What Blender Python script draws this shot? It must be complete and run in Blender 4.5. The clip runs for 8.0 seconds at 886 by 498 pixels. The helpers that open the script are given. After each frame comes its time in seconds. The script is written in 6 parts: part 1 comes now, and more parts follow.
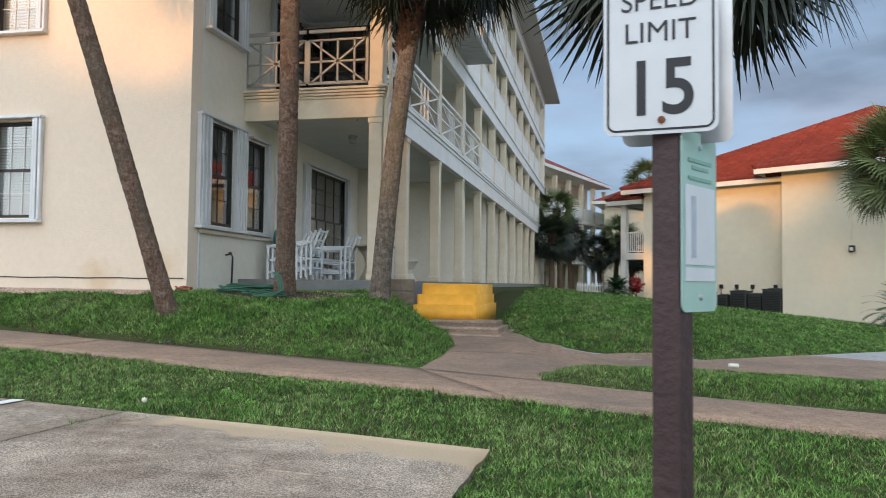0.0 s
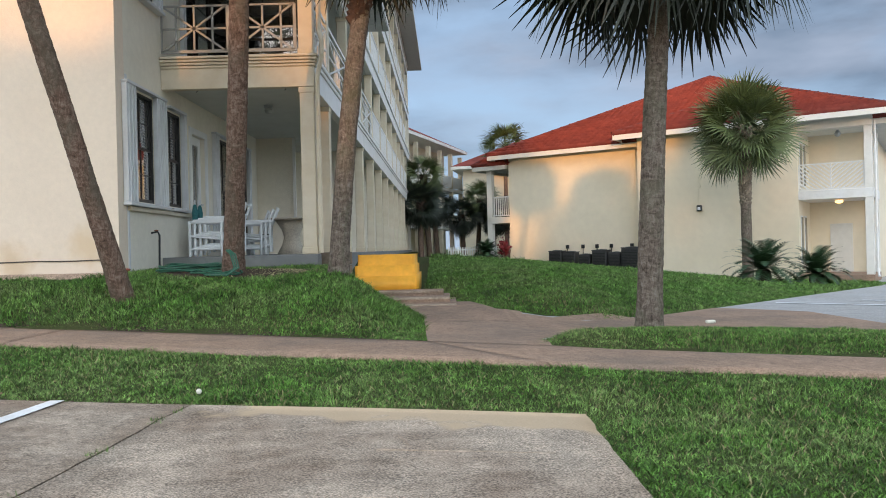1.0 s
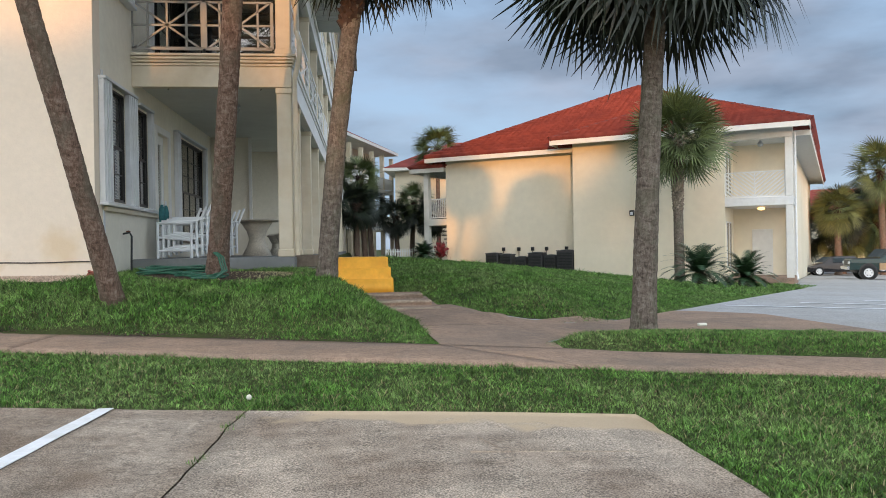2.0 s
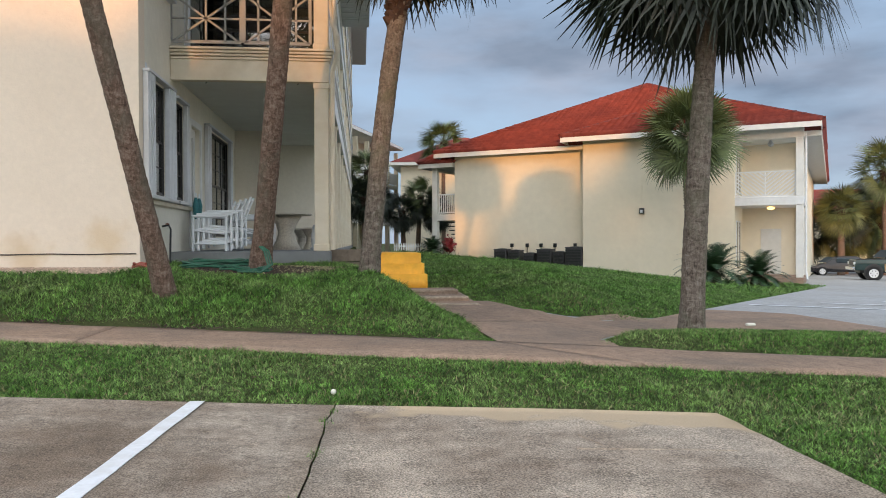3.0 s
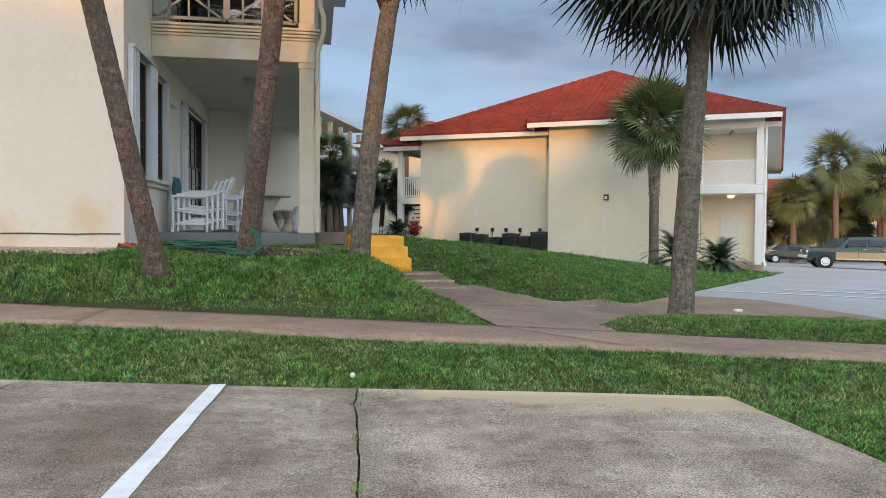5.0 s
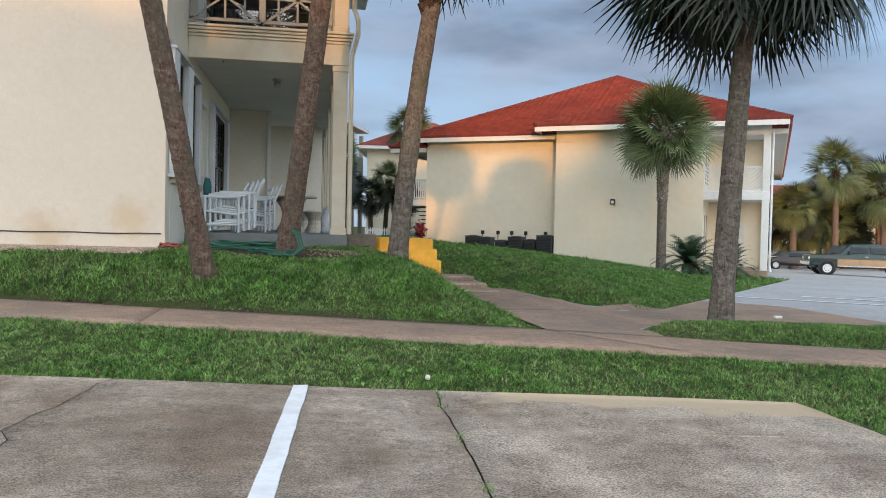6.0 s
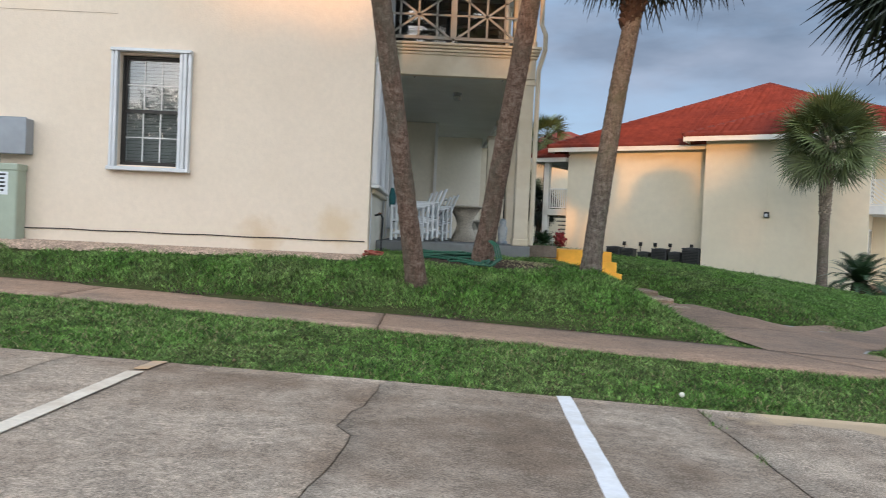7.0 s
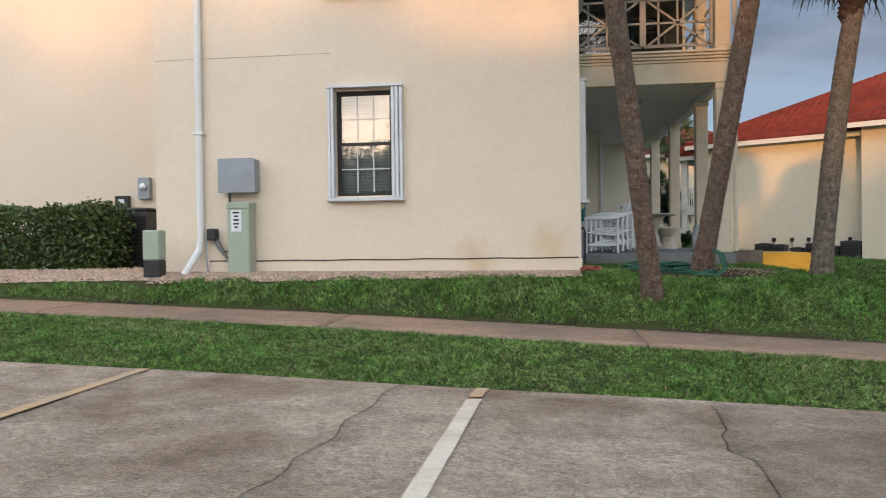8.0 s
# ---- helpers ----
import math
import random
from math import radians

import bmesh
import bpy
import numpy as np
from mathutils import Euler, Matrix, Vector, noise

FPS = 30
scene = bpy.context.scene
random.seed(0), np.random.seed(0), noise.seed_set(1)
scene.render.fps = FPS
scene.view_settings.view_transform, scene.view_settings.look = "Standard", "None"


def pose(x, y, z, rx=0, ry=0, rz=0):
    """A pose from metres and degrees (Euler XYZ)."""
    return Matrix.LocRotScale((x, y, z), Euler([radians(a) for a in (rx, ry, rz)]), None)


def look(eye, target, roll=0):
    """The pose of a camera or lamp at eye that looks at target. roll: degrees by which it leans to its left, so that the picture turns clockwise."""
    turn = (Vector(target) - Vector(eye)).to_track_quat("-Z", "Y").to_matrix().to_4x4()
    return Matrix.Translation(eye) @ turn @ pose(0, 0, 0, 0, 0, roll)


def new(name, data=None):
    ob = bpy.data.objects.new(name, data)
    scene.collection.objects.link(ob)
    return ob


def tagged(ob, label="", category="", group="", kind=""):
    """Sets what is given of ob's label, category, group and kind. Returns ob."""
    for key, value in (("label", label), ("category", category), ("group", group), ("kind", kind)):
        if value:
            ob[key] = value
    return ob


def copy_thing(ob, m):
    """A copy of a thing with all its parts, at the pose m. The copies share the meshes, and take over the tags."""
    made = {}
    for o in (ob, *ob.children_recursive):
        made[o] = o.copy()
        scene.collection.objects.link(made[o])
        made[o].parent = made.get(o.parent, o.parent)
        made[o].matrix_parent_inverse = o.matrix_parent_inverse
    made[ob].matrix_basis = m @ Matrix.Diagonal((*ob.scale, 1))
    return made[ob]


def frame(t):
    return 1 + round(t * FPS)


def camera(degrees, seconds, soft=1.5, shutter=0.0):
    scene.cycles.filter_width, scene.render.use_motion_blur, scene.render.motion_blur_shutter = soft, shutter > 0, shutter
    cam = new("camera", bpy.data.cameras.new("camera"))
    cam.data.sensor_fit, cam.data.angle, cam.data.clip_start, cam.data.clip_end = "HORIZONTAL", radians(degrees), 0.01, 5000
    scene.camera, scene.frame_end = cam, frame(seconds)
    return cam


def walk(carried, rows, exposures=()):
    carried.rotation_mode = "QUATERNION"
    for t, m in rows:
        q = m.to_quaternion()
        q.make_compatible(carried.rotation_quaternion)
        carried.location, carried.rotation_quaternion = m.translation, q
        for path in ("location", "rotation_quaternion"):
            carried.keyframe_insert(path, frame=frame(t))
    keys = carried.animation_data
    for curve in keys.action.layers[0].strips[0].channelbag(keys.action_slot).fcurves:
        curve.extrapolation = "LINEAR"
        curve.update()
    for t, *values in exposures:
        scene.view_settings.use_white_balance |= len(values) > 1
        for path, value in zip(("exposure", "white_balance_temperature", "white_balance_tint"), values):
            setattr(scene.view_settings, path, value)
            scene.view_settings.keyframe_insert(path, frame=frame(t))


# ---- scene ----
cam = camera(59.9, 8.0, soft=0.9, shutter=0.16)
PATH = [
    (0, (-0.055, 0.043, 1.220), (-0.424, 1.762, 1.300), 0.6),
    (0.5, (-0.963, -0.086, 1.266), (-1.082, 1.669, 1.297), -0.6),
    (1, (-1.676, -0.250, 1.310), (-1.684, 1.510, 1.309), -1.4),
    (1.5, (-2.283, -0.291, 1.357), (-2.211, 1.468, 1.363), -1.8),
    (1.7, (-2.430, -0.325, 1.363), (-2.305, 1.430, 1.367), -1.6),
    (2.8, (-3.196, -0.363, 1.404), (-2.977, 1.382, 1.382), -0.2),
    (3, (-3.293, -0.353, 1.407), (-3.107, 1.397, 1.392), -0.2),
    (3.5, (-3.417, -0.319, 1.404), (-3.257, 1.434, 1.387), -0.1),
    (4, (-3.496, -0.312, 1.390), (-3.274, 1.434, 1.345), 0.6),
    (5.5, (-4.017, -0.326, 1.433), (-3.722, 1.407, 1.380), 0.7),
    (6, (-4.381, -0.319, 1.436), (-4.082, 1.415, 1.387), 1.3),
    (6.5, (-4.860, -0.371, 1.456), (-4.639, 1.374, 1.406), 2.3),
    (7, (-5.432, -0.400, 1.467), (-5.405, 1.359, 1.426), 2.5),
    (7.5, (-6.101, -0.485, 1.499), (-6.226, 1.271, 1.451), 1.0),
    (8, (-6.957, -0.583, 1.575), (-7.177, 1.163, 1.549), -0.8),
]
walk(cam, [(t, look(eye, target, roll)) for t, eye, target, roll in PATH], [(0.0, 0.33, 7050, 16), (1.5, 0.35, 7100, 16), (3.0, 0.29, 7350, 18), (3.5, 0.28, 7250, 18), (4.0, 0.29, 7050, 16), (6.0, 0.31, 7000, 16), (7.0, 0.26, 7000, 17), (7.5, 0.10, 7650, 20), (8.0, 0.06, 7300, 18)])

# ---- world and sun ----
SUN_FROM = Vector((-0.172, -0.985, 0.062)).normalized()
world = bpy.data.worlds.new("evening_sky")
scene.world = world
world.use_nodes = True
wn, wl = world.node_tree.nodes, world.node_tree.links
wn.clear()
w_out = wn.new("ShaderNodeOutputWorld")
w_bg = wn.new("ShaderNodeBackground")
w_sky = wn.new("ShaderNodeTexSky")
w_sky.sky_type = "NISHITA"
w_sky.sun_disc = False
w_sky.sun_elevation = math.asin(SUN_FROM.z) + radians(5)
w_sky.sun_rotation = math.atan2(SUN_FROM.x, SUN_FROM.y)
w_sky.air_density, w_sky.dust_density, w_sky.ozone_density = 1.0, 0.6, 2.0
w_co = wn.new("ShaderNodeTexCoord")
w_map = wn.new("ShaderNodeMapping")
w_map.inputs["Scale"].default_value = (-1.0, 1.0, 3.2)
w_map.inputs["Location"].default_value = (0.35, 0.1, 0.0)
w_n1 = wn.new("ShaderNodeTexNoise")
w_n1.inputs["Scale"].default_value = 2.3
w_n1.inputs["Detail"].default_value = 7.0
w_n1.inputs["Roughness"].default_value = 0.52
w_r1 = wn.new("ShaderNodeValToRGB")
w_r1.color_ramp.elements[0].position, w_r1.color_ramp.elements[0].color = 0.42, (0, 0, 0, 1)
w_r1.color_ramp.elements[1].position, w_r1.color_ramp.elements[1].color = 0.61, (1, 1, 1, 1)
w_n2 = wn.new("ShaderNodeTexNoise")
w_n2.inputs["Scale"].default_value = 4.1
w_n2.inputs["Detail"].default_value = 5.0
w_r2 = wn.new("ShaderNodeValToRGB")
w_r2.color_ramp.elements[0].position, w_r2.color_ramp.elements[0].color = 0.34, (1.65, 2.6, 3.85, 1)
w_r2.color_ramp.elements[1].position, w_r2.color_ramp.elements[1].color = 0.70, (4.0, 5.1, 6.7, 1)
w_hsv = wn.new("ShaderNodeMix")
w_hsv.data_type = "RGBA"
w_hsv.inputs[0].default_value = 0.65
w_hsv.inputs[7].default_value = (4.8, 7.4, 10.8, 1)
w_mix = wn.new("ShaderNodeMix")
w_mix.data_type = "RGBA"
wl.new(w_co.outputs["Generated"], w_map.inputs["Vector"])
wl.new(w_map.outputs["Vector"], w_n1.inputs["Vector"])
wl.new(w_map.outputs["Vector"], w_n2.inputs["Vector"])
wl.new(w_n1.outputs["Fac"], w_r1.inputs["Fac"])
wl.new(w_n2.outputs["Fac"], w_r2.inputs["Fac"])
wl.new(w_sky.outputs["Color"], w_hsv.inputs[6])
wl.new(w_r1.outputs["Color"], w_mix.inputs[0])
wl.new(w_hsv.outputs[2], w_mix.inputs[6])
wl.new(w_r2.outputs["Color"], w_mix.inputs[7])
# the evening glow: the sky is brighter and warmer towards the low sun
w_dot = wn.new("ShaderNodeVectorMath")
w_dot.operation = "DOT_PRODUCT"
w_dot.inputs[1].default_value = SUN_FROM
w_r3 = wn.new("ShaderNodeValToRGB")
w_r3.color_ramp.elements[0].position, w_r3.color_ramp.elements[0].color = 0.30, (0.142, 0.146, 0.150, 1)
w_r3.color_ramp.elements[1].position, w_r3.color_ramp.elements[1].color = 1.0, (1.0, 0.82, 0.66, 1)
w_half = wn.new("ShaderNodeMapRange")
w_half.inputs["From Min"].default_value = -1.0
w_mul = wn.new("ShaderNodeMix")
w_mul.data_type, w_mul.blend_type = "RGBA", "MULTIPLY"
w_mul.inputs[0].default_value = 1.0
wl.new(w_co.outputs["Generated"], w_dot.inputs[0])
wl.new(w_dot.outputs["Value"], w_half.inputs["Value"])
wl.new(w_half.outputs["Result"], w_r3.inputs["Fac"])
wl.new(w_mix.outputs[2], w_mul.inputs[6])
wl.new(w_r3.outputs["Color"], w_mul.inputs[7])
wl.new(w_mul.outputs[2], w_bg.inputs["Color"])
w_bg.inputs["Strength"].default_value = 0.54
wl.new(w_bg.outputs["Background"], w_out.inputs["Surface"])

sun_data = bpy.data.lights.new("sun", "SUN")
sun_data.energy, sun_data.angle, sun_data.color = 1.75, radians(1.0), (1.0, 0.51, 0.18)
sun = new("sun", sun_data)
sun.matrix_world = look(SUN_FROM * 60, (0, 0, 0))

# ---- materials ----


def material(name, base, rough=0.6, metal=0.0, var=0.12, scale=6.0, bump=0.0, bump_scale=60.0, spread=0.0, second=None, second_scale=0.8, second_mix=0.5, specular=0.5, speck=0.0, speck_scale=160.0):
    """A surface with fine grain and broad stains over its base colour; spread: how much separate pieces differ."""
    m = bpy.data.materials.new(name)
    m.use_nodes = True
    n, l = m.node_tree.nodes, m.node_tree.links
    b = n["Principled BSDF"]
    b.inputs["Roughness"].default_value = rough
    b.inputs["Metallic"].default_value = metal
    b.inputs["Specular IOR Level"].default_value = specular
    co = n.new("ShaderNodeTexCoord")
    grain = n.new("ShaderNodeTexNoise")
    grain.inputs["Scale"].default_value = scale
    grain.inputs["Detail"].default_value = 6.0
    l.new(co.outputs["Object"], grain.inputs["Vector"])
    ramp = n.new("ShaderNodeValToRGB")
    ramp.color_ramp.elements[0].position, ramp.color_ramp.elements[1].position = 0.3, 0.7
    ramp.color_ramp.elements[0].color = (*[max(0.0, c * (1 - var)) for c in base], 1)
    ramp.color_ramp.elements[1].color = (*[min(1.0, c * (1 + var)) for c in base], 1)
    l.new(grain.outputs["Fac"], ramp.inputs["Fac"])
    colour = ramp.outputs["Color"]
    if second:
        broad = n.new("ShaderNodeTexNoise")
        broad.inputs["Scale"].default_value = second_scale
        broad.inputs["Detail"].default_value = 5.0
        broad.inputs["Roughness"].default_value = 0.6
        l.new(co.outputs["Object"], broad.inputs["Vector"])
        r2 = n.new("ShaderNodeValToRGB")
        r2.color_ramp.elements[0].position, r2.color_ramp.elements[1].position = 0.42, 0.66
        r2.color_ramp.elements[1].color = (second_mix, second_mix, second_mix, 1)
        l.new(broad.outputs["Fac"], r2.inputs["Fac"])
        mix = n.new("ShaderNodeMix")
        mix.data_type = "RGBA"
        mix.inputs[7].default_value = (*second, 1)
        l.new(r2.outputs["Color"], mix.inputs[0])
        l.new(colour, mix.inputs[6])
        colour = mix.outputs[2]
    if speck:
        dots = n.new("ShaderNodeTexNoise")
        dots.inputs["Scale"].default_value = speck_scale
        dots.inputs["Detail"].default_value = 3.0
        dots.inputs["Roughness"].default_value = 0.7
        l.new(co.outputs["Object"], dots.inputs["Vector"])
        patch = n.new("ShaderNodeTexNoise")
        patch.inputs["Scale"].default_value = 3.7
        patch.inputs["Detail"].default_value = 8.0
        patch.inputs["Roughness"].default_value = 0.68
        l.new(co.outputs["Object"], patch.inputs["Vector"])
        faint = n.new("ShaderNodeMath")
        faint.operation = "MULTIPLY"
        faint.inputs[1].default_value = 0.5
        l.new(patch.outputs["Fac"], faint.inputs[0])
        both = n.new("ShaderNodeMath")
        both.operation = "MULTIPLY_ADD"
        both.inputs[1].default_value = 1.5
        l.new(dots.outputs["Fac"], both.inputs[0])
        l.new(faint.outputs[0], both.inputs[2])
        sr = n.new("ShaderNodeMapRange")
        sr.inputs["From Min"].default_value, sr.inputs["From Max"].default_value = 0.82, 1.18
        sr.inputs["To Min"].default_value, sr.inputs["To Max"].default_value = 1 - speck, 1 + speck
        l.new(both.outputs[0], sr.inputs["Value"])
        sh = n.new("ShaderNodeHueSaturation")
        l.new(sr.outputs["Result"], sh.inputs["Value"])
        l.new(colour, sh.inputs["Color"])
        colour = sh.outputs["Color"]
    if spread:
        geo = n.new("ShaderNodeNewGeometry") if spread > 0 else n.new("ShaderNodeObjectInfo")
        hsv = n.new("ShaderNodeHueSaturation")
        rng = n.new("ShaderNodeMapRange")
        rng.inputs["To Min"].default_value, rng.inputs["To Max"].default_value = 1 - abs(spread), 1 + abs(spread)
        l.new(geo.outputs["Random Per Island"] if spread > 0 else geo.outputs["Random"], rng.inputs["Value"])
        l.new(rng.outputs["Result"], hsv.inputs["Value"])
        l.new(colour, hsv.inputs["Color"])
        colour = hsv.outputs["Color"]
    l.new(colour, b.inputs["Base Color"])
    if bump:
        fine = n.new("ShaderNodeTexNoise")
        fine.inputs["Scale"].default_value = bump_scale
        fine.inputs["Detail"].default_value = 4.0
        l.new(co.outputs["Object"], fine.inputs["Vector"])
        bn = n.new("ShaderNodeBump")
        bn.inputs["Strength"].default_value = bump
        bn.inputs["Distance"].default_value = 0.02
        l.new(fine.outputs["Fac"], bn.inputs["Height"])
        l.new(bn.outputs["Normal"], b.inputs["Normal"])
    return m


STUCCO = material("cream_stucco", (0.80, 0.675, 0.545), 0.9, var=0.03, scale=14, bump=0.22, bump_scale=45, second=(0.68, 0.56, 0.43), second_scale=0.45, second_mix=0.3, specular=0.2)
STUCCO_PALE = material("pale_stucco", (0.80, 0.75, 0.64), 0.9, var=0.04, scale=10, bump=0.3, bump_scale=40, second=(0.64, 0.58, 0.46), second_scale=0.5, second_mix=0.4, specular=0.2)
STUCCO_FAR = material("yellow_cream_stucco", (0.82, 0.74, 0.58), 0.9, var=0.03, scale=3, bump=0.2, bump_scale=20, second=(0.66, 0.57, 0.40), second_scale=0.18, second_mix=0.4, specular=0.2)
CEILING = material("porch_ceiling_paint", (0.62, 0.63, 0.59), 0.85, var=0.04, scale=3, second=(0.46, 0.45, 0.40), second_scale=0.6, second_mix=0.4)
TRIM = material("cream_trim_paint", (0.66, 0.59, 0.46), 0.6, var=0.05, scale=5, bump=0.08, bump_scale=30, second=(0.52, 0.40, 0.24), second_scale=1.7, second_mix=0.45)
WHITE = material("white_paint", (0.78, 0.78, 0.76), 0.5, var=0.04, scale=7, second=(0.62, 0.60, 0.54), second_scale=1.3, second_mix=0.35)
# White rail paint darkened: the front balcony's shade is put into the colour.
RAIL_SHADED = material("shaded_rail_paint", (0.36, 0.355, 0.33), 0.55, var=0.06, scale=9, second=(0.38, 0.34, 0.27), second_scale=2.5, second_mix=0.5)
SHUTTER = material("shutter_metal", (0.66, 0.68, 0.70), 0.42, 0.15, var=0.05, scale=9, second=(0.5, 0.5, 0.49), second_scale=2.2, second_mix=0.4)
DARK_FRAME = material("dark_bronze_frame", (0.03, 0.028, 0.026), 0.4, 0.3, var=0.2, scale=12)
BLIND = material("window_blind", (0.46, 0.48, 0.46), 0.8, var=0.06, scale=4)
# Dark tone that stands in for unlit rooms behind the glass.
ROOM_DARK = material("unlit_room_dark", (0.06, 0.065, 0.07), 0.9, var=0.2, scale=3)
CONCRETE = material("weathered_concrete", (0.40, 0.325, 0.258), 0.9, var=0.25, scale=22, bump=0.6, bump_scale=120, speck=0.5, speck_scale=110, second=(0.215, 0.155, 0.112), second_scale=0.9, second_mix=0.95, spread=-0.06, specular=0.25)
CONCRETE_PALE = material("pale_worn_concrete", (0.47, 0.38, 0.30), 0.9, var=0.30, scale=120, bump=0.6, bump_scale=150, speck=0.6, speck_scale=100, second=(0.235, 0.17, 0.125), second_scale=1.1, second_mix=0.9, specular=0.25)
WALKWAY = material("brown_stained_concrete", (0.36, 0.24, 0.172), 0.9, speck=0.24, speck_scale=70, var=0.18, scale=16, bump=0.4, bump_scale=110, second=(0.22, 0.165, 0.13), second_scale=0.8, second_mix=0.8, spread=-0.08, specular=0.25)
LOT_FAR = material("pale_grey_lot", (0.42, 0.415, 0.41), 0.9, speck=0.2, speck_scale=30, var=0.08, scale=4, bump=0.2, second=(0.36, 0.33, 0.30), second_scale=0.3, second_mix=0.7, specular=0.25)
STEP_PALE = material("pale_step_concrete", (0.46, 0.37, 0.29), 0.9, var=0.2, scale=14, bump=0.4, bump_scale=80, speck=0.25, speck_scale=60, second=(0.27, 0.19, 0.14), second_scale=1.4, second_mix=0.8, specular=0.25)
SLAB_GREY = material("grey_painted_slab", (0.20, 0.21, 0.21), 0.8, var=0.12, scale=8, bump=0.2, second=(0.13, 0.13, 0.13), second_scale=2.0, second_mix=0.5)
SOIL = material("sandy_turf_soil", (0.050, 0.065, 0.022), 1.0, var=0.35, scale=22, bump=0.6, bump_scale=50, second=(0.085, 0.07, 0.038), second_scale=0.7, second_mix=0.5, specular=0.1)
BLADE = material("grass_blade", (0.092, 0.210, 0.038), 0.6, speck=0.5, speck_scale=12, var=0.4, scale=2.6, spread=0.75, second=(0.17, 0.235, 0.08), second_scale=1.3, second_mix=0.75, specular=0.3)
BLADE_DRY = material("dry_grass_blade", (0.30, 0.26, 0.13), 0.8, var=0.2, scale=3, spread=0.3)
GRAVEL = material("tan_gravel", (0.52, 0.37, 0.275), 0.9, var=0.25, scale=9, bump=0.5, bump_scale=90, spread=0.35)
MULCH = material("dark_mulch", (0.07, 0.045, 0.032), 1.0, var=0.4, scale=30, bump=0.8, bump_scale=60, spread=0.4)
def bark_material(name, base, dark, pale, patch, patch_mix):
    """Palm bark: upright fibres crossed by fine leaf-scar rings, with broad lichen patches."""
    m = bpy.data.materials.new(name)
    m.use_nodes = True
    n, l = m.node_tree.nodes, m.node_tree.links
    b = n["Principled BSDF"]
    b.inputs["Roughness"].default_value = 0.95
    b.inputs["Specular IOR Level"].default_value = 0.15
    co = n.new("ShaderNodeTexCoord")
    layers = []
    for stretch, scale, detail in (((1.0, 1.0, 0.28), 34.0, 6.0), ((0.6, 0.6, 1.0), 18.0, 6.0), ((1.0, 1.0, 0.6), 2.4, 6.0)):
        mp, no = n.new("ShaderNodeMapping"), n.new("ShaderNodeTexNoise")
        mp.inputs["Scale"].default_value = stretch
        no.inputs["Scale"].default_value, no.inputs["Detail"].default_value = scale, detail
        no.inputs["Roughness"].default_value = 0.7
        no.inputs["Distortion"].default_value = 0.9
        l.new(co.outputs["Object"], mp.inputs["Vector"])
        l.new(mp.outputs["Vector"], no.inputs["Vector"])
        layers.append(no.outputs["Fac"])
    both = n.new("ShaderNodeMath")
    both.operation = "ADD"
    l.new(layers[0], both.inputs[0])
    l.new(layers[1], both.inputs[1])
    half = n.new("ShaderNodeMath")
    half.operation = "MULTIPLY"
    half.inputs[1].default_value = 0.5
    l.new(both.outputs[0], half.inputs[0])
    ramp = n.new("ShaderNodeValToRGB")
    e = ramp.color_ramp.elements
    e[0].position, e[0].color = 0.38, (*dark, 1)
    e[1].position, e[1].color = 0.63, (*pale, 1)
    k = e.new(0.50)
    k.color = (*base, 1)
    l.new(half.outputs[0], ramp.inputs["Fac"])
    r2 = n.new("ShaderNodeValToRGB")
    r2.color_ramp.elements[0].position, r2.color_ramp.elements[1].position = 0.46, 0.62
    r2.color_ramp.elements[1].color = (patch_mix, patch_mix, patch_mix, 1)
    l.new(layers[2], r2.inputs["Fac"])
    mix = n.new("ShaderNodeMix")
    mix.data_type = "RGBA"
    mix.inputs[7].default_value = (*patch, 1)
    l.new(r2.outputs["Color"], mix.inputs[0])
    l.new(ramp.outputs["Color"], mix.inputs[6])
    l.new(mix.outputs[2], b.inputs["Base Color"])
    bn = n.new("ShaderNodeBump")
    bn.inputs["Strength"].default_value, bn.inputs["Distance"].default_value = 0.9, 0.03
    l.new(half.outputs[0], bn.inputs["Height"])
    l.new(bn.outputs["Normal"], b.inputs["Normal"])
    return m


BARK = bark_material("palm_bark", (0.165, 0.105, 0.078), (0.06, 0.038, 0.029), (0.29, 0.22, 0.18), (0.115, 0.105, 0.078), 0.6)
BARK_LICHEN = bark_material("grey_palm_bark", (0.165, 0.130, 0.105), (0.06, 0.047, 0.038), (0.28, 0.245, 0.21), (0.105, 0.11, 0.07), 0.6)
BOOT = material("old_leaf_base", (0.058, 0.034, 0.025), 0.95, var=0.4, scale=20, bump=0.8, bump_scale=40, spread=0.3)
BOOT_PALE = material("weathered_leaf_base", (0.27, 0.22, 0.17), 0.95, var=0.3, scale=14, bump=0.6, bump_scale=40, spread=0.35)
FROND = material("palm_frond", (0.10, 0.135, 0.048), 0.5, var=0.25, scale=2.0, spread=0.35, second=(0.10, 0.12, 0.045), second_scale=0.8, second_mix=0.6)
# Near-black copy of FROND: the crowns' shade is put into the colour.
FROND_SHADED = material("shaded_palm_frond", (0.021, 0.032, 0.019), 0.5, var=0.25, scale=2.0, spread=0.4)
# Lighter, yellower copy of FROND with sunlight put into the colour.
FROND_SUN = material("sunlit_yellow_palm_frond", (0.125, 0.145, 0.05), 0.55, var=0.25, scale=2.0, spread=0.35, second=(0.08, 0.115, 0.04), second_scale=0.8, second_mix=0.6)
FROND_DEAD = material("dead_palm_frond", (0.22, 0.15, 0.085), 0.85, var=0.3, scale=3.0, spread=0.3)
CYCAD = material("cycad_leaf", (0.03, 0.07, 0.028), 0.45, var=0.25, scale=4, spread=0.3)
HEDGE = material("hedge_leaf", (0.06, 0.10, 0.025), 0.6, var=0.3, scale=5, spread=0.45)
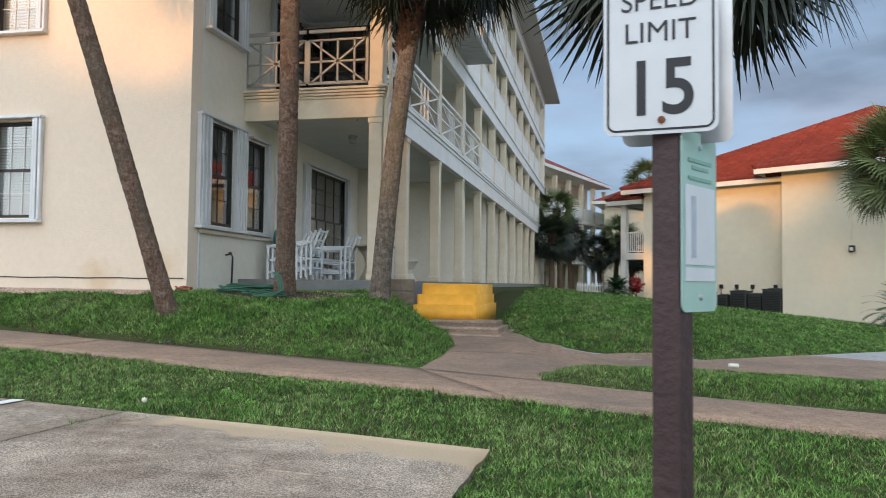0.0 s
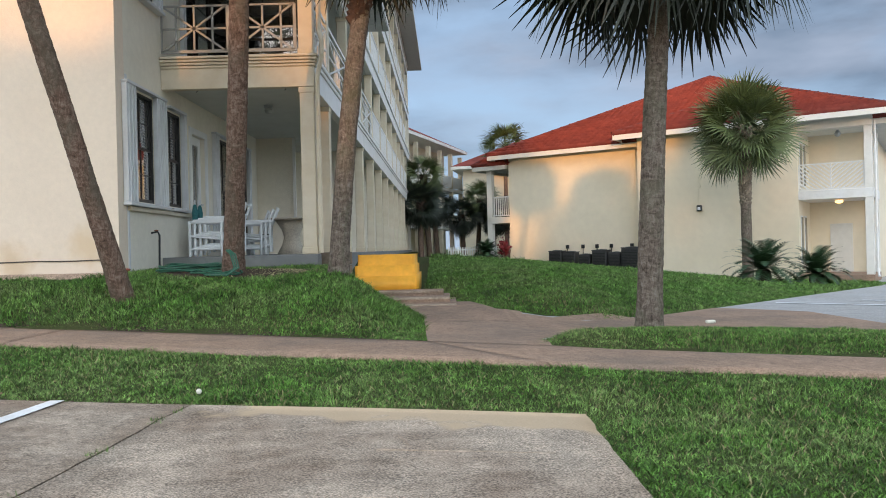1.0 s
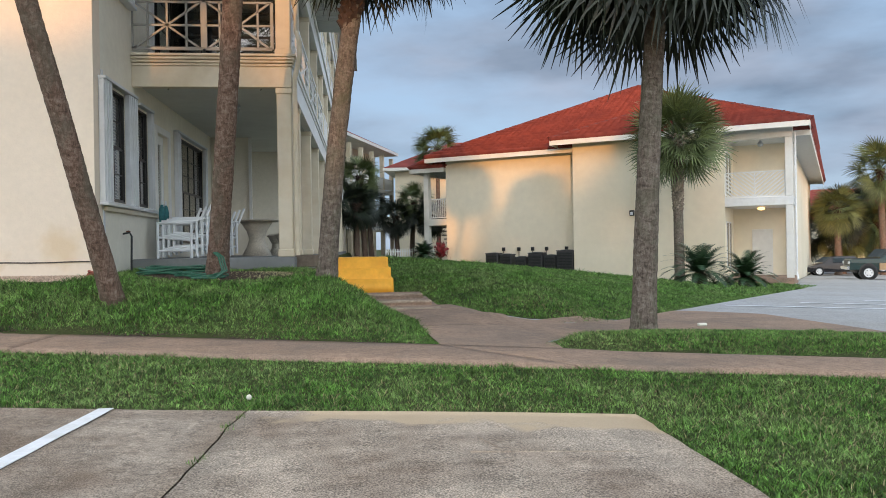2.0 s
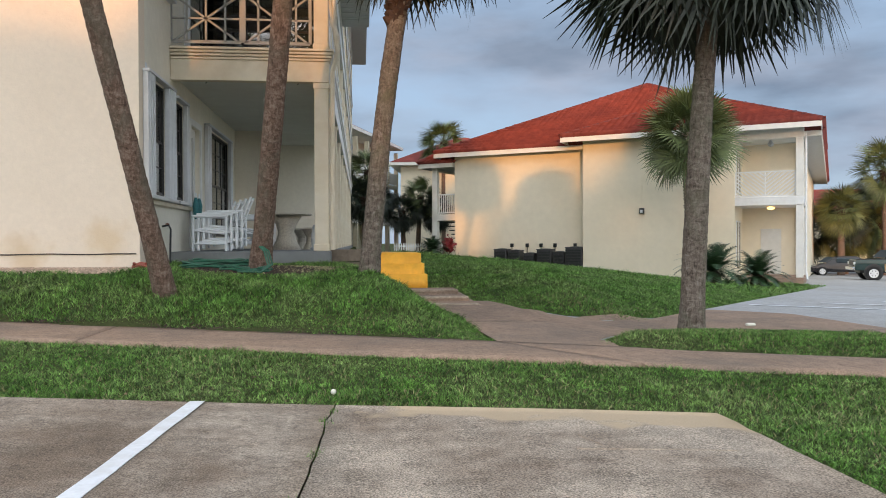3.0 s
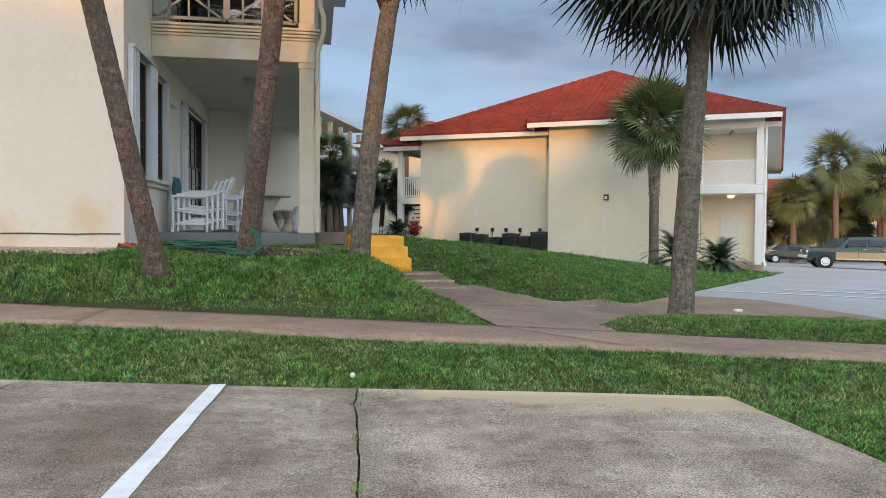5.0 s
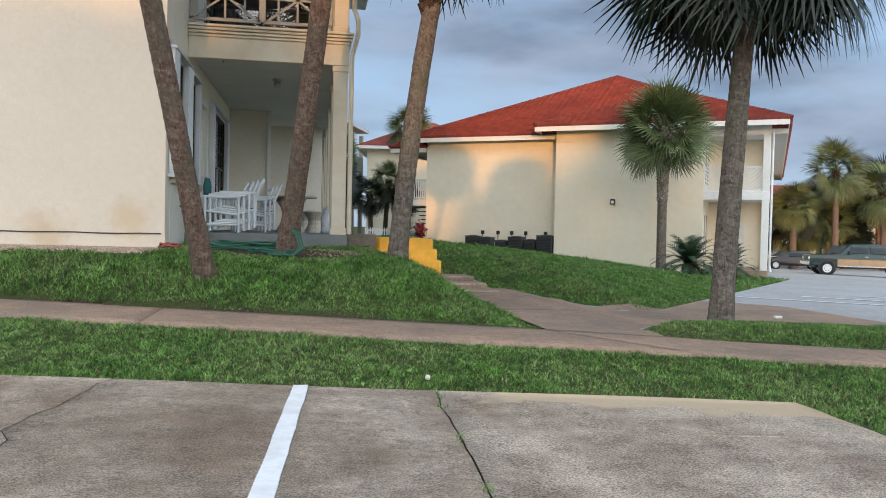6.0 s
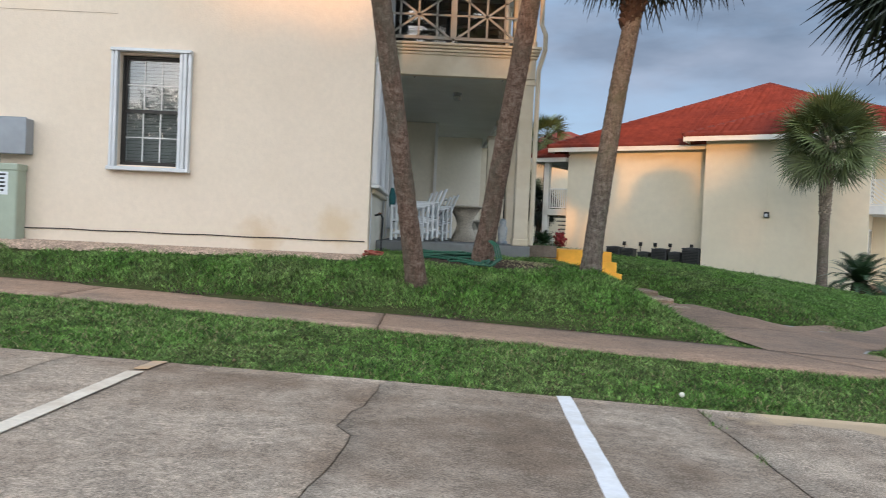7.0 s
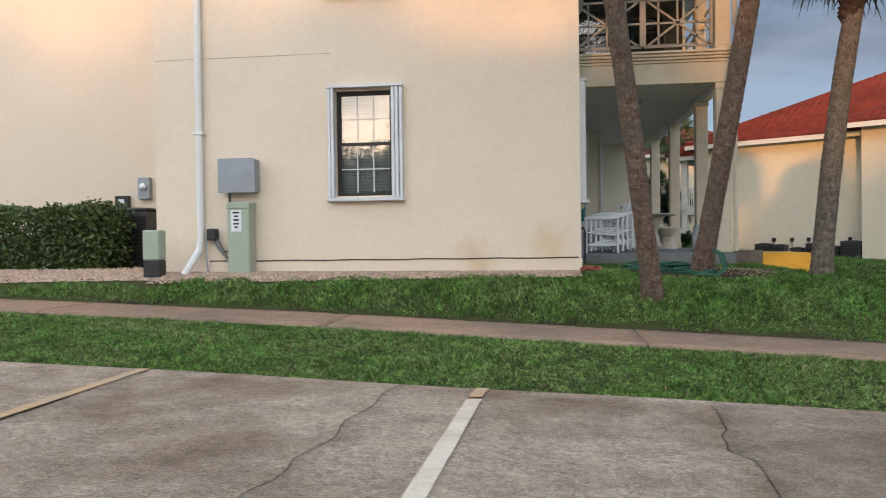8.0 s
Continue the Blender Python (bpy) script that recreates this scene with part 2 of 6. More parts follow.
LEAF_FAR = material("far_foliage", (0.05, 0.075, 0.03), 0.7, var=0.3, scale=1.5, spread=0.4)
TILE_RED = material("red_roof_tile", (0.25, 0.060, 0.047), 0.85, var=0.2, scale=2.5, bump=0.1, bump_scale=20, second=(0.150, 0.040, 0.038), second_scale=0.35, second_mix=0.6, specular=0.15)
TILE_DARK = material("dark_red_ridge_tile", (0.15, 0.045, 0.04), 0.85, var=0.25, scale=4, bump=0.2, bump_scale=15, specular=0.15)
FASCIA = material("white_fascia", (0.76, 0.75, 0.70), 0.55, var=0.04, scale=5, second=(0.62, 0.58, 0.48), second_scale=0.8, second_mix=0.3)
SOFFIT = material("grey_soffit_slats", (0.50, 0.51, 0.50), 0.7, var=0.05, scale=5)
YELLOW = material("yellow_step_paint", (0.88, 0.42, 0.04), 0.6, var=0.1, scale=9, bump=0.2, bump_scale=25, second=(0.72, 0.32, 0.03), second_scale=2.4, second_mix=0.6)
TIMBER = material("weathered_timber", (0.17, 0.135, 0.105), 0.9, var=0.25, scale=12, bump=0.5, bump_scale=40, spread=-0.2)
PAINT_LINE = material("white_road_paint", (0.80, 0.81, 0.83), 0.7, var=0.06, scale=30, second=(0.60, 0.58, 0.54), second_scale=5, second_mix=0.5)
PAINT_WORN = material("worn_cream_road_paint", (0.72, 0.65, 0.55), 0.75, var=0.1, scale=30, second=(0.55, 0.46, 0.36), second_scale=4, second_mix=0.7)
PAINT_ORANGE = material("faded_orange_paint", (0.56, 0.37, 0.22), 0.8, var=0.12, scale=18, second=(0.40, 0.34, 0.28), second_scale=3, second_mix=0.7)
SLING = material("dark_sling_fabric", (0.10, 0.115, 0.12), 0.8, var=0.2, scale=30, bump=0.2)
PLASTIC = material("white_plastic", (0.74, 0.78, 0.80), 0.4, var=0.03, scale=6, second=(0.6, 0.62, 0.62), second_scale=3, second_mix=0.3)
TEAL = material("teal_fabric", (0.03, 0.16, 0.17), 0.85, var=0.2, scale=20, bump=0.2)
WICKER = material("cream_wicker", (0.50, 0.46, 0.38), 0.8, var=0.25, scale=45, bump=0.6, bump_scale=70)
HOSE_GREEN = material("green_hose", (0.018, 0.10, 0.06), 0.4, var=0.15, scale=20)
HOSE_RED = material("red_hose", (0.30, 0.06, 0.035), 0.5, var=0.2, scale=20)
CABINET_GREEN = material("pale_green_enamel", (0.36, 0.42, 0.33), 0.5, var=0.06, scale=6, second=(0.28, 0.31, 0.25), second_scale=2, second_mix=0.4)
BOX_GREY = material("grey_enamel", (0.30, 0.33, 0.36), 0.45, 0.2, var=0.06, scale=6, second=(0.22, 0.23, 0.24), second_scale=2, second_mix=0.4)
BLACK = material("black_plastic", (0.02, 0.021, 0.022), 0.5, var=0.2, scale=10)
AC_METAL = material("dark_grey_ac_metal", (0.06, 0.063, 0.066), 0.5, 0.3, var=0.15, scale=7)
SEAM = material("stucco_seam", (0.42, 0.31, 0.22), 0.9, var=0.2, scale=12)
CABLE = material("dark_cable", (0.07, 0.05, 0.04), 0.7, var=0.2, scale=10)
POST_BROWN = material("brown_painted_post", (0.060, 0.030, 0.030), 0.6, var=0.2, scale=14, bump=0.3, bump_scale=40, second=(0.035, 0.02, 0.02), second_scale=3, second_mix=0.6)
SIGN_WHITE = material("white_sign_sheeting", (0.62, 0.65, 0.68), 0.4, var=0.03, scale=9, second=(0.54, 0.56, 0.57), second_scale=3, second_mix=0.4)
SIGN_BLACK = material("black_sign_paint", (0.012, 0.013, 0.018), 0.5, var=0.1, scale=9)
SIGN_GREEN = material("faded_green_sign", (0.33, 0.52, 0.46), 0.5, var=0.06, scale=9, second=(0.42, 0.56, 0.50), second_scale=5, second_mix=0.5)
SIGN_GREY = material("faded_grey_print", (0.40, 0.45, 0.50), 0.5, var=0.1, scale=20)
SIGN_GREEN_DARK = material("faded_green_print", (0.20, 0.38, 0.32), 0.5, var=0.1, scale=20)
RUST = material("rusty_bolt", (0.20, 0.07, 0.03), 0.7, 0.3, var=0.3, scale=30)
STEEL = material("dull_aluminium", (0.5, 0.52, 0.54), 0.35, 0.8, var=0.08, scale=9)
CAR_BLACK = material("black_car_paint", (0.012, 0.013, 0.016), 0.22, 0.1, var=0.1, scale=3)
CAR_GREEN = material("dark_green_car_paint", (0.012, 0.045, 0.045), 0.25, 0.15, var=0.1, scale=3)
CAR_TAN = material("tan_car_paint", (0.42, 0.27, 0.15), 0.35, 0.1, var=0.06, scale=3)
TYRE = material("tyre_rubber", (0.018, 0.018, 0.018), 0.85, var=0.2, scale=12)
ALLOY = material("wheel_alloy", (0.72, 0.72, 0.72), 0.5, 0.3, var=0.05, scale=8)
CHROME = material("chrome", (0.62, 0.62, 0.62), 0.2, 1.0, var=0.04, scale=6)
STATUE = material("painted_plaster", (0.45, 0.48, 0.48), 0.7, var=0.2, scale=9, second=(0.07, 0.12, 0.17), second_scale=5, second_mix=0.8)
FLOWER = material("red_leaf", (0.20, 0.015, 0.02), 0.6, var=0.3, scale=8, spread=0.4)
PAPER = material("pale_litter", (0.72, 0.68, 0.58), 0.8, var=0.05, scale=20)


def clear_glass(name):
    m = bpy.data.materials.new(name)
    m.use_nodes = True
    b = m.node_tree.nodes["Principled BSDF"]
    b.inputs["Base Color"].default_value = (0.86, 0.9, 0.9, 1)
    b.inputs["Roughness"].default_value = 0.02
    b.inputs["Transmission Weight"].default_value = 1.0
    b.inputs["IOR"].default_value = 1.9
    return m


def glowing(name, colour, strength):
    m = bpy.data.materials.new(name)
    m.use_nodes = True
    b = m.node_tree.nodes["Principled BSDF"]
    b.inputs["Base Color"].default_value = (*colour, 1)
    b.inputs["Emission Color"].default_value = (*colour, 1)
    b.inputs["Emission Strength"].default_value = strength
    return m


def tan_edge(m, y_edge, colour):
    """A tan stain over the far end of a slab, with a ragged border."""
    n, l = m.node_tree.nodes, m.node_tree.links
    b = n["Principled BSDF"]
    old = b.inputs["Base Color"].links[0].from_socket
    co, sep, noi = n.new("ShaderNodeTexCoord"), n.new("ShaderNodeSeparateXYZ"), n.new("ShaderNodeTexNoise")
    noi.inputs["Scale"].default_value = 1.1
    noi.inputs["Detail"].default_value = 6.0
    add, rng_, mix = n.new("ShaderNodeMath"), n.new("ShaderNodeMapRange"), n.new("ShaderNodeMix")
    add.operation = "ADD"
    mix.data_type = "RGBA"
    rng_.inputs["From Min"].default_value, rng_.inputs["From Max"].default_value = y_edge, y_edge + 0.10
    rng_.inputs["To Max"].default_value = 0.85
    mix.inputs[7].default_value = (*colour, 1)
    l.new(co.outputs["Object"], sep.inputs[0])
    l.new(co.outputs["Object"], noi.inputs["Vector"])
    l.new(sep.outputs["Y"], add.inputs[0])
    wide = n.new("ShaderNodeMath")
    wide.operation = "MULTIPLY"
    wide.inputs[1].default_value = 2.0
    l.new(noi.outputs["Fac"], wide.inputs[0])
    l.new(wide.outputs[0], add.inputs[1])
    slant = n.new("ShaderNodeMath")
    slant.operation = "MULTIPLY_ADD"
    slant.inputs[1].default_value = 0.38
    l.new(sep.outputs["X"], slant.inputs[0])
    l.new(add.outputs[0], slant.inputs[2])
    l.new(slant.outputs[0], rng_.inputs["Value"])
    l.new(rng_.outputs["Result"], mix.inputs[0])
    l.new(old, mix.inputs[6])
    l.new(mix.outputs[2], b.inputs["Base Color"])


tan_edge(CONCRETE_PALE, 4.72, (0.60, 0.45, 0.30))


def wall_stain(m, at, size, colour):
    """A ragged damp stain of its own shape on a wall."""
    n, l = m.node_tree.nodes, m.node_tree.links
    b = n["Principled BSDF"]
    old = b.inputs["Base Color"].links[0].from_socket
    geo, dist = n.new("ShaderNodeNewGeometry"), n.new("ShaderNodeVectorMath")
    dist.operation = "DISTANCE"
    noi, add, rng_, mix = n.new("ShaderNodeTexNoise"), n.new("ShaderNodeMath"), n.new("ShaderNodeMapRange"), n.new("ShaderNodeMix")
    noi.inputs["Scale"].default_value = 3.0
    noi.inputs["Detail"].default_value = 7.0
    dist.inputs[1].default_value = at
    add.operation = "MULTIPLY_ADD"
    add.inputs[1].default_value = size * 1.8
    rng_.inputs["From Min"].default_value, rng_.inputs["From Max"].default_value = size * 1.75, size * 1.15
    rng_.inputs["To Max"].default_value = 0.6
    mix.data_type = "RGBA"
    mix.inputs[7].default_value = (*colour, 1)
    l.new(geo.outputs["Position"], noi.inputs["Vector"])
    l.new(geo.outputs["Position"], dist.inputs[0])
    l.new(noi.outputs["Fac"], add.inputs[0])
    l.new(dist.outputs["Value"], add.inputs[2])
    l.new(add.outputs[0], rng_.inputs["Value"])
    l.new(rng_.outputs["Result"], mix.inputs[0])
    l.new(old, mix.inputs[6])
    l.new(mix.outputs[2], b.inputs["Base Color"])


wall_stain(STUCCO, (-6.85, 10.74, 1.50), 0.42, (0.68, 0.50, 0.30))
wall_stain(STUCCO, (-7.9, 10.74, 1.25), 0.4, (0.64, 0.46, 0.28))
GLASS = clear_glass("window_glass")
CAR_GLASS = material("tinted_car_glass", (0.05, 0.07, 0.08), 0.08, 0.0, var=0.1, scale=2, specular=0.9)
LAMP_GLOW = glowing("warm_lamp", (1.0, 0.62, 0.22), 2.6)

# ---- building helpers ----


def part(name, bm, mat, parent=None, label="", smooth=False):
    """Links a bmesh as one mesh object under a thing or a part."""
    me = bpy.data.meshes.new(name)
    bmesh.ops.recalc_face_normals(bm, faces=bm.faces)
    bm.to_mesh(me)
    bm.free()
    return part_mesh(name, me, mat, parent, label, smooth)


def part_mesh(name, me, mat, parent=None, label="", smooth=False):
    for m in mat if isinstance(mat, (list, tuple)) else (mat,):
        if m and not me.materials.get(m.name):
            me.materials.append(m)
    if smooth:
        me.polygons.foreach_set("use_smooth", [True] * len(me.polygons))
    ob = new(name, me)
    if parent is not None:
        ob.parent = parent
    if label:
        ob["label"] = label
    return ob


def thing(name, at, label, category, group="", turn=0.0):
    e = new(name)
    e.empty_display_size = 0.2
    e.matrix_basis = pose(*at, 0, 0, turn)
    return tagged(e, label, category, group)


def raw_mesh(name, verts, faces):
    """A mesh from numpy arrays; faces all have the same number of corners."""
    me = bpy.data.meshes.new(name)
    verts, faces = np.asarray(verts, np.float32), np.asarray(faces, np.int32)
    k = faces.shape[1]
    me.vertices.add(len(verts))
    me.vertices.foreach_set("co", verts.ravel())
    me.loops.add(faces.size)
    me.loops.foreach_set("vertex_index", faces.ravel())
    me.polygons.add(len(faces))
    me.polygons.foreach_set("loop_start", np.arange(0, faces.size, k, dtype=np.int32))
    me.update(calc_edges=True)
    me.validate()
    return me


def box(bm, x0, y0, z0, x1, y1, z1, bevel=0.0, m=None):
    vs = [bm.verts.new((x, y, z)) for x in (x0, x1) for y in (y0, y1) for z in (z0, z1)]
    for q in ((0, 1, 3, 2), (4, 6, 7, 5), (0, 4, 5, 1), (2, 3, 7, 6), (0, 2, 6, 4), (1, 5, 7, 3)):
        bm.faces.new([vs[i] for i in q])
    if bevel:
        es = {e for v in vs for e in v.link_edges}
        r = bmesh.ops.bevel(bm, geom=list(es), offset=bevel, segments=1, affect="EDGES")
        vs = list({v for f in r["faces"] for v in f.verts} | {v for v in vs if v.is_valid})
    if m is not None:
        bmesh.ops.transform(bm, matrix=m, verts=[v for v in vs if v.is_valid])
    return vs


def boxed(*a, **k):
    bm = bmesh.new()
    box(bm, *a, **k)
    return bm


def tube(bm, points, radii, sides=8, cap=True):
    pts = [Vector(p) for p in points]
    radii = [radii] * len(pts) if isinstance(radii, (int, float)) else radii
    rings, side = [], None
    for i, p in enumerate(pts):
        d = (pts[min(i + 1, len(pts) - 1)] - pts[max(i - 1, 0)]).normalized()
        if side is None:
            side = d.orthogonal().normalized()
        side = (side - d * side.dot(d)).normalized()
        up = d.cross(side)
        rings.append([bm.verts.new(p + (side * math.cos(a) + up * math.sin(a)) * radii[i]) for a in (2 * math.pi * k / sides for k in range(sides))])
    for a, b in zip(rings, rings[1:]):
        for k in range(sides):
            bm.faces.new((a[k], a[(k + 1) % sides], b[(k + 1) % sides], b[k]))
    if cap:
        bm.faces.new(rings[0][::-1])
        bm.faces.new(rings[-1])
    return rings


def tubed(points, radii, sides=8):
    bm = bmesh.new()
    tube(bm, points, radii, sides)
    return bm


def lathe(profile, sides=16, at=(0, 0, 0)):
    bm = bmesh.new()
    rings = [[bm.verts.new((at[0] + r * math.cos(2 * math.pi * k / sides), at[1] + r * math.sin(2 * math.pi * k / sides), at[2] + z)) for k in range(sides)] for r, z in profile]
    for a, b in zip(rings, rings[1:]):
        for k in range(sides):
            bm.faces.new((a[k], a[(k + 1) % sides], b[(k + 1) % sides], b[k]))
    bm.faces.new(rings[0][::-1])
    bm.faces.new(rings[-1])
    return bm


def bar(bm, a, b, w, d):
    """A square bar from a to b, w wide and d deep, in a plane that holds the z axis."""
    a, b = Vector(a), Vector(b)
    along = (b - a).normalized()
    flat = Vector((along.y, -along.x, 0)) if along.xy.length > 1e-4 else Vector((0, 1, 0))
    flat.normalize()
    up = along.cross(flat).normalized()
    vs = []
    for p in (a, b):
        for s, t in ((-1, -1), (1, -1), (1, 1), (-1, 1)):
            vs.append(bm.verts.new(p + up * (s * w / 2) + flat * (t * d / 2)))
    for q in ((0, 1, 2, 3), (7, 6, 5, 4), (0, 4, 5, 1), (1, 5, 6, 2), (2, 6, 7, 3), (3, 7, 4, 0)):
        bm.faces.new([vs[i] for i in q])


def wall_slab(name, u0, u1, z0, z1, openings, thick, m, mat, parent=None, label=""):
    """An upright wall u0..u1 by z0..z1 in the plane of m's x and z, thick along its y, with openings (u0, u1, z0, z1) that go through."""
    us = sorted({u0, u1, *[o[0] for o in openings], *[o[1] for o in openings]})
    zs = sorted({z0, z1, *[o[2] for o in openings], *[o[3] for o in openings]})
    us, zs = [u for u in us if u0 <= u <= u1], [z for z in zs if z0 <= z <= z1]

    def solid(i, j):
        if not (0 <= i < len(us) - 1 and 0 <= j < len(zs) - 1):
            return False
        u, z = (us[i] + us[i + 1]) / 2, (zs[j] + zs[j + 1]) / 2
        return not any(o[0] < u < o[1] and o[2] < z < o[3] for o in openings)

    bm = bmesh.new()
    got = {}

    def v(u, y, z):
        k = (round(u, 4), y, round(z, 4))
        if k not in got:
            got[k] = bm.verts.new(m @ Vector((u, y, z)))
        return got[k]

    for i in range(len(us) - 1):
        for j in range(len(zs) - 1):
            if not solid(i, j):
                continue
            a, b, c, d = us[i], us[i + 1], zs[j], zs[j + 1]
            for y in (0, thick):
                bm.faces.new((v(a, y, c), v(b, y, c), v(b, y, d), v(a, y, d)))
            for di, dj, p, q in ((-1, 0, (a, c), (a, d)), (1, 0, (b, c), (b, d)), (0, -1, (a, c), (b, c)), (0, 1, (a, d), (b, d))):
                if not solid(i + di, j + dj):
                    bm.faces.new((v(p[0], 0, p[1]), v(q[0], 0, q[1]), v(q[0], thick, q[1]), v(p[0], thick, p[1])))
    ob = part(name, bm, mat, parent, label)
    return ob


def structure(ob, label, category):
    return tagged(ob, label, category, "", "structure")

# ---- lie of the land ----


def ss(t):
    t = np.clip(t, 0, 1)
    return t * t * (3 - 2 * t)


def kerb_y(x):
    return 4.82 - 0.0735 * np.clip(x, -40, 40)


def near_y(x):
    return 5.95 - 0.19 * np.clip(x, -10, 12) - 0.10 * np.minimum(x + 10, 0)


def far_y(x):
    return near_y(x) + 1.20 + 0.006 * np.minimum(-x, 20)


def lot_z(x):
    return 0.142 - 0.032 * np.clip(x, -18, 8)


def walk_z(x):
    return 0.299 - 0.032 * np.clip(x, -18, 8)


def path_left(y):
    return np.interp(y, [7.3, 9.9, 12.5, 13.0], [-1.88, -2.0, -2.72, -3.2])


def right_z(x, y):
    return 0.27 - 0.030 * np.clip(x, -3, 34) - 0.010 * np.clip(y - 7, 0, 60)


def island_top(x):
    return far_y(x) + 2.05 * np.sqrt(np.clip(1 - ((x - 2.2) / 3.0) ** 2, 0, 1)) * np.where(np.abs(x - 2.2) < 3.0, 1, 0)


def toe(x, y):
    """How far inside the grass mound a point lies."""
    f1 = ((y - 11.1) - 1.24 * (x - 1.1)) / 1.593
    f2 = y - 10.65
    f3 = ((y - 10.7) + 2.1 * (x + 0.88)) / 2.326
    return np.minimum(np.minimum(f1, f2), f3)


def height(x, y):
    x, y = np.asarray(x, float), np.asarray(y, float)
    ky, ny, fy = kerb_y(x), near_y(x), far_y(x)
    strip = lot_z(x) + (walk_z(x) - lot_z(x)) * np.clip((y - ky) / (ny - ky), 0, 1)
    # lawn that climbs to the house
    edge = np.interp(x, [-6.0, -4.0], [10.75, 12.4])
    s = np.clip((y - fy) / np.maximum(edge - fy, 0.3), 0, 1)
    top = 1.06 + 0.004 * np.clip(-6 - x, 0, 12)
    lawn = walk_z(x) + (top - walk_z(x)) * (1 - (1 - s) ** 2.9)
    # ground to the right of the walkway
    r = right_z(x, y)
    crest = 1.2 - 0.10 * np.maximum(0, x + 2) - 0.015 * np.maximum(0, y - 16)
    d = toe(x, y)
    mound = r + np.maximum(0, crest - r) * (1 - (1 - np.clip(d / 4.5, 0, 1)) ** 2)
    hump = 0.16 * ss((y - fy) / 0.7) * ss((island_top(x) - y) / 0.7)
    path = np.maximum(walk_z(x), 0.33 + 0.045 * np.clip(y - 8, 0, 3.6))
    blend = ss((x + 1.3) / 1.6)
    right = np.where(d > 0, mound, path + (r - path) * blend) + hump
    pl = path_left(y)
    left = path + (lawn - path) * ss((pl - x) / 1.1)
    z = np.where(x < pl, left, right)
    z = np.where(y < fy, strip, z)
    behind = ss((y - 16) / 3.0)
    z = np.where(x < pl, z + (1.15 - z) * behind * np.where(x < -3.5, 1, 0), z)
    # land beyond the plot lies level
    away = ss((np.hypot(x, y - 20) - 70) / 60)
    z = z * (1 - away) + (-0.6) * away
    return np.where(y < 1.0, lot_z(x), z)


def ground_at(x, y):
    return float(height(np.array([x]), np.array([y]))[0])


def sheet(name, x0, x1, nx, lo, hi, ny, lift, mat, parent=None, skirt=0.0, skew=(0.0, 0.0)):
    """A paved sheet that follows the land between two edges lo(x) and hi(x)."""
    vs = []
    for v in np.linspace(0, 1, ny):
        xs = np.linspace(x0 + skew[0] * v, x1 + skew[1] * v, nx)
        y = lo(xs) + (hi(xs) - lo(xs)) * v
        vs.append(np.stack([xs, y, height(xs, y) + lift], 1))
    vs = np.concatenate(vs)
    i, j = np.meshgrid(np.arange(nx - 1), np.arange(ny - 1))
    a = (j * nx + i).ravel()
    f = np.stack([a, a + 1, a + nx + 1, a + nx], 1)
    if skirt:
        rim = np.concatenate([np.arange(nx), np.arange(1, ny) * nx + nx - 1, (ny - 1) * nx + np.arange(nx - 2, -1, -1), np.arange(ny - 2, 0, -1) * nx])
        low = vs[rim] - np.array([0, 0, skirt])
        n0, k = len(vs), len(rim)
        vs = np.concatenate([vs, low])
        q = np.arange(k)
        f = np.concatenate([f, np.stack([rim, n0 + q, n0 + (q + 1) % k, rim[(q + 1) % k]], 1)])
    return part_mesh(name, raw_mesh(name, vs, f), mat, parent)


gx = np.concatenate([-np.geomspace(900, 24, 22), np.arange(-22, 15, 0.3), np.geomspace(15, 900, 30)])
gy = np.concatenate([-np.geomspace(900, 10, 18), np.arange(-8, 1, 1.5), np.arange(1, 30, 0.3), np.geomspace(30.5, 1500, 34)])
GX, GY = np.meshgrid(gx, gy)
gi, gj = np.meshgrid(np.arange(len(gx) - 1), np.arange(len(gy) - 1))
ga = (gj * len(gx) + gi).ravel()
ground = part_mesh("ground", raw_mesh("ground", np.stack([GX.ravel(), GY.ravel(), height(GX, GY).ravel() - 0.012], 1), np.stack([ga, ga + 1, ga + len(gx) + 1, ga + len(gx)], 1)), SOIL, None, "", True)
structure(ground, "green turf ground with sandy soil rising to the house", "lawn")

# parking slabs, with open joints and wandering cracks between them
rng = np.random.default_rng(4)


def crack(x_top, x_low, wander, seed):
    r = np.random.default_rng(seed)
    ys = np.linspace(5.9, 1.0, 26)
    off = np.cumsum(r.normal(0, wander, 26))
    off -= np.linspace(off[0], off[-1], 26)
    return ys, x_top + (x_low - x_top) * (5.9 - ys) / 4.9 + off


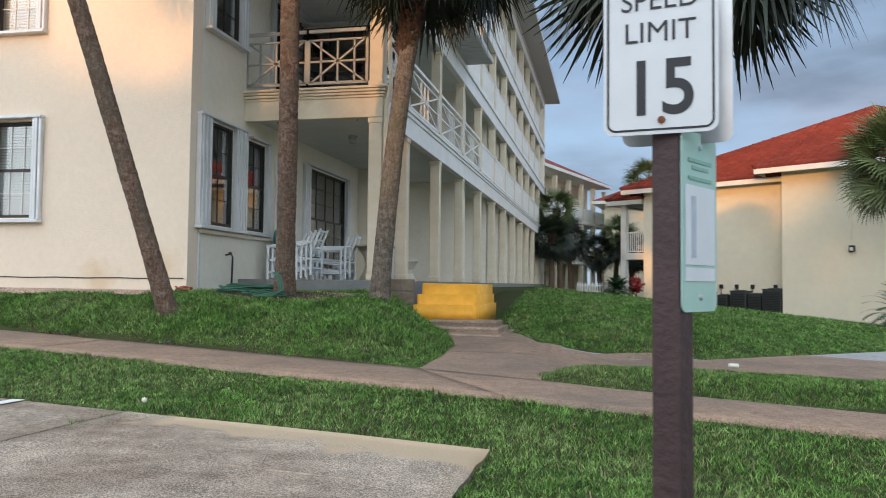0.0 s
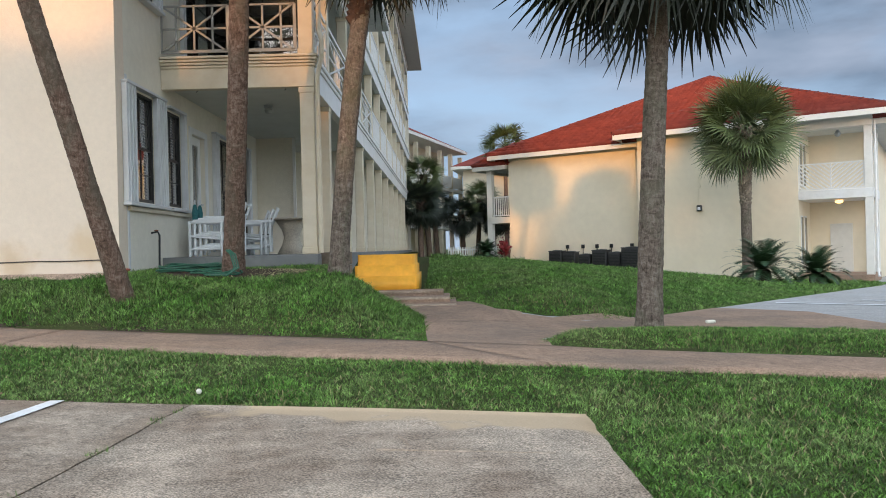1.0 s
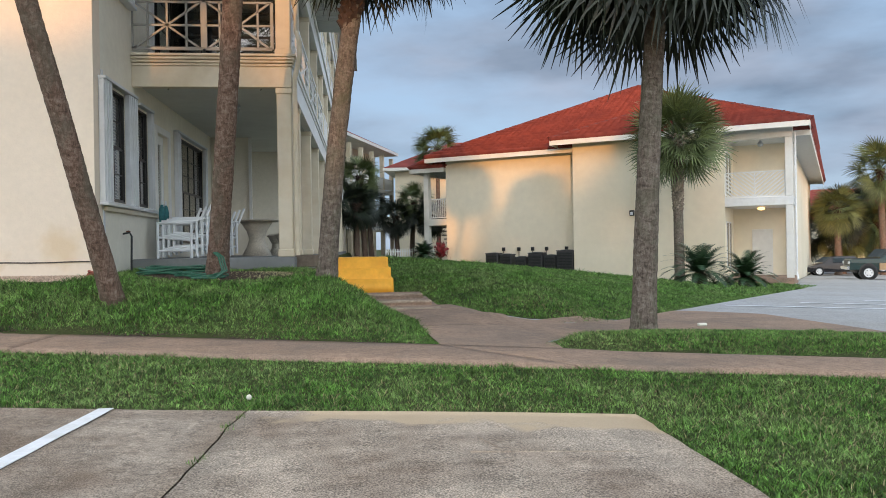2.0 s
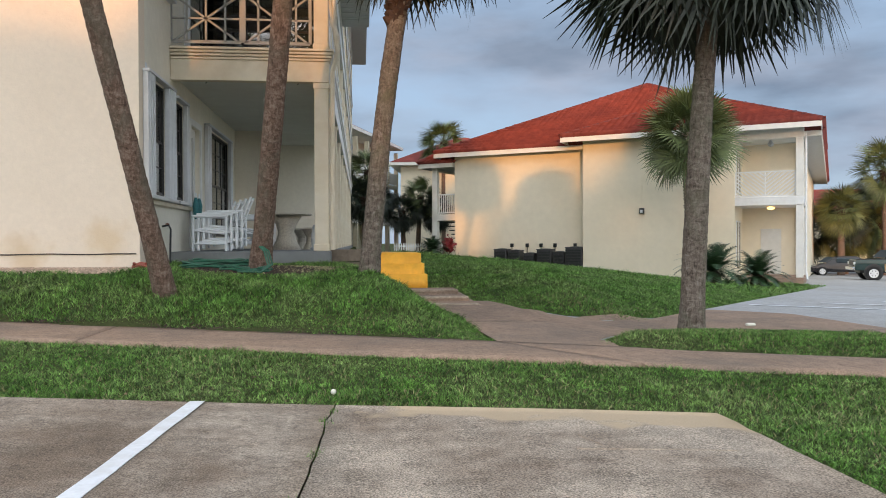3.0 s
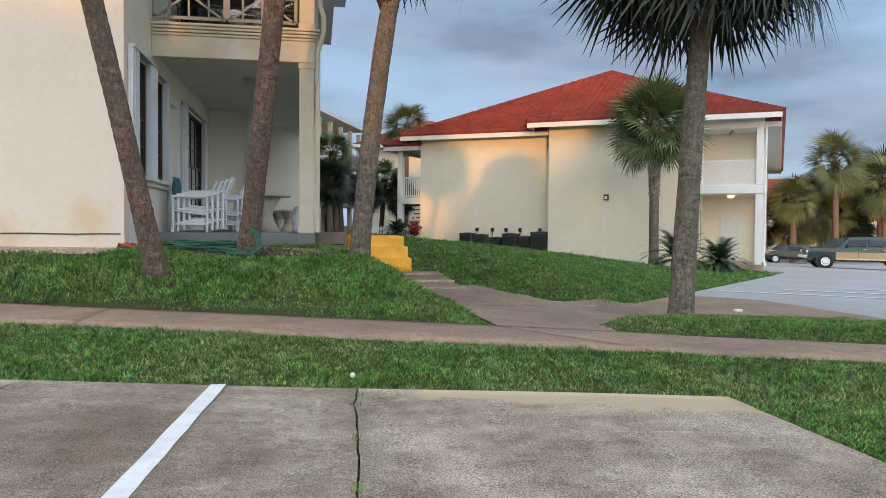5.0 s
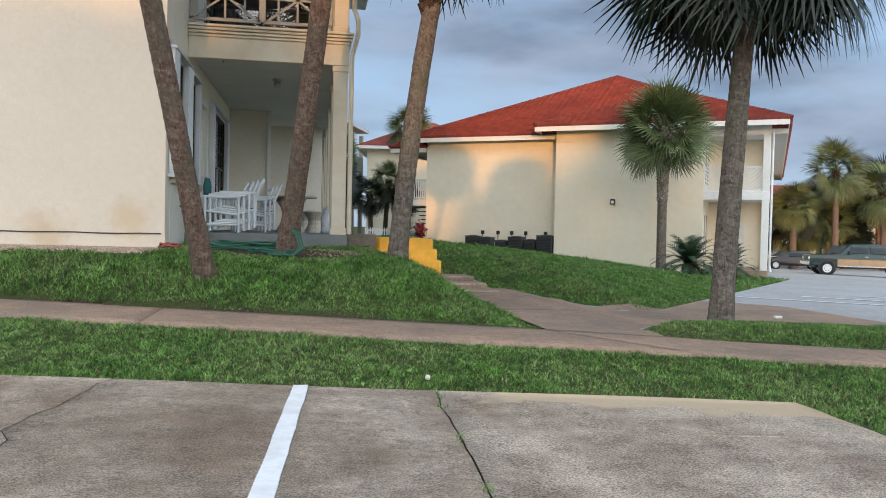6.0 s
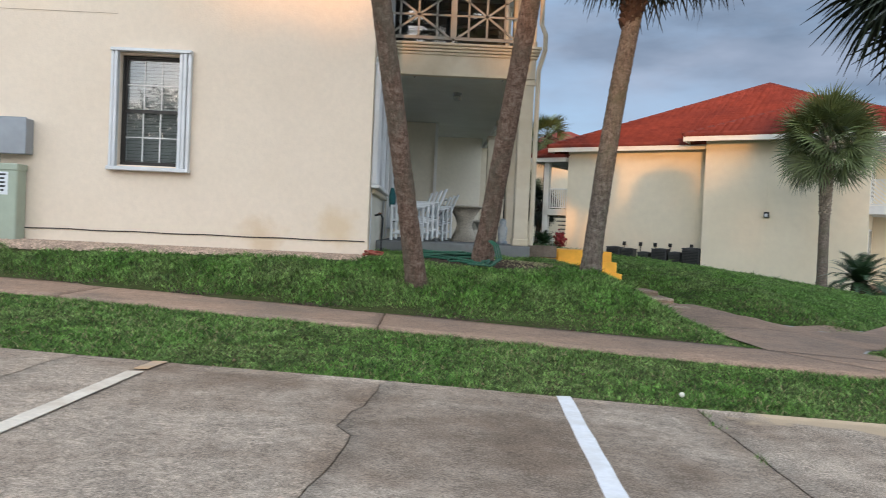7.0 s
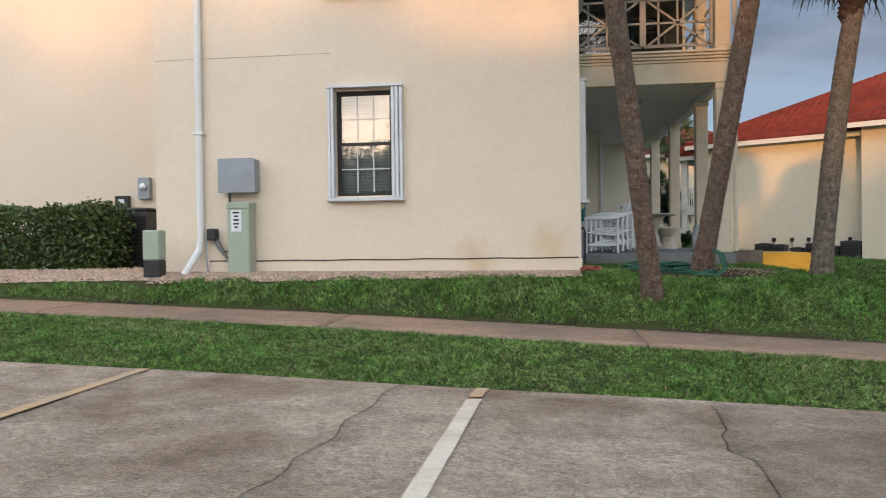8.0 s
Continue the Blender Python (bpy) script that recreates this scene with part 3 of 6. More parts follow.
parking = new("parking_lot")
structure(parking, "weathered concrete parking bays with cracks and joints", "parking lot")
cracks = [crack(-0.78, -0.9, 0.012, 1), crack(-3.48, -3.68, 0.008, 2), crack(-5.68, -5.9, 0.03, 3), crack(-8.05, -8.50, 0.028, 5), crack(-10.25, -10.4, 0.015, 6), crack(-13.4, -13.5, 0.03, 7), crack(-17.5, -17.5, 0.02, 8)]
for k in range(len(cracks) - 1):
    (ys, right), (_, left) = cracks[k], cracks[k + 1]
    gap = 0.004 if k else 0.0
    vs, nx = [], 14
    for y, xr, xl in zip(ys, right, left):
        xs = np.linspace(xl + (0.007 if k == 0 else 0.003), xr - gap, nx)
        t = (5.9 - y) / 4.9
        yy = kerb_y(xs) + (1.0 - kerb_y(xs)) * t
        vs.append(np.stack([xs, yy, lot_z(xs) + 0.02 + 0.004 * np.sin(xs * 1.7 + yy)], 1))
    vs = np.concatenate(vs)
    i, j = np.meshgrid(np.arange(nx - 1), np.arange(25))
    a = (j * nx + i).ravel()
    f = np.stack([a + nx, a + nx + 1, a + 1, a], 1)
    rim = np.concatenate([np.arange(nx), np.arange(1, 26) * nx + nx - 1, 25 * nx + np.arange(nx - 2, -1, -1), np.arange(24, 0, -1) * nx])
    n0, q = len(vs), np.arange(len(rim))
    vs = np.concatenate([vs, vs[rim] - np.array([0, 0, 0.09])])
    f = np.concatenate([f, np.stack([rim, n0 + q, n0 + (q + 1) % len(rim), rim[(q + 1) % len(rim)]], 1)])
    part_mesh("slab", raw_mesh("slab", vs, f), CONCRETE_PALE if k == 0 else CONCRETE, parking, "pale worn concrete slab" if k == 0 else "")


def painted(name, x_top, x_low, y_low, w, mat, label, y_top=0.0):
    bm = bmesh.new()
    n = 24
    rows = []
    r = random.Random(name + str(x_top))
    for k in range(n + 1):
        t = k / n
        x = x_top + (x_low - x_top) * t
        y = kerb_y(x) - 0.02 - y_top
        y = float(y + (y_low - y) * t)
        j0, j1 = r.uniform(-0.003, 0.003), r.uniform(-0.003, 0.003)
        rows.append([bm.verts.new((x + s * w / 2 + j, y, float(lot_z(x)) + 0.029)) for s, j in ((-1, j0), (1, j1))])
    for a, b in zip(rows, rows[1:]):
        bm.faces.new((a[0], a[1], b[1], b[0]))
    e = bmesh.ops.extrude_face_region(bm, geom=list(bm.faces))
    bmesh.ops.translate(bm, vec=(0, 0, -0.004), verts=[v for v in e["geom"] if isinstance(v, bmesh.types.BMVert)])
    structure(part(name, bm, mat), label, "road marking")


painted("parking_line", -4.43, -4.66, 1.2, 0.105, PAINT_LINE, "white painted parking line on concrete")
painted("parking_line", -7.44, -7.60, 1.2, 0.11, PAINT_WORN, "worn white painted parking line on concrete", 0.42)
painted("parking_line", -7.41, -7.44, 5.02, 0.10, PAINT_ORANGE, "faded orange end of a parking line")
painted("parking_line", -10.30, -10.36, 1.2, 0.10, PAINT_ORANGE, "faded orange painted parking line on concrete")
painted("parking_line", -13.2, -13.3, 1.2, 0.10, PAINT_LINE, "white painted parking line on concrete")

for x0, y0, x1, y1 in ((-2.08, 3.90, -1.12, 3.86), (-1.98, 4.22, -1.90, 3.98)):
    bm = bmesh.new()
    bar(bm, (x0, y0, float(lot_z(x0)) + 0.0245), (x1, y1, float(lot_z(x1)) + 0.0215), 0.012, 0.008)
    structure(part("scuff_mark", bm, STEP_PALE), "thin pale scuff on the concrete slab", "scuff mark")

road = sheet("road", -60, 60, 60, lambda x: -9.0 + 0 * x, lambda x: 0.98 + 0 * x, 8, 0.008, CONCRETE)
structure(road, "weathered concrete drive lane", "road")

# pavement, slab by slab
pavement = new("pavement")
structure(pavement, "brown-stained concrete pavement slabs with dark joints", "pavement")
joints = [(-26.0, 0), (-23.0, 0), (-19.9, 0), (-16.6, 0), (-13.1, 0), (-9.32, 0), (-5.92, 0), (-0.84, -1.06), (3.4, 0), (7.6, 0), (11.0, 0), (14.5, 0)]
for (a, ka), (b, kb) in zip(joints, joints[1:]):
    sheet("slab", a + 0.010, b - 0.010, 24, near_y, far_y, 8, 0.022, WALKWAY, pavement, 0.06, (ka, kb))

# walkway from the pavement to the steps, and the apron that joins the far lot
walkway = new("walkway")
structure(walkway, "brown-stained concrete walkway that leads to yellow steps", "walkway")


def walk_strip(y0, y1, n=14):
    ys = np.linspace(y0, y1, n)
    vs = []
    for y in ys:
        xl = float(path_left(y))
        xr = float(np.interp(y, [7.2, 8.3, 10.6, 11.6], [-0.66, -0.70, -0.80, -1.26]))
        xs = np.linspace(xl, xr, 8)
        yy = np.maximum(np.full(8, y), far_y(xs) + 0.004)
        vs.append(np.stack([xs, yy, height(xs, yy) + 0.020], 1))
    vs = np.concatenate(vs)
    i, j = np.meshgrid(np.arange(7), np.arange(n - 1))
    a = (j * 8 + i).ravel()
    part_mesh("slab", raw_mesh("slab", vs, np.stack([a, a + 1, a + 9, a + 8], 1)), WALKWAY, walkway)


walk_strip(7.25, 9.22)
walk_strip(9.23, 11.40)


def lot_lo(x):
    return np.where(x < 5.2, island_top(x), far_y(x)) + 0.02


def lot_hi(x):
    return np.interp(x, [-0.75, 1.1, 13.3, 15.5, 40, 70], [10.62, 11.05, 26.15, 31.0, 69.0, 115.0])


far_lot = sheet("far_parking_lot", -0.72, 60, 150, lot_lo, lot_hi, 50, 0.014, LOT_FAR)
structure(far_lot, "pale grey parking lot with white bay lines", "parking lot")
apron = sheet("driveway_apron", -0.9, 4.4, 24, lot_lo, lambda x: np.minimum(lot_hi(x), lot_lo(x) + 5.0), 10, 0.020, WALKWAY)
structure(apron, "brown-stained concrete apron beside the grass island", "driveway")
for k in range(7):
    x0 = 4.9 + 2.35 * k
    y0 = 15.2 + 1.15 * k
    bm = bmesh.new()
    d = Vector((5.2, -1.6)) / Vector((5.2, -1.6)).length
    ps = []
    for t in np.linspace(0, 5.6, 8):
        for s in (-0.12, 0.12):
            px, py = x0 + d.x * t - d.y * s, y0 + d.y * t + d.x * s
            ps.append(bm.verts.new((px, py, ground_at(px, py) + 0.024)))
    for i in range(7):
        bm.faces.new((ps[2 * i], ps[2 * i + 2], ps[2 * i + 3], ps[2 * i + 1]))
    structure(part("parking_line", bm, PAINT_LINE), "white painted bay line on the far lot", "road marking")

# low concrete steps, then the yellow flight up to the terrace
flight = thing("entrance_steps", (-2.72, 12.55, 0.45), "three yellow-painted concrete steps up to the terrace", "steps")
for k in range(3):
    x0, x1, y0, z1 = -0.20 + 0.05 * k, 1.18 - 0.10 * k, -1.62 + 0.50 * k, 0.045 + 0.075 * k
    tread = part("lower_step", boxed(x0, y0, -0.2, x1, 0.02, z1, 0.012), WALKWAY, flight, "brown-stained concrete tread")
    # Pale strip added along the tread: light on its edge, put into colour.
    part("nosing", boxed(x0 + 0.01, y0 - 0.008, z1 - 0.028, x1 - 0.01, y0 + 0.10, z1 + 0.005, 0.006), STEP_PALE, tread, "pale strip coloured as the lit tread edge")


def rough_step(x0, y0, z0, x1, y1, z1, seed):
    """A thickly painted step whose edges are lumpy and rounded."""
    rr = random.Random(seed)
    bm = bmesh.new()
    box(bm, x0, y0, z0, x1, y1, z1)
    bmesh.ops.subdivide_edges(bm, edges=[e for e in bm.edges if abs(e.verts[0].co.x - e.verts[1].co.x) > 0.5], cuts=15)
    bmesh.ops.bevel(bm, geom=[e for e in bm.edges if e.calc_length() < 0.2 or abs(e.verts[0].co.y - e.verts[1].co.y) < 0.01], offset=0.028, segments=2, affect="EDGES")
    for v in bm.verts:
        n_ = noise.noise(Vector((v.co.x * 5, v.co.z * 9 + seed, v.co.y * 3)))
        v.co += Vector((0.012 * n_, 0.022 * n_, 0.012 * n_))
    return bm


for k in range(3):
    part("step", rough_step(-0.53 + 0.01 * k, 0.26 * k, 0.12, 0.54 - 0.035 * k, 2.4, 0.42 + 0.178 * k, 3 + k), YELLOW, flight, smooth=True)
curb = thing("timber_edging", (-3.55, 12.75, 0.7), "weathered timber boards retaining the terrace beside the steps", "retaining wall")
for k in range(3):
    part("board", boxed(-0.30, -0.03 + 0.01 * k, 0.22 * k - 0.05, 0.27, 0.05 + 0.01 * k, 0.22 * k + 0.155, 0.01), TIMBER, curb)

# grass


def in_lawn(x, y):
    on_walk = (y > near_y(x) - 0.02) & (y < far_y(x) + 0.02)
    on_lot = (x < -0.80) & (y < kerb_y(x) + 0.01)
    pl = path_left(y)
    right_side = x > pl
    island = (y > far_y(x)) & (y < island_top(x)) & (np.abs(x - 2.2) < 3.0)
    hill = (toe(x, y) > -0.03) & ~((x > -3.35) & (x < -2.1) & (y > 12.0) & (y < 15)) & (x > -3.7)
    beyond = (y > far_y(x)) & right_side & ~island & ~hill
    house = (y > 9.88 + 0.12 * np.sin(x * 3.1) + 0.08 * np.sin(x * 7.7)) & (x < -6.3)
    porch = (y > 12.35) & (x < -2.1)
    bed = (y > 9.9) & (x < -3.6) & (x > -5.9) & (((x + 4.75) / 1.1) ** 2 + ((y - 10.75) / 0.75) ** 2 < 1)
    gravel = (x < -12.4) & (y > 9.9)
    building = ((x - 7.41) * 0.545 + (y - 36.05) * 0.839 > -0.4)
    return ~(on_walk | on_lot | beyond | house | porch | bed | gravel | building) & (y > 1.15)


def grass(name, x0, x1, y0, y1, per_m2, tall, wide, seed, mat, label, thin=0.0):
    r = np.random.default_rng(seed)
    n = int((x1 - x0) * (y1 - y0) * per_m2)
    x, y = r.uniform(x0, x1, n), r.uniform(y0, y1, n)
    patch = 0.5 + 0.25 * np.sin(x * 2.1 + 1.3 * np.sin(y * 1.7)) + 0.25 * np.sin(y * 2.9 + 1.1 * np.sin(x * 2.3))
    keep = in_lawn(x, y) & (r.uniform(0, 1, n) > thin * (1 - patch))
    x, y, patch = x[keep], y[keep], patch[keep]
    n = len(x)
    z = height(x, y)
    a = r.uniform(0, 2 * np.pi, n)
    tuft = np.clip(np.sin(x * 9.1 + 2.3 * np.sin(y * 5.3)) + np.sin(y * 8.3 + 2.0 * np.sin(x * 6.7)) - 0.6, 0, 2)
    h = tall * r.uniform(0.4, 1.15, n) * (0.6 + 0.45 * patch + 0.45 * tuft)
    w = wide * r.uniform(0.7, 1.3, n)
    lean, la = h * r.uniform(0.2, 1.7, n), r.uniform(0, 2 * np.pi, n)
    c, s = np.cos(a) * w / 2, np.sin(a) * w / 2
    base = np.stack([x, y, z - 0.015], 1)
    side = np.stack([c, s, np.zeros(n)], 1)
    mid = base + np.stack([np.cos(la) * lean * 0.35, np.sin(la) * lean * 0.35, h * 0.62], 1)
    tip = base + np.stack([np.cos(la) * lean, np.sin(la) * lean, h], 1)
    vs = np.stack([base - side, base + side, mid + side * 0.75, mid - side * 0.75, tip], 1).reshape(-1, 3)
    k = np.arange(n)[:, None] * 5
    f = np.concatenate([k + [0, 1, 2], k + [0, 2, 3], k + [3, 2, 4]], 0)
    ob = part_mesh(name, raw_mesh(name, vs, f), mat)
    return tagged(ob, label, "grass", "", "stuff")


grass("lawn_grass", -15, 7, 1.2, 8.4, 5600, 0.040, 0.0062, 11, BLADE, "short green lawn grass beside the pavement")
grass("lawn_grass", -16, -1.6, 8.4, 12.6, 3400, 0.075, 0.009, 12, BLADE, "green lawn grass on the bank below the house")
grass("lawn_grass", -1.5, 6, 8.4, 10.0, 3400, 0.06, 0.009, 13, BLADE, "green lawn grass on the island round the palm")
grass("lawn_grass", -2.6, 9, 10.4, 21, 2000, 0.055, 0.010, 14, BLADE, "green lawn grass on the mound beside the steps")
grass("lawn_grass", -2.6, 15, 19, 36, 260, 0.10, 0.026, 15, BLADE, "green lawn grass in front of the cream building")
grass("dry_grass", -16, 8, 1.2, 12, 420, 0.05, 0.007, 16, BLADE_DRY, "scattered dry straw among the lawn grass", 0.8)


joint_r = np.random.default_rng(9)
jy = joint_r.uniform(1.4, 5.0, 700) + 0.12 * joint_r.normal(0, 1, 700)
jx = -3.48 - 0.20 * (5.1 - jy) / 4.1 + joint_r.normal(0, 0.018, 700)
jh, ja = joint_r.uniform(0.015, 0.055, 700) * (np.sin(jy * 7.0) + np.sin(jy * 17.0) > 0.5), joint_r.uniform(0, 6.28, 700)
jb = np.stack([jx, jy, lot_z(jx) - 0.012], 1)
js = np.stack([np.cos(ja), np.sin(ja), 0 * ja], 1) * 0.007
jt = jb + np.stack([np.cos(ja * 3) * 0.015, np.sin(ja * 3) * 0.015, jh + 0.01], 1)
jv = np.stack([jb - js, jb + js, jt], 1).reshape(-1, 3)
tagged(part_mesh("joint_weeds", raw_mesh("joint_weeds", jv, np.arange(2100).reshape(-1, 3)), BLADE), "small weeds growing in the slab joint", "weeds", "", "stuff")

# ---- left house ----
WALL_Y, SIDE_X, PORCH_Y, PORCH_X = 10.74, -6.36, 12.51, -3.81
FLOOR_Z, DECK_Z = 1.27, 4.58


def facing(x, y, turn):
    return pose(x, y, 0, 0, 0, turn)


def window_unit(name, m, u0, u1, z0, z1, cols=3, rows=2, blind=BLIND, left=0.15, right=0.17, inset=0.12, label="", flip=1):
    """A double-hung window in the plane of m with panes, glazing bars, a blind behind and folded storm shutters beside it."""
    w = new(name)
    w.matrix_basis = m @ Matrix.Translation((u0, 0, z0))
    structure(w, label or "dark-framed double-hung window with folded metal storm shutters", "window")
    W, H = u1 - u0, z1 - z0
    bm = bmesh.new()
    t = 0.030
    for a in ((0, 0, t, H), (W - t, 0, W, H), (t, 0, W - t, t), (t, H - t, W - t, H)):
        box(bm, a[0], inset - 0.03, a[1], a[2], inset + 0.05, a[3])
    part("window_frame", bm, DARK_FRAME, w)
    for k, (a, b, y) in enumerate(((t, H / 2, inset + 0.0), (H / 2, H - t, inset + 0.022))):
        sash = bmesh.new()
        s = 0.026
        for q in ((t, a, t + s, b), (W - t - s, a, W - t, b), (t + s, a, W - t - s, a + s), (t + s, b - s, W - t - s, b)):
            box(sash, q[0], y - 0.012, q[1], q[2], y + 0.012, q[3])
        so = part("sash", sash, DARK_FRAME, w)
        gw, gh = W - 2 * t - 2 * s, b - a - 2 * s
        bars = bmesh.new()
        for i in range(1, cols):
            x = t + s + gw * i / cols
            box(bars, x - 0.007, y - 0.009, a + s, x + 0.007, y + 0.004, b - s)
        for i in range(1, rows):
            z = a + s + gh * i / rows
            box(bars, t + s, y - 0.008, z - 0.007, W - t - s, y + 0.003, z + 0.007)
        part("glazing_grid", bars, WHITE if blind is BLIND else DARK_FRAME, so)
        g = part("pane", boxed(t + s, y + 0.004, a + s, W - t - s, y + 0.008, b - s), GLASS, so)
        g.visible_shadow = False
    bl = bmesh.new()
    n = int(H / 0.05)
    for i in range(n):
        z = t + (H - 2 * t) * i / n
        q = [bl.verts.new(p) for p in ((t, inset + 0.075, z), (W - t, inset + 0.075, z), (W - t, inset + 0.095, z + 0.047), (t, inset + 0.095, z + 0.047))]
        bl.faces.new(q)
    part("blind", bl, blind, w, "closed slatted blind")
    # Dark sheet in place of the room's shade; no room is built.
    part("backing", boxed(0.0, inset + 0.14, 0.0, W, inset + 0.16, H), ROOM_DARK, w)
    for side, wd in ((0, left), (1, right)):
        if not wd:
            continue
        x0 = -wd if side == 0 else W
        sh = bmesh.new()
        n = max(2, int(wd / 0.05))
        for i in range(n):
            d = 0.10 if i % 2 else 0.085
            box(sh, x0 + wd * i / n + 0.004, -d, -0.03, x0 + wd * (i + 1) / n - 0.004, -0.004, H + 0.03, 0.008)
        part("shutter", sh, SHUTTER, w, "folded grey-white accordion shutter")
    tr = bmesh.new()
    box(tr, -left, -0.11, H + 0.03, W + right, -0.002, H + 0.075, 0.006)
    part("shutter_track", tr, SHUTTER, w)
    tr = bmesh.new()
    box(tr, -left - 0.01, -0.13, -0.085, W + right + 0.01, -0.002, -0.03, 0.008)
    part("window_sill", tr, SHUTTER, w)
    return w


south = facing(0, WALL_Y, 0)
win = (-9.99, -9.13, 2.22, 3.80)
win_up = (-9.99, -9.13, 5.30, 6.90)
wall_south = wall_slab("wall_south", -12.87, SIDE_X, 0.4, 13.4, [win, win_up], 0.3, south, STUCCO)
structure(wall_south, "cream stucco house wall with a thin seam and rust stains", "wall")
window_unit("window_1", south, *win, left=0.11, right=0.18)
window_unit("window_2", south, *win_up)

east = Matrix(((0, -1, 0, SIDE_X), (1, 0, 0, 0), (0, 0, 1, 0), (0, 0, 0, 1)))
w_a, w_b, w_c, w_d = (11.26, 12.12, 2.14, 3.82), (12.68, 13.38, 2.14, 3.76), (15.52, 17.9, 1.55, 3.70), (11.30, 12.25, 5.35, 6.95)
d_a = (13.95, 14.75, 1.29, 3.55)
w_e = (13.6, 17.6, 4.62, 6.75)
wall_east = wall_slab("wall_east", WALL_Y + 0.3, 21.6, 0.4, 13.4, [w_a, w_b, w_c, w_d, d_a, w_e], 0.3, east, STUCCO_PALE)
structure(wall_east, "pale stucco side wall with shuttered windows and a door", "wall")
window_unit("window_3", east, *w_a, 2, 2, ROOM_DARK, 0.34, 0.40, 0.035)
window_unit("window_4", east, *w_b, 2, 2, ROOM_DARK, 0.0, 0.10, 0.035)
window_unit("window_5", east, *w_c, 4, 3, ROOM_DARK, 0.30, 0.12, 0.035, label="wide dark-framed window with many panes on the porch")
window_unit("window_6", east, *w_d, 2, 2, ROOM_DARK, 0.20, 0.20, 0.035)
window_unit("window_7", east, *w_e, 4, 2, ROOM_DARK, 0.1, 0.1, label="dark-framed wide window on the upper balcony")
door = new("door_1")
door.matrix_basis = east @ Matrix.Translation((d_a[0], 0, d_a[2]))
structure(door, "white porch door with a tall glass light, closed", "door")
bm = bmesh.new()
for a in ((0, 0, 0.14, 2.26), (0.66, 0, 0.8, 2.26), (0.14, 0, 0.66, 0.3), (0.14, 2.1, 0.66, 2.26)):
    box(bm, a[0], 0.08, a[1], a[2], 0.13, a[3])
part("door_leaf", bm, WHITE, door)
pane = part("pane", boxed(0.14, 0.10, 0.3, 0.66, 0.106, 2.1), GLASS, door)
pane.visible_shadow = False
# Same dark sheet for the unlit room behind the door light.
part("backing", boxed(0.0, 0.16, 0.0, 0.8, 0.18, 2.26), ROOM_DARK, door)
bm = bmesh.new()
for a in ((-0.12, 0, 0, 2.38), (0.8, 0, 0.92, 2.38), (0, 2.26, 0.8, 2.38)):
    box(bm, a[0], -0.03, a[1], a[2], -0.002, a[3], 0.006)
part("door_frame", bm, WHITE, door)
part("door_handle", tubed([(0.72, 0.08, 0.98), (0.72, 0.02, 0.98), (0.62, 0.02, 0.98)], 0.012), STEEL, door)

# plinth line, seam and corner trims
trim = part("trim", tubed([(-12.0 + 0.28 * k, WALL_Y - 0.030, 1.262 + 0.005 * math.sin(k * 1.7)) for k in range(21)], 0.009, 6), CABLE)
structure(trim, "dark cable that runs along the foot of the wall", "cable")
seam = part("trim", boxed(-12.86, WALL_Y - 0.004, 4.37, -10.05, WALL_Y - 0.001, 4.376), SEAM)
structure(seam, "thin dark seam across the stucco", "seam")
plinth = part("plinth", boxed(-12.0, WALL_Y - 0.022, 0.5, SIDE_X + 0.012, WALL_Y - 0.001, 1.25, 0.006), STUCCO)
structure(plinth, "pinkish cream plinth at the foot of the wall", "plinth")
corner = part("trim", boxed(SIDE_X + 0.002, WALL_Y + 0.30, 0.9, SIDE_X + 0.018, WALL_Y + 0.36, 4.0, 0.004), SHUTTER)
structure(corner, "pale metal corner strip beside the shutters", "trim")
ledge = part("trim", boxed(SIDE_X + 0.001, WALL_Y + 0.3, 1.98, SIDE_X + 0.07, 13.9, 2.05, 0.01), TRIM)
structure(ledge, "cream ledge below the porch windows", "ledge")

# porch floor, ceiling, beam, posts
slab = part("porch_slab", boxed(SIDE_X + 0.003, PORCH_Y - 0.12, 0.5, PORCH_X + 0.02, 46.4, FLOOR_Z, 0.012), SLAB_GREY)
structure(slab, "grey-painted concrete porch slab", "porch floor")
ceil = part("ceiling", boxed(SIDE_X + 0.003, PORCH_Y + 0.16, 4.16, PORCH_X - 0.16, 46.3, 4.30), CEILING)
structure(ceil, "grey-white porch ceiling", "ceiling")
beam = new("porch_beam")
structure(beam, "cream-painted balcony beam with stepped mouldings", "beam")
part("board", boxed(SIDE_X + 0.004, PORCH_Y, 4.06, PORCH_X, PORCH_Y + 0.15, 4.40, 0.006), TRIM, beam)
for k in range(4):
    part("moulding", boxed(SIDE_X + 0.004, PORCH_Y - 0.02 - 0.02 * k, 4.402 + 0.05 * k, PORCH_X + 0.02 + 0.02 * k, PORCH_Y + 0.16, 4.444 + 0.05 * k, 0.008), TRIM, beam)
side_beam = new("side_beam")
structure(side_beam, "white balcony fascia along the columns", "beam")
part("board", boxed(PORCH_X - 0.15, PORCH_Y + 0.152, 4.04, PORCH_X + 0.004, 46.4, 4.42, 0.006), WHITE, side_beam)
part("moulding", boxed(PORCH_X - 0.15, PORCH_Y + 0.162, 4.424, PORCH_X + 0.03, 46.4, 4.50, 0.008), WHITE, side_beam)
part("moulding", boxed(PORCH_X - 0.15, PORCH_Y + 0.162, 4.504, PORCH_X + 0.06, 46.4, 4.575, 0.008), WHITE, side_beam)
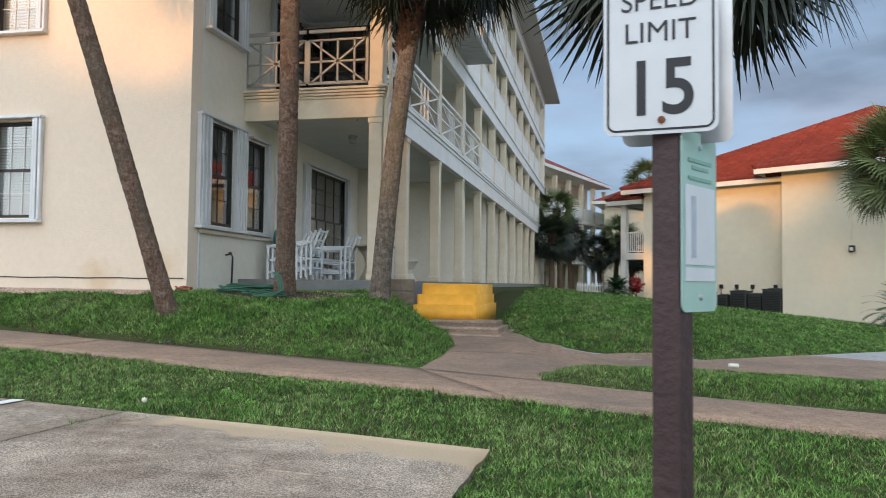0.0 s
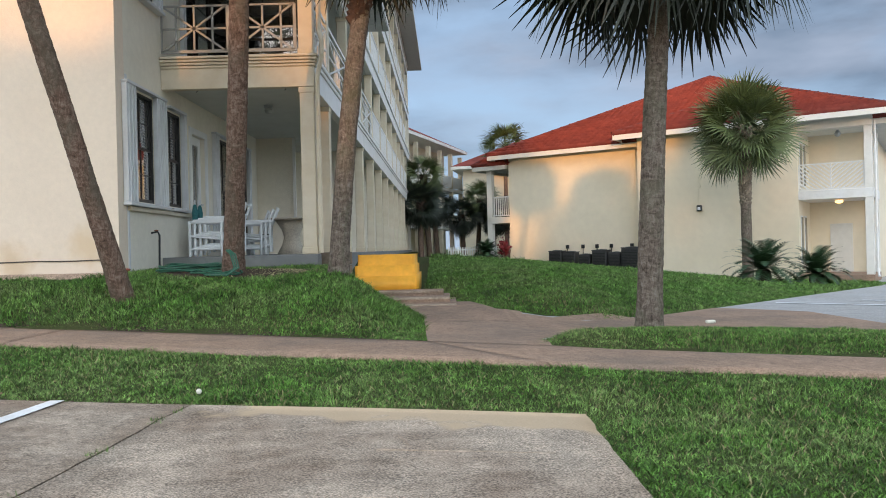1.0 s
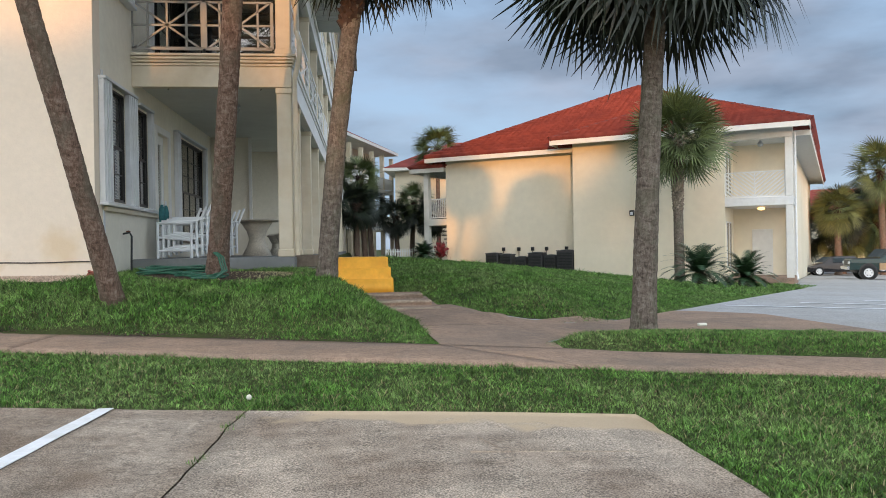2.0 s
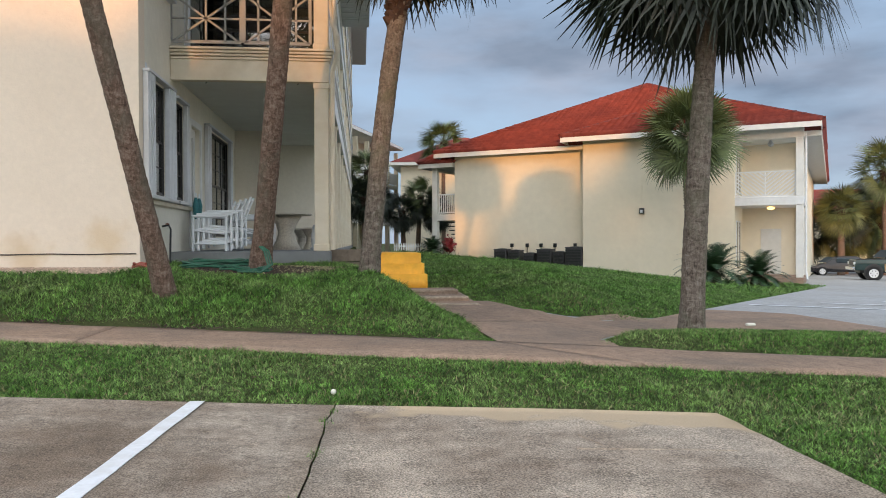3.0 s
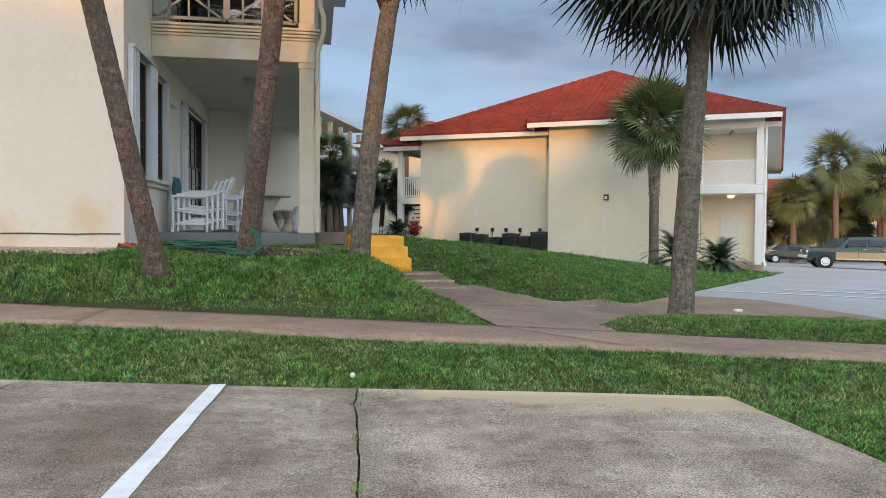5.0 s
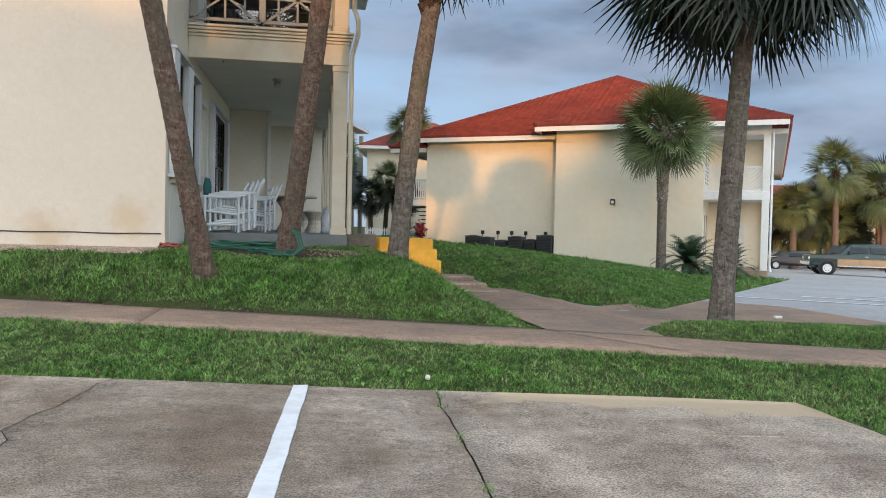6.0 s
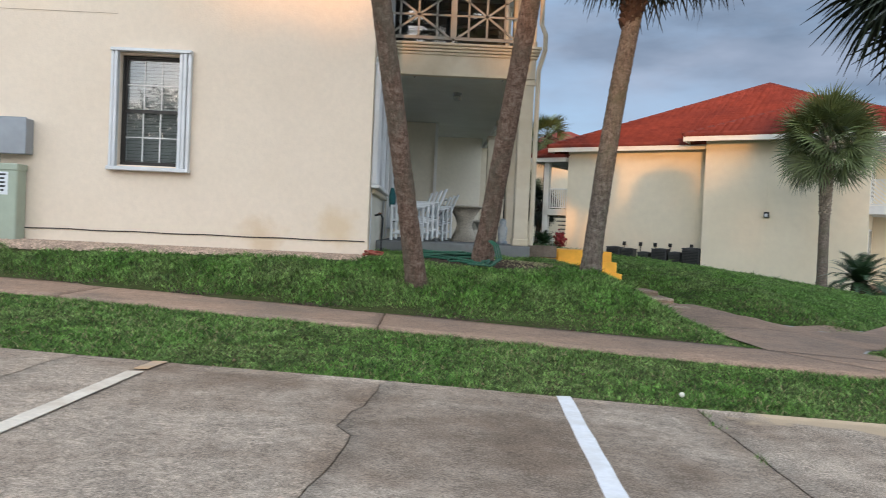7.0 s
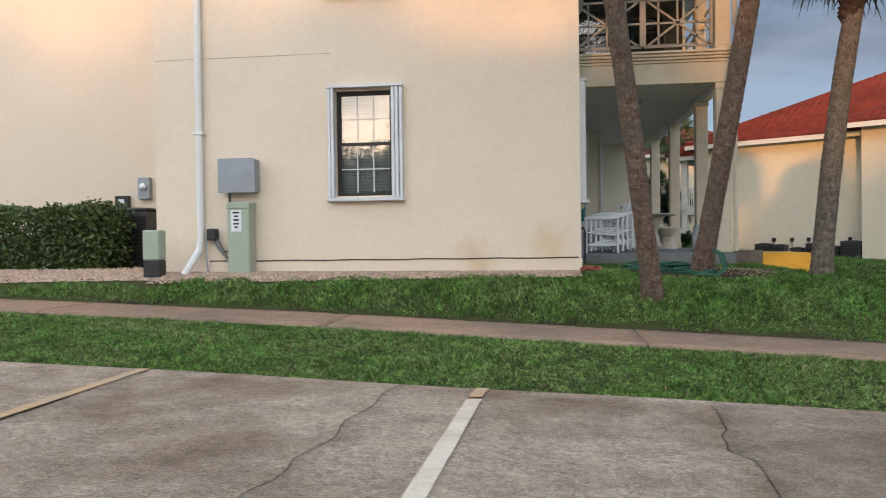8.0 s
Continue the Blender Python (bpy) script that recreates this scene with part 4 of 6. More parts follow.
deck = part("balcony_deck", boxed(SIDE_X + 0.004, PORCH_Y + 0.17, 4.31, PORCH_X - 0.155, 46.3, DECK_Z), CEILING)
structure(deck, "grey balcony deck", "deck")


def square_post(x, y, z0, z1, w=0.24, mat=TRIM, base=True):
    p = thing("porch_column", (x, y, z0), "cream-painted square porch column with a plain base", "column", "porch columns")
    part("shaft", boxed(-w / 2, -w / 2, 0, w / 2, w / 2, z1 - z0, 0.012), mat, p)
    part("base", boxed(-w / 2 - 0.015, -w / 2 - 0.015, 0.002, w / 2 + 0.015, w / 2 + 0.015, 0.12, 0.01), mat, p)
    part("capital", boxed(-w / 2 - 0.015, -w / 2 - 0.015, z1 - z0 - 0.1, w / 2 + 0.015, w / 2 + 0.015, z1 - z0 - 0.002, 0.01), mat, p)
    return p


first = square_post(PORCH_X - 0.13, PORCH_Y + 0.14, FLOOR_Z, 4.058)
COLUMNS = [14.35 + 2.9 * k for k in range(11)]
proto = square_post(PORCH_X - 0.13, COLUMNS[0], FLOOR_Z, 4.038, 0.22)
for y in COLUMNS[1:]:
    copy_thing(proto, pose(PORCH_X - 0.13, y, FLOOR_Z))
upper = square_post(PORCH_X - 0.13, PORCH_Y + 0.14, DECK_Z, 6.62)
up_proto = square_post(PORCH_X - 0.13, COLUMNS[0], DECK_Z, 6.60, 0.22)
for y in COLUMNS[1:]:
    copy_thing(up_proto, pose(PORCH_X - 0.13, y, DECK_Z))
for lvl, z0, z1 in ((2, 7.1, 9.15), (3, 9.65, 11.9)):
    lp = square_post(PORCH_X - 0.13, COLUMNS[2] + 0.05, z0, z1, 0.22)
    for y in COLUMNS[3:]:
        copy_thing(lp, pose(PORCH_X - 0.13, y + 0.05, z0))

# party walls and upper storeys along the long side
for k, y in enumerate((18.9, 21.7, 25.9, 28.8, 31.7, 34.6, 37.5, 40.4, 43.3)):
    x1 = (-5.44 if k == 0 else PORCH_X - 0.30)
    z1 = 4.158
    p = part("party_wall", boxed(SIDE_X + 0.004, y, FLOOR_Z + 0.002, x1, y + 0.2, z1, 0.004), STUCCO_PALE)
    structure(p, "pale stucco party wall across the porch", "wall")
    if k:
        q = part("party_wall", boxed(SIDE_X + 0.004, y, DECK_Z + 0.002, x1, y + 0.2, 11.9, 0.004), STUCCO_PALE)
        structure(q, "pale stucco party wall across the upper balconies", "wall")
inner = part("wall_inner", boxed(SIDE_X - 0.3, 21.602, 0.4, SIDE_X, 46.4, 12.0), STUCCO_PALE)
structure(inner, "pale stucco wall behind the columns", "wall")
end = part("wall_end", boxed(SIDE_X - 10, 46.402, 0.2, PORCH_X, 46.7, 12.4), STUCCO_PALE)
structure(end, "pale stucco end wall", "wall")
cornice = part("trim", boxed(-5.45, 18.86, FLOOR_Z + 0.002, -5.38, 18.896, 4.155), WHITE)
structure(cornice, "white corner strip on the porch wall", "trim")
for z0, y0 in ((6.6, PORCH_Y), (9.15, 19.9), (11.9, 19.9)):
    f = new("side_beam")
    structure(f, "white balcony fascia along the upper storeys", "beam")
    part("board", boxed(PORCH_X - 0.15, y0, z0 + 0.002, PORCH_X + 0.004, 46.4, z0 + 0.38, 0.006), WHITE, f)
    part("moulding", boxed(PORCH_X - 0.15, y0 - 0.02, z0 + 0.384, PORCH_X + 0.05, 46.4, z0 + 0.50, 0.008), WHITE, f)
    part("deck", boxed(SIDE_X + 0.004, y0 + 0.15, z0 + 0.20, PORCH_X - 0.152, 46.3, z0 + 0.48), CEILING, f)
fr = part("upper_beam", boxed(SIDE_X + 0.004, PORCH_Y, 6.62, PORCH_X - 0.152, PORCH_Y + 0.148, 7.0, 0.006), TRIM)
structure(fr, "cream beam over the front balcony", "beam")
eave = part("eave", boxed(SIDE_X - 1.0, 19.3, 12.42, PORCH_X + 0.85, 47.6, 12.62, 0.01), SOFFIT)
structure(eave, "grey-white overhanging eave", "eave")
hood = part("balcony_roof", boxed(SIDE_X + 0.01, PORCH_Y - 0.6, 7.12, PORCH_X + 0.75, 20.2, 7.26, 0.01), SOFFIT)
structure(hood, "grey slatted soffit over the balcony", "eave")
hood_slats = new("soffit_slats")
structure(hood_slats, "grey soffit boards under the balcony roof", "soffit")
for k in range(38):
    y = PORCH_Y - 0.5 + 0.2 * k
    part("slat", boxed(PORCH_X + 0.06, y, 7.085, PORCH_X + 0.73, y + 0.17, 7.112), SOFFIT, hood_slats)
back = part("wall_back", boxed(SIDE_X - 10, 20.6, 0.4, SIDE_X - 0.302, 20.9, 13.4), STUCCO)
structure(back, "cream stucco wall that closes the house", "wall")
west = part("wall_west", boxed(-12.87, WALL_Y + 0.302, 0.4, -12.57, 20.59, 13.4), STUCCO)
structure(west, "cream stucco return wall of the house", "wall")
roof = part("house_roof", boxed(-13.4, WALL_Y - 0.5, 13.402, SIDE_X + 0.5, 21.4, 13.7), SOFFIT)
structure(roof, "flat overhanging house roof", "roof")
recess = part("wall_recess", boxed(-40, 16.2, 0.4, -12.872, 16.5, 13.4), STUCCO)
structure(recess, "cream stucco wall set back behind the hedge", "wall")


def star_panel(parent, x0, x1, z0, z1, horizontal=True):
    """A balustrade panel: side pickets, a middle square with both diagonals and a cross."""

    def b(a, c, w=0.032):
        bm = bmesh.new()
        if horizontal:
            bar(bm, (a[0], 0, a[1]), (c[0], 0, c[1]), w, 0.03)
        else:
            bar(bm, (0, a[0], a[1]), (0, c[0], c[1]), w, 0.03)
        # Front panels get the shade-darkened paint, side panels plain white.
        part("diagonal" if a[0] != c[0] and a[1] != c[1] else "rail" if a[1] == c[1] else "baluster", bm, RAIL_SHADED if horizontal else WHITE, parent)

    mid, q = (x0 + x1) / 2, 0.36
    b((x0, z0), (x1, z0), 0.05)
    b((x0, z1), (x1, z1), 0.06)
    b((x0, z1 - 0.16), (x1, z1 - 0.16))
    za, zb = z0, z1 - 0.16
    b((x0, za), (x0, zb), 0.05)
    b((x1, za), (x1, zb), 0.05)
    for s in (-1, 1):
        b((mid + s * q * 0.85, za), (mid + s * q * 0.85, zb))
    b((mid, za), (mid, zb))
    b((x0, (za + zb) / 2), (x1, (za + zb) / 2))
    b((x0 + 0.03, za), (mid, (za + zb) / 2))
    b((mid, (za + zb) / 2), (x1 - 0.03, zb))
    b((x0 + 0.03, zb), (mid, (za + zb) / 2))
    b((mid, (za + zb) / 2), (x1 - 0.03, za))


rail = thing("balcony_railing", (0, PORCH_Y + 0.07, 0), "white balcony railing with star-patterned panels", "railing")
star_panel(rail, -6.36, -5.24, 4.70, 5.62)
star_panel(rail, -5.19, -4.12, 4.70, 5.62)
side_rail = thing("balcony_railing", (PORCH_X - 0.06, 0, 0), "white balcony railing with star panels along the side", "railing")
for k in range(4):
    y0 = PORCH_Y + 0.3 if k == 0 else COLUMNS[k - 1] + 0.13
    star_panel(side_rail, y0, COLUMNS[k] - 0.13, 4.70, 5.62, False)


def picket_rail(y0, y1, z0):
    r = thing("balcony_railing", (PORCH_X - 0.06, y0, z0), "white picket balcony railing between columns", "railing", "upper balcony railings")
    L = y1 - y0
    part("top_rail", boxed(-0.03, 0, 0.92, 0.03, L, 0.99), WHITE, r)
    part("bottom_rail", boxed(-0.03, 0, 0.1, 0.03, L, 0.16), WHITE, r)
    me = None
    n = int(L / 0.13)
    for i in range(n):
        y = L * (i + 0.5) / n
        if me is None:
            me = part("picket", boxed(-0.02, -0.035, 0.162, 0.02, 0.035, 0.918), WHITE, r)
            me.location.y = y
        else:
            o = new("picket", me.data)
            o.parent = r
            o.location.y = y
    return r


pr = picket_rail(COLUMNS[3] + 0.12, COLUMNS[4] - 0.12, DECK_Z)
for k in range(4, 10):
    copy_thing(pr, pose(PORCH_X - 0.06, COLUMNS[k] + 0.12, DECK_Z))
for z in (7.1, 9.65):
    for k in range(2, 10):
        copy_thing(pr, pose(PORCH_X - 0.06, COLUMNS[k] + 0.12, z))

# glazed wall added at the back of the upper balcony, to darken its shaded depth
bmx = facing(0, 15.1, 0)
up_open = (-6.36, -4.12, 4.60, 6.58)
uw = wall_slab("wall_balcony", SIDE_X + 0.004, PORCH_X - 0.26, DECK_Z + 0.002, 6.60, [up_open], 0.15, bmx, STUCCO_PALE)
structure(uw, "added pale stucco wall round the dark glazing behind the balcony", "wall")
window_unit("window_8", bmx, *up_open, 4, 2, ROOM_DARK, 0.0, 0.0, 0.05, "dark glazed doors behind the balcony")

# ---- right house, turned away from the first ----
RA = -33.0
RM = pose(7.41, 36.05, 0, 0, 0, RA)


def rpt(u, n, z):
    return RM @ Vector((u, n, z))


rhouse = thing("apartment_building", (7.41, 36.05, 0), "cream stucco two-storey building with a red tiled hip roof", "building", "", RA)


def rwall(name, u0, u1, z0, z1, n, openings=(), thick=0.3, label=""):
    return wall_slab(name, u0, u1, z0, z1, list(openings), thick, Matrix.Translation((0, n, 0)), STUCCO_FAR, rhouse, label)


rwall("wall", 0, 6.93, -1.0, 6.31, 0)
rwall("wall", -7.43, -0.002, -1.0, 6.07, 1.05)
part("wall", boxed(0.0, 0.302, -1.0, 0.3, 1.6, 6.1), STUCCO_FAR, rhouse)
part("wall", boxed(-7.43, 1.352, -1.0, -7.13, 18, 5.98), STUCCO_FAR, rhouse)
part("wall", boxed(6.63, 0.302, -1.0, 6.93, 4.0, 6.1), STUCCO_FAR, rhouse)
part("wall", boxed(6.932, 3.2, -1.0, 9.4, 3.5, 6.1), STUCCO_FAR, rhouse)
part("wall", boxed(9.1, 3.502, -1.0, 9.4, 33, 6.1), STUCCO_FAR, rhouse)
part("porch_floor", boxed(6.932, -0.25, -0.9, 9.72, 3.19, -0.16, 0.01), WALKWAY, rhouse)
part("balcony_floor", boxed(6.932, 0.0, 2.98, 9.72, 3.19, 3.36, 0.01), WHITE, rhouse)
part("header", boxed(6.932, 0.0, 5.88, 9.72, 0.3, 6.31, 0.01), FASCIA, rhouse)
part("porch_ceiling", boxed(6.932, 0.302, 6.0, 9.72, 3.19, 6.1), CEILING, rhouse)
for z0, z1 in ((-0.158, 2.978), (3.362, 5.878)):
    part("column", boxed(9.40, 0.02, z0, 9.70, 0.30, z1, 0.012), FASCIA, rhouse)
    part("column", boxed(9.40, 2.9, z0, 9.70, 3.18, z1, 0.012), FASCIA, rhouse)
part("downspout", tubed([(9.78, 0.1, 6.05), (9.80, 0.1, 5.6), (9.80, 0.1, 0.1), (9.86, -0.15, -0.22)], 0.045, 8), WHITE, rhouse)
# chevron balcony rail
chev = new("chevron_railing")
chev.parent = rhouse
chev["label"] = "white chevron-patterned balcony railing"
for a, c in (((6.95, 3.40), (9.38, 3.40)), ((6.95, 4.46), (9.38, 4.46)), ((6.95, 3.40), (6.95, 4.46)), ((9.38, 3.40), (9.38, 4.46)), ((8.165, 3.40), (8.165, 4.46))):
    bm = bmesh.new()
    bar(bm, (a[0], 0.12, a[1]), (c[0], 0.12, c[1]), 0.05, 0.04)
    part("rail", bm, WHITE, chev)
for s in (-1, 1):
    for k in range(-5, 7):
        x, z = 0.0, 3.40 + 0.17 * k
        x2, z2 = 1.215, z + 1.0
        if z < 3.40:
            x, z = x + (3.40 - z) * 1.215, 3.40
        if z2 > 4.46:
            x2, z2 = x2 - (z2 - 4.46) * 1.215, 4.46
        if x2 - x > 0.08:
            bm = bmesh.new()
            bar(bm, (8.165 + s * x, 0.12, z), (8.165 + s * x2, 0.12, z2), 0.055, 0.03)
            part("slat", bm, WHITE, chev)
for u0 in (0.45, 1.45):
    wdw = part("porch_window", boxed(6.934, u0, 0.25, 6.96, u0 + 0.6, 2.35), WHITE, rhouse)
    part("pane", boxed(6.962, u0 + 0.07, 0.32, 6.972, u0 + 0.53, 2.28), CAR_GLASS, wdw)
    wdw = part("porch_window", boxed(6.934, u0, 3.6, 6.96, u0 + 0.6, 5.5), WHITE, rhouse)
    part("pane", boxed(6.962, u0 + 0.07, 3.67, 6.972, u0 + 0.53, 5.43), CAR_GLASS, wdw)
part("porch_door", boxed(7.75, 3.16, -0.156, 8.65, 3.198, 2.0, 0.01), FASCIA, rhouse)
part("ceiling_lamp", lathe([(0.05, 0.0), (0.16, -0.03), (0.15, -0.10), (0.03, -0.14)], 12, (8.3, 1.6, 2.975)), LAMP_GLOW, rhouse, "glowing porch ceiling lamp")
part("balcony_lamp", lathe([(0.04, 0.0), (0.14, -0.16), (0.10, -0.26), (0.03, -0.3)], 10, (8.3, 1.6, 5.998)), STEEL, rhouse)
# wall lamp with its conduit
wl_ = part("wall_lamp", boxed(2.74, -0.16, 2.72, 2.96, -0.002, 2.98, 0.02), BLACK, rhouse, "black wall lamp")
part("lens", boxed(2.79, -0.175, 2.76, 2.91, -0.162, 2.90), PLASTIC, wl_)
part("conduit", tubed([(2.85, -0.03, 2.98), (2.85, -0.03, 4.5)], 0.014, 6), STUCCO_FAR, rhouse)
part("junction_box", boxed(2.80, -0.05, 3.78, 2.90, -0.002, 3.9), STUCCO_FAR, rhouse)
# left stair bay
part("column", boxed(-8.95, 1.3, -0.6, -8.65, 1.6, 5.5, 0.01), FASCIA, rhouse)
part("landing", boxed(-8.9, 1.3, 2.6, -7.434, 6.0, 2.95, 0.01), FASCIA, rhouse)
part("bay_wall", boxed(-8.9, 6.002, -0.6, -7.434, 6.2, 5.5), STUCCO_FAR, rhouse)
bm = bmesh.new()
box(bm, -8.64, 1.4, 4.0, -7.436, 1.46, 4.07)
box(bm, -8.64, 1.4, 3.0, -7.436, 1.46, 3.06)
for k in range(10):
    box(bm, -8.58 + 0.12 * k, 1.41, 3.062, -8.535 + 0.12 * k, 1.45, 3.998)
part("stair_railing", bm, WHITE, rhouse)
bm = bmesh.new()
for k in range(12):
    box(bm, -8.6, 2.2 + 0.26 * k, 2.5 - 0.22 * k, -7.5, 2.5 + 0.26 * k, 2.56 - 0.22 * k)
part("stair_flight", bm, BLACK, rhouse)


def tiled_plane(name, a, b, c, d, mat=TILE_RED, pitch=0.32, course=0.40):
    """A roof plane a-b along the eave, c-d along the top (c above b), with rolled tiles in stepped courses."""
    a, b, c, d = (Vector(p) for p in (a, b, c, d))
    L, R = (b - a).length, ((c + d) / 2 - (a + b) / 2).length
    nrm = (b - a).cross(d - a).normalized()
    nx, ny = max(4, int(L / pitch * 4)), max(2, int(R / course))
    down = ((a + b) / 2 - (c + d) / 2).normalized()
    vs, fs = [], []
    # the closed front of the lowest course
    for i in range(nx + 1):
        vs.append(a.lerp(b, i / nx) - nrm * 0.03)
    for j in range(ny):
        for e in (0, 1):
            t = (j + e) / ny
            p, q = a.lerp(d, t), b.lerp(c, t)
            w = (q - p).length
            n_here = nx
            for i in range(n_here + 1):
                s = i / n_here
                along = s * w + (p - a).dot((b - a).normalized())
                roll = 0.095 * abs(math.sin(math.pi * along / pitch))
                vs.append(p.lerp(q, s) + nrm * (roll + (0.13 if e == 0 else 0.0)) + down * (0.07 if e == 0 else 0.0))
    row = nx + 1
    for j in range(2 * ny):
        for i in range(nx):
            k = j * row + i
            fs.append((k, k + 1, k + 1 + row, k + row))
    return part_mesh(name, raw_mesh(name, [tuple(v) for v in vs], fs), mat, rhouse)


def hip_roof(u0, u1, n0, n1, z0, rise, eave_n0=None):
    cu, half = (u0 + u1) / 2, (u1 - u0) / 2
    p, q = (cu, n0 + half, z0 + rise), (cu, max(n0 + half + 0.1, n1 - half), z0 + rise)
    A, B, C, D = (u0, n0, z0), (u1, n0, z0), (u1, n1, z0), (u0, n1, z0)
    tiled_plane("roof_slope", A, B, (p[0] + 0.02, p[1], p[2]), (p[0] - 0.02, p[1], p[2]))
    tiled_plane("roof_slope", B, C, q, p)
    tiled_plane("roof_slope", D, A, p, q)
    for s, e in ((A, p), (B, p), (p, q)):
        part("ridge_cap", tubed([Vector(s) + Vector((0, 0, 0.06)), Vector(e) + Vector((0, 0, 0.06))], 0.12, 8), TILE_DARK, rhouse)
    bm = bmesh.new()
    box(bm, u0, n0, z0 - 0.24, u1, n0 + 0.03, z0 + 0.02)
    box(bm, u0, n0 + 0.032, z0 - 0.24, u0 + 0.03, n1, z0 + 0.02)
    box(bm, u1 - 0.03, n0 + 0.032, z0 - 0.24, u1, n1, z0 + 0.02)
    part("fascia", bm, FASCIA, rhouse)
    part("soffit", boxed(u0 + 0.032, n0 + 0.032, z0 - 0.10, u1 - 0.032, n1, z0 - 0.06), SOFFIT, rhouse)


hip_roof(-8.35, 10.4, 0.35, 34.0, 6.18, 4.45)
hip_roof(-0.85, 10.42, -0.9, 12.0, 6.42, 2.35)
hip_roof(-9.6, -7.5, 0.9, 9.0, 5.72, 0.75)

# ---- palms ----


def fan_leaf(r, reach, span, droop, segments, out, broad=1.0, limp=1.0):
    """One fan-shaped palm leaf: a petiole, then narrow folded segments that hang at their ends. Grows along +x from the origin."""
    vs, fs = out
    k = len(vs)
    # petiole, arching
    n = 5
    tip = None
    pts = []
    for i in range(n + 1):
        t = i / n
        pts.append(np.array([reach * t, 0, -droop * reach * 0.55 * t * t]))
    for i, p in enumerate(pts):
        w = 0.022 * (1 - 0.45 * i / n)
        vs.extend([p + [0, w, 0], p + [0, -w, 0], p + [0, 0, -w * 1.2]])
    for i in range(n):
        a = k + 3 * i
        for q in ((0, 1), (1, 2), (2, 0)):
            fs.append((a + q[0], a + q[1], a + 3 + q[1], a + 3 + q[0]))
    tip = pts[-1]
    d = pts[-1] - pts[-2]
    d = d / np.linalg.norm(d)
    side = np.array([0, 1, 0.0])
    up = np.cross(d, side)
    for s in range(segments):
        f = (s + 0.5) / segments * 2 - 1
        a = f * radians(118)
        out_dir = d * math.cos(a) + side * math.sin(a)
        L = span * (0.62 + 0.38 * math.cos(a * 0.75)) * r.uniform(0.85, 1.1)
        w = L * 0.42 * 2 * radians(118) / segments * broad
        cross = np.cross(out_dir, up)
        cross = cross / np.linalg.norm(cross)
        base = tip - d * (0.12 * (1 - abs(f)))
        lift = up * (0.10 * (1 - abs(f)) + r.uniform(-0.05, 0.05))
        k = len(vs)
        hang = r.uniform(0.5, 1.0) * limp
        for t, ww in ((0.0, 0.35), (0.35, 1.0), (0.7, 0.75), (1.0, 0.08)):
            p = base + out_dir * L * t + lift * math.sin(math.pi * t) * L - np.array([0, 0, 1]) * (hang * L * 0.62 * max(0, t - 0.35) ** 1.6)
            vs.extend([p + cross * w * ww * 0.5, p - cross * w * ww * 0.5])
        for i in range(3):
            a2 = k + 2 * i
            fs.append((a2, a2 + 1, a2 + 3, a2 + 2))


def crown_mesh(name, seed, leaves, reach, span, segments, low=-75, high=78, broad=1.0, sag=1.0, limp=1.0, turn=0.5):
    r = random.Random(seed)
    vs, fs = [], []
    for i in range(leaves):
        out = ([], [])
        t = (i + 0.5) / leaves
        el = radians(high + (low - high) * t ** 0.9 + r.uniform(-8, 8))
        az = i * 2.39996 + r.uniform(-0.2, 0.2)
        fan_leaf(r, reach * r.uniform(0.8, 1.1), span * r.uniform(0.9, 1.1), (0.55 + 0.4 * r.random()) * sag, segments, out, broad, limp)
        m = np.array((Matrix.Rotation(az, 3, "Z") @ Matrix.Rotation(-el, 3, "Y") @ Matrix.Rotation(r.uniform(-turn, turn), 3, "X")))
        k = len(vs)
        vs.extend((np.array(out[0]) @ m.T) + np.array([0, 0, 0.28 * (0.5 - t)]))
        fs.extend([tuple(k + q for q in f) for f in out[1]])
    return raw_mesh(name, np.array(vs), np.array(fs))


def trunk_mesh(seed, points, r0, r1, rings, sides=18, rough=0.007, flare=1.25):
    """A ringed, slightly crooked palm trunk along a polyline."""
    rr = random.Random(seed)
    pts = [Vector(p) for p in points]
    lens = [0.0]
    for a, b in zip(pts, pts[1:]):
        lens.append(lens[-1] + (b - a).length)
    bm = bmesh.new()
    loops = []
    for i in range(rings + 1):
        s = lens[-1] * i / rings
        k = max(j for j in range(len(pts) - 1) if lens[j] <= s + 1e-6)
        t = (s - lens[k]) / (lens[k + 1] - lens[k])
        p = pts[k].lerp(pts[k + 1], t)
        u = i / rings
        rad = r0 + (r1 - r0) * u
        rad *= 1 + (flare - 1) * max(0, 1 - u * 8) ** 2
        ridge = (0.0022 if i % 2 else -0.0018) + rr.uniform(-0.002, 0.002)
        ring = []
        for q in range(sides):
            a = 2 * math.pi * q / sides
            w = rad + ridge + rough * noise.noise(Vector((math.cos(a) * 2, math.sin(a) * 2, s * 2.2 + seed)))
            ring.append(bm.verts.new(p + Vector((math.cos(a), math.sin(a), 0)) * w))
        loops.append(ring)
    for a, b in zip(loops, loops[1:]):
        for q in range(sides):
            bm.faces.new((a[q], a[(q + 1) % sides], b[(q + 1) % sides], b[q]))
    bm.faces.new(loops[0][::-1])
    bm.faces.new(loops[-1])
    return bm


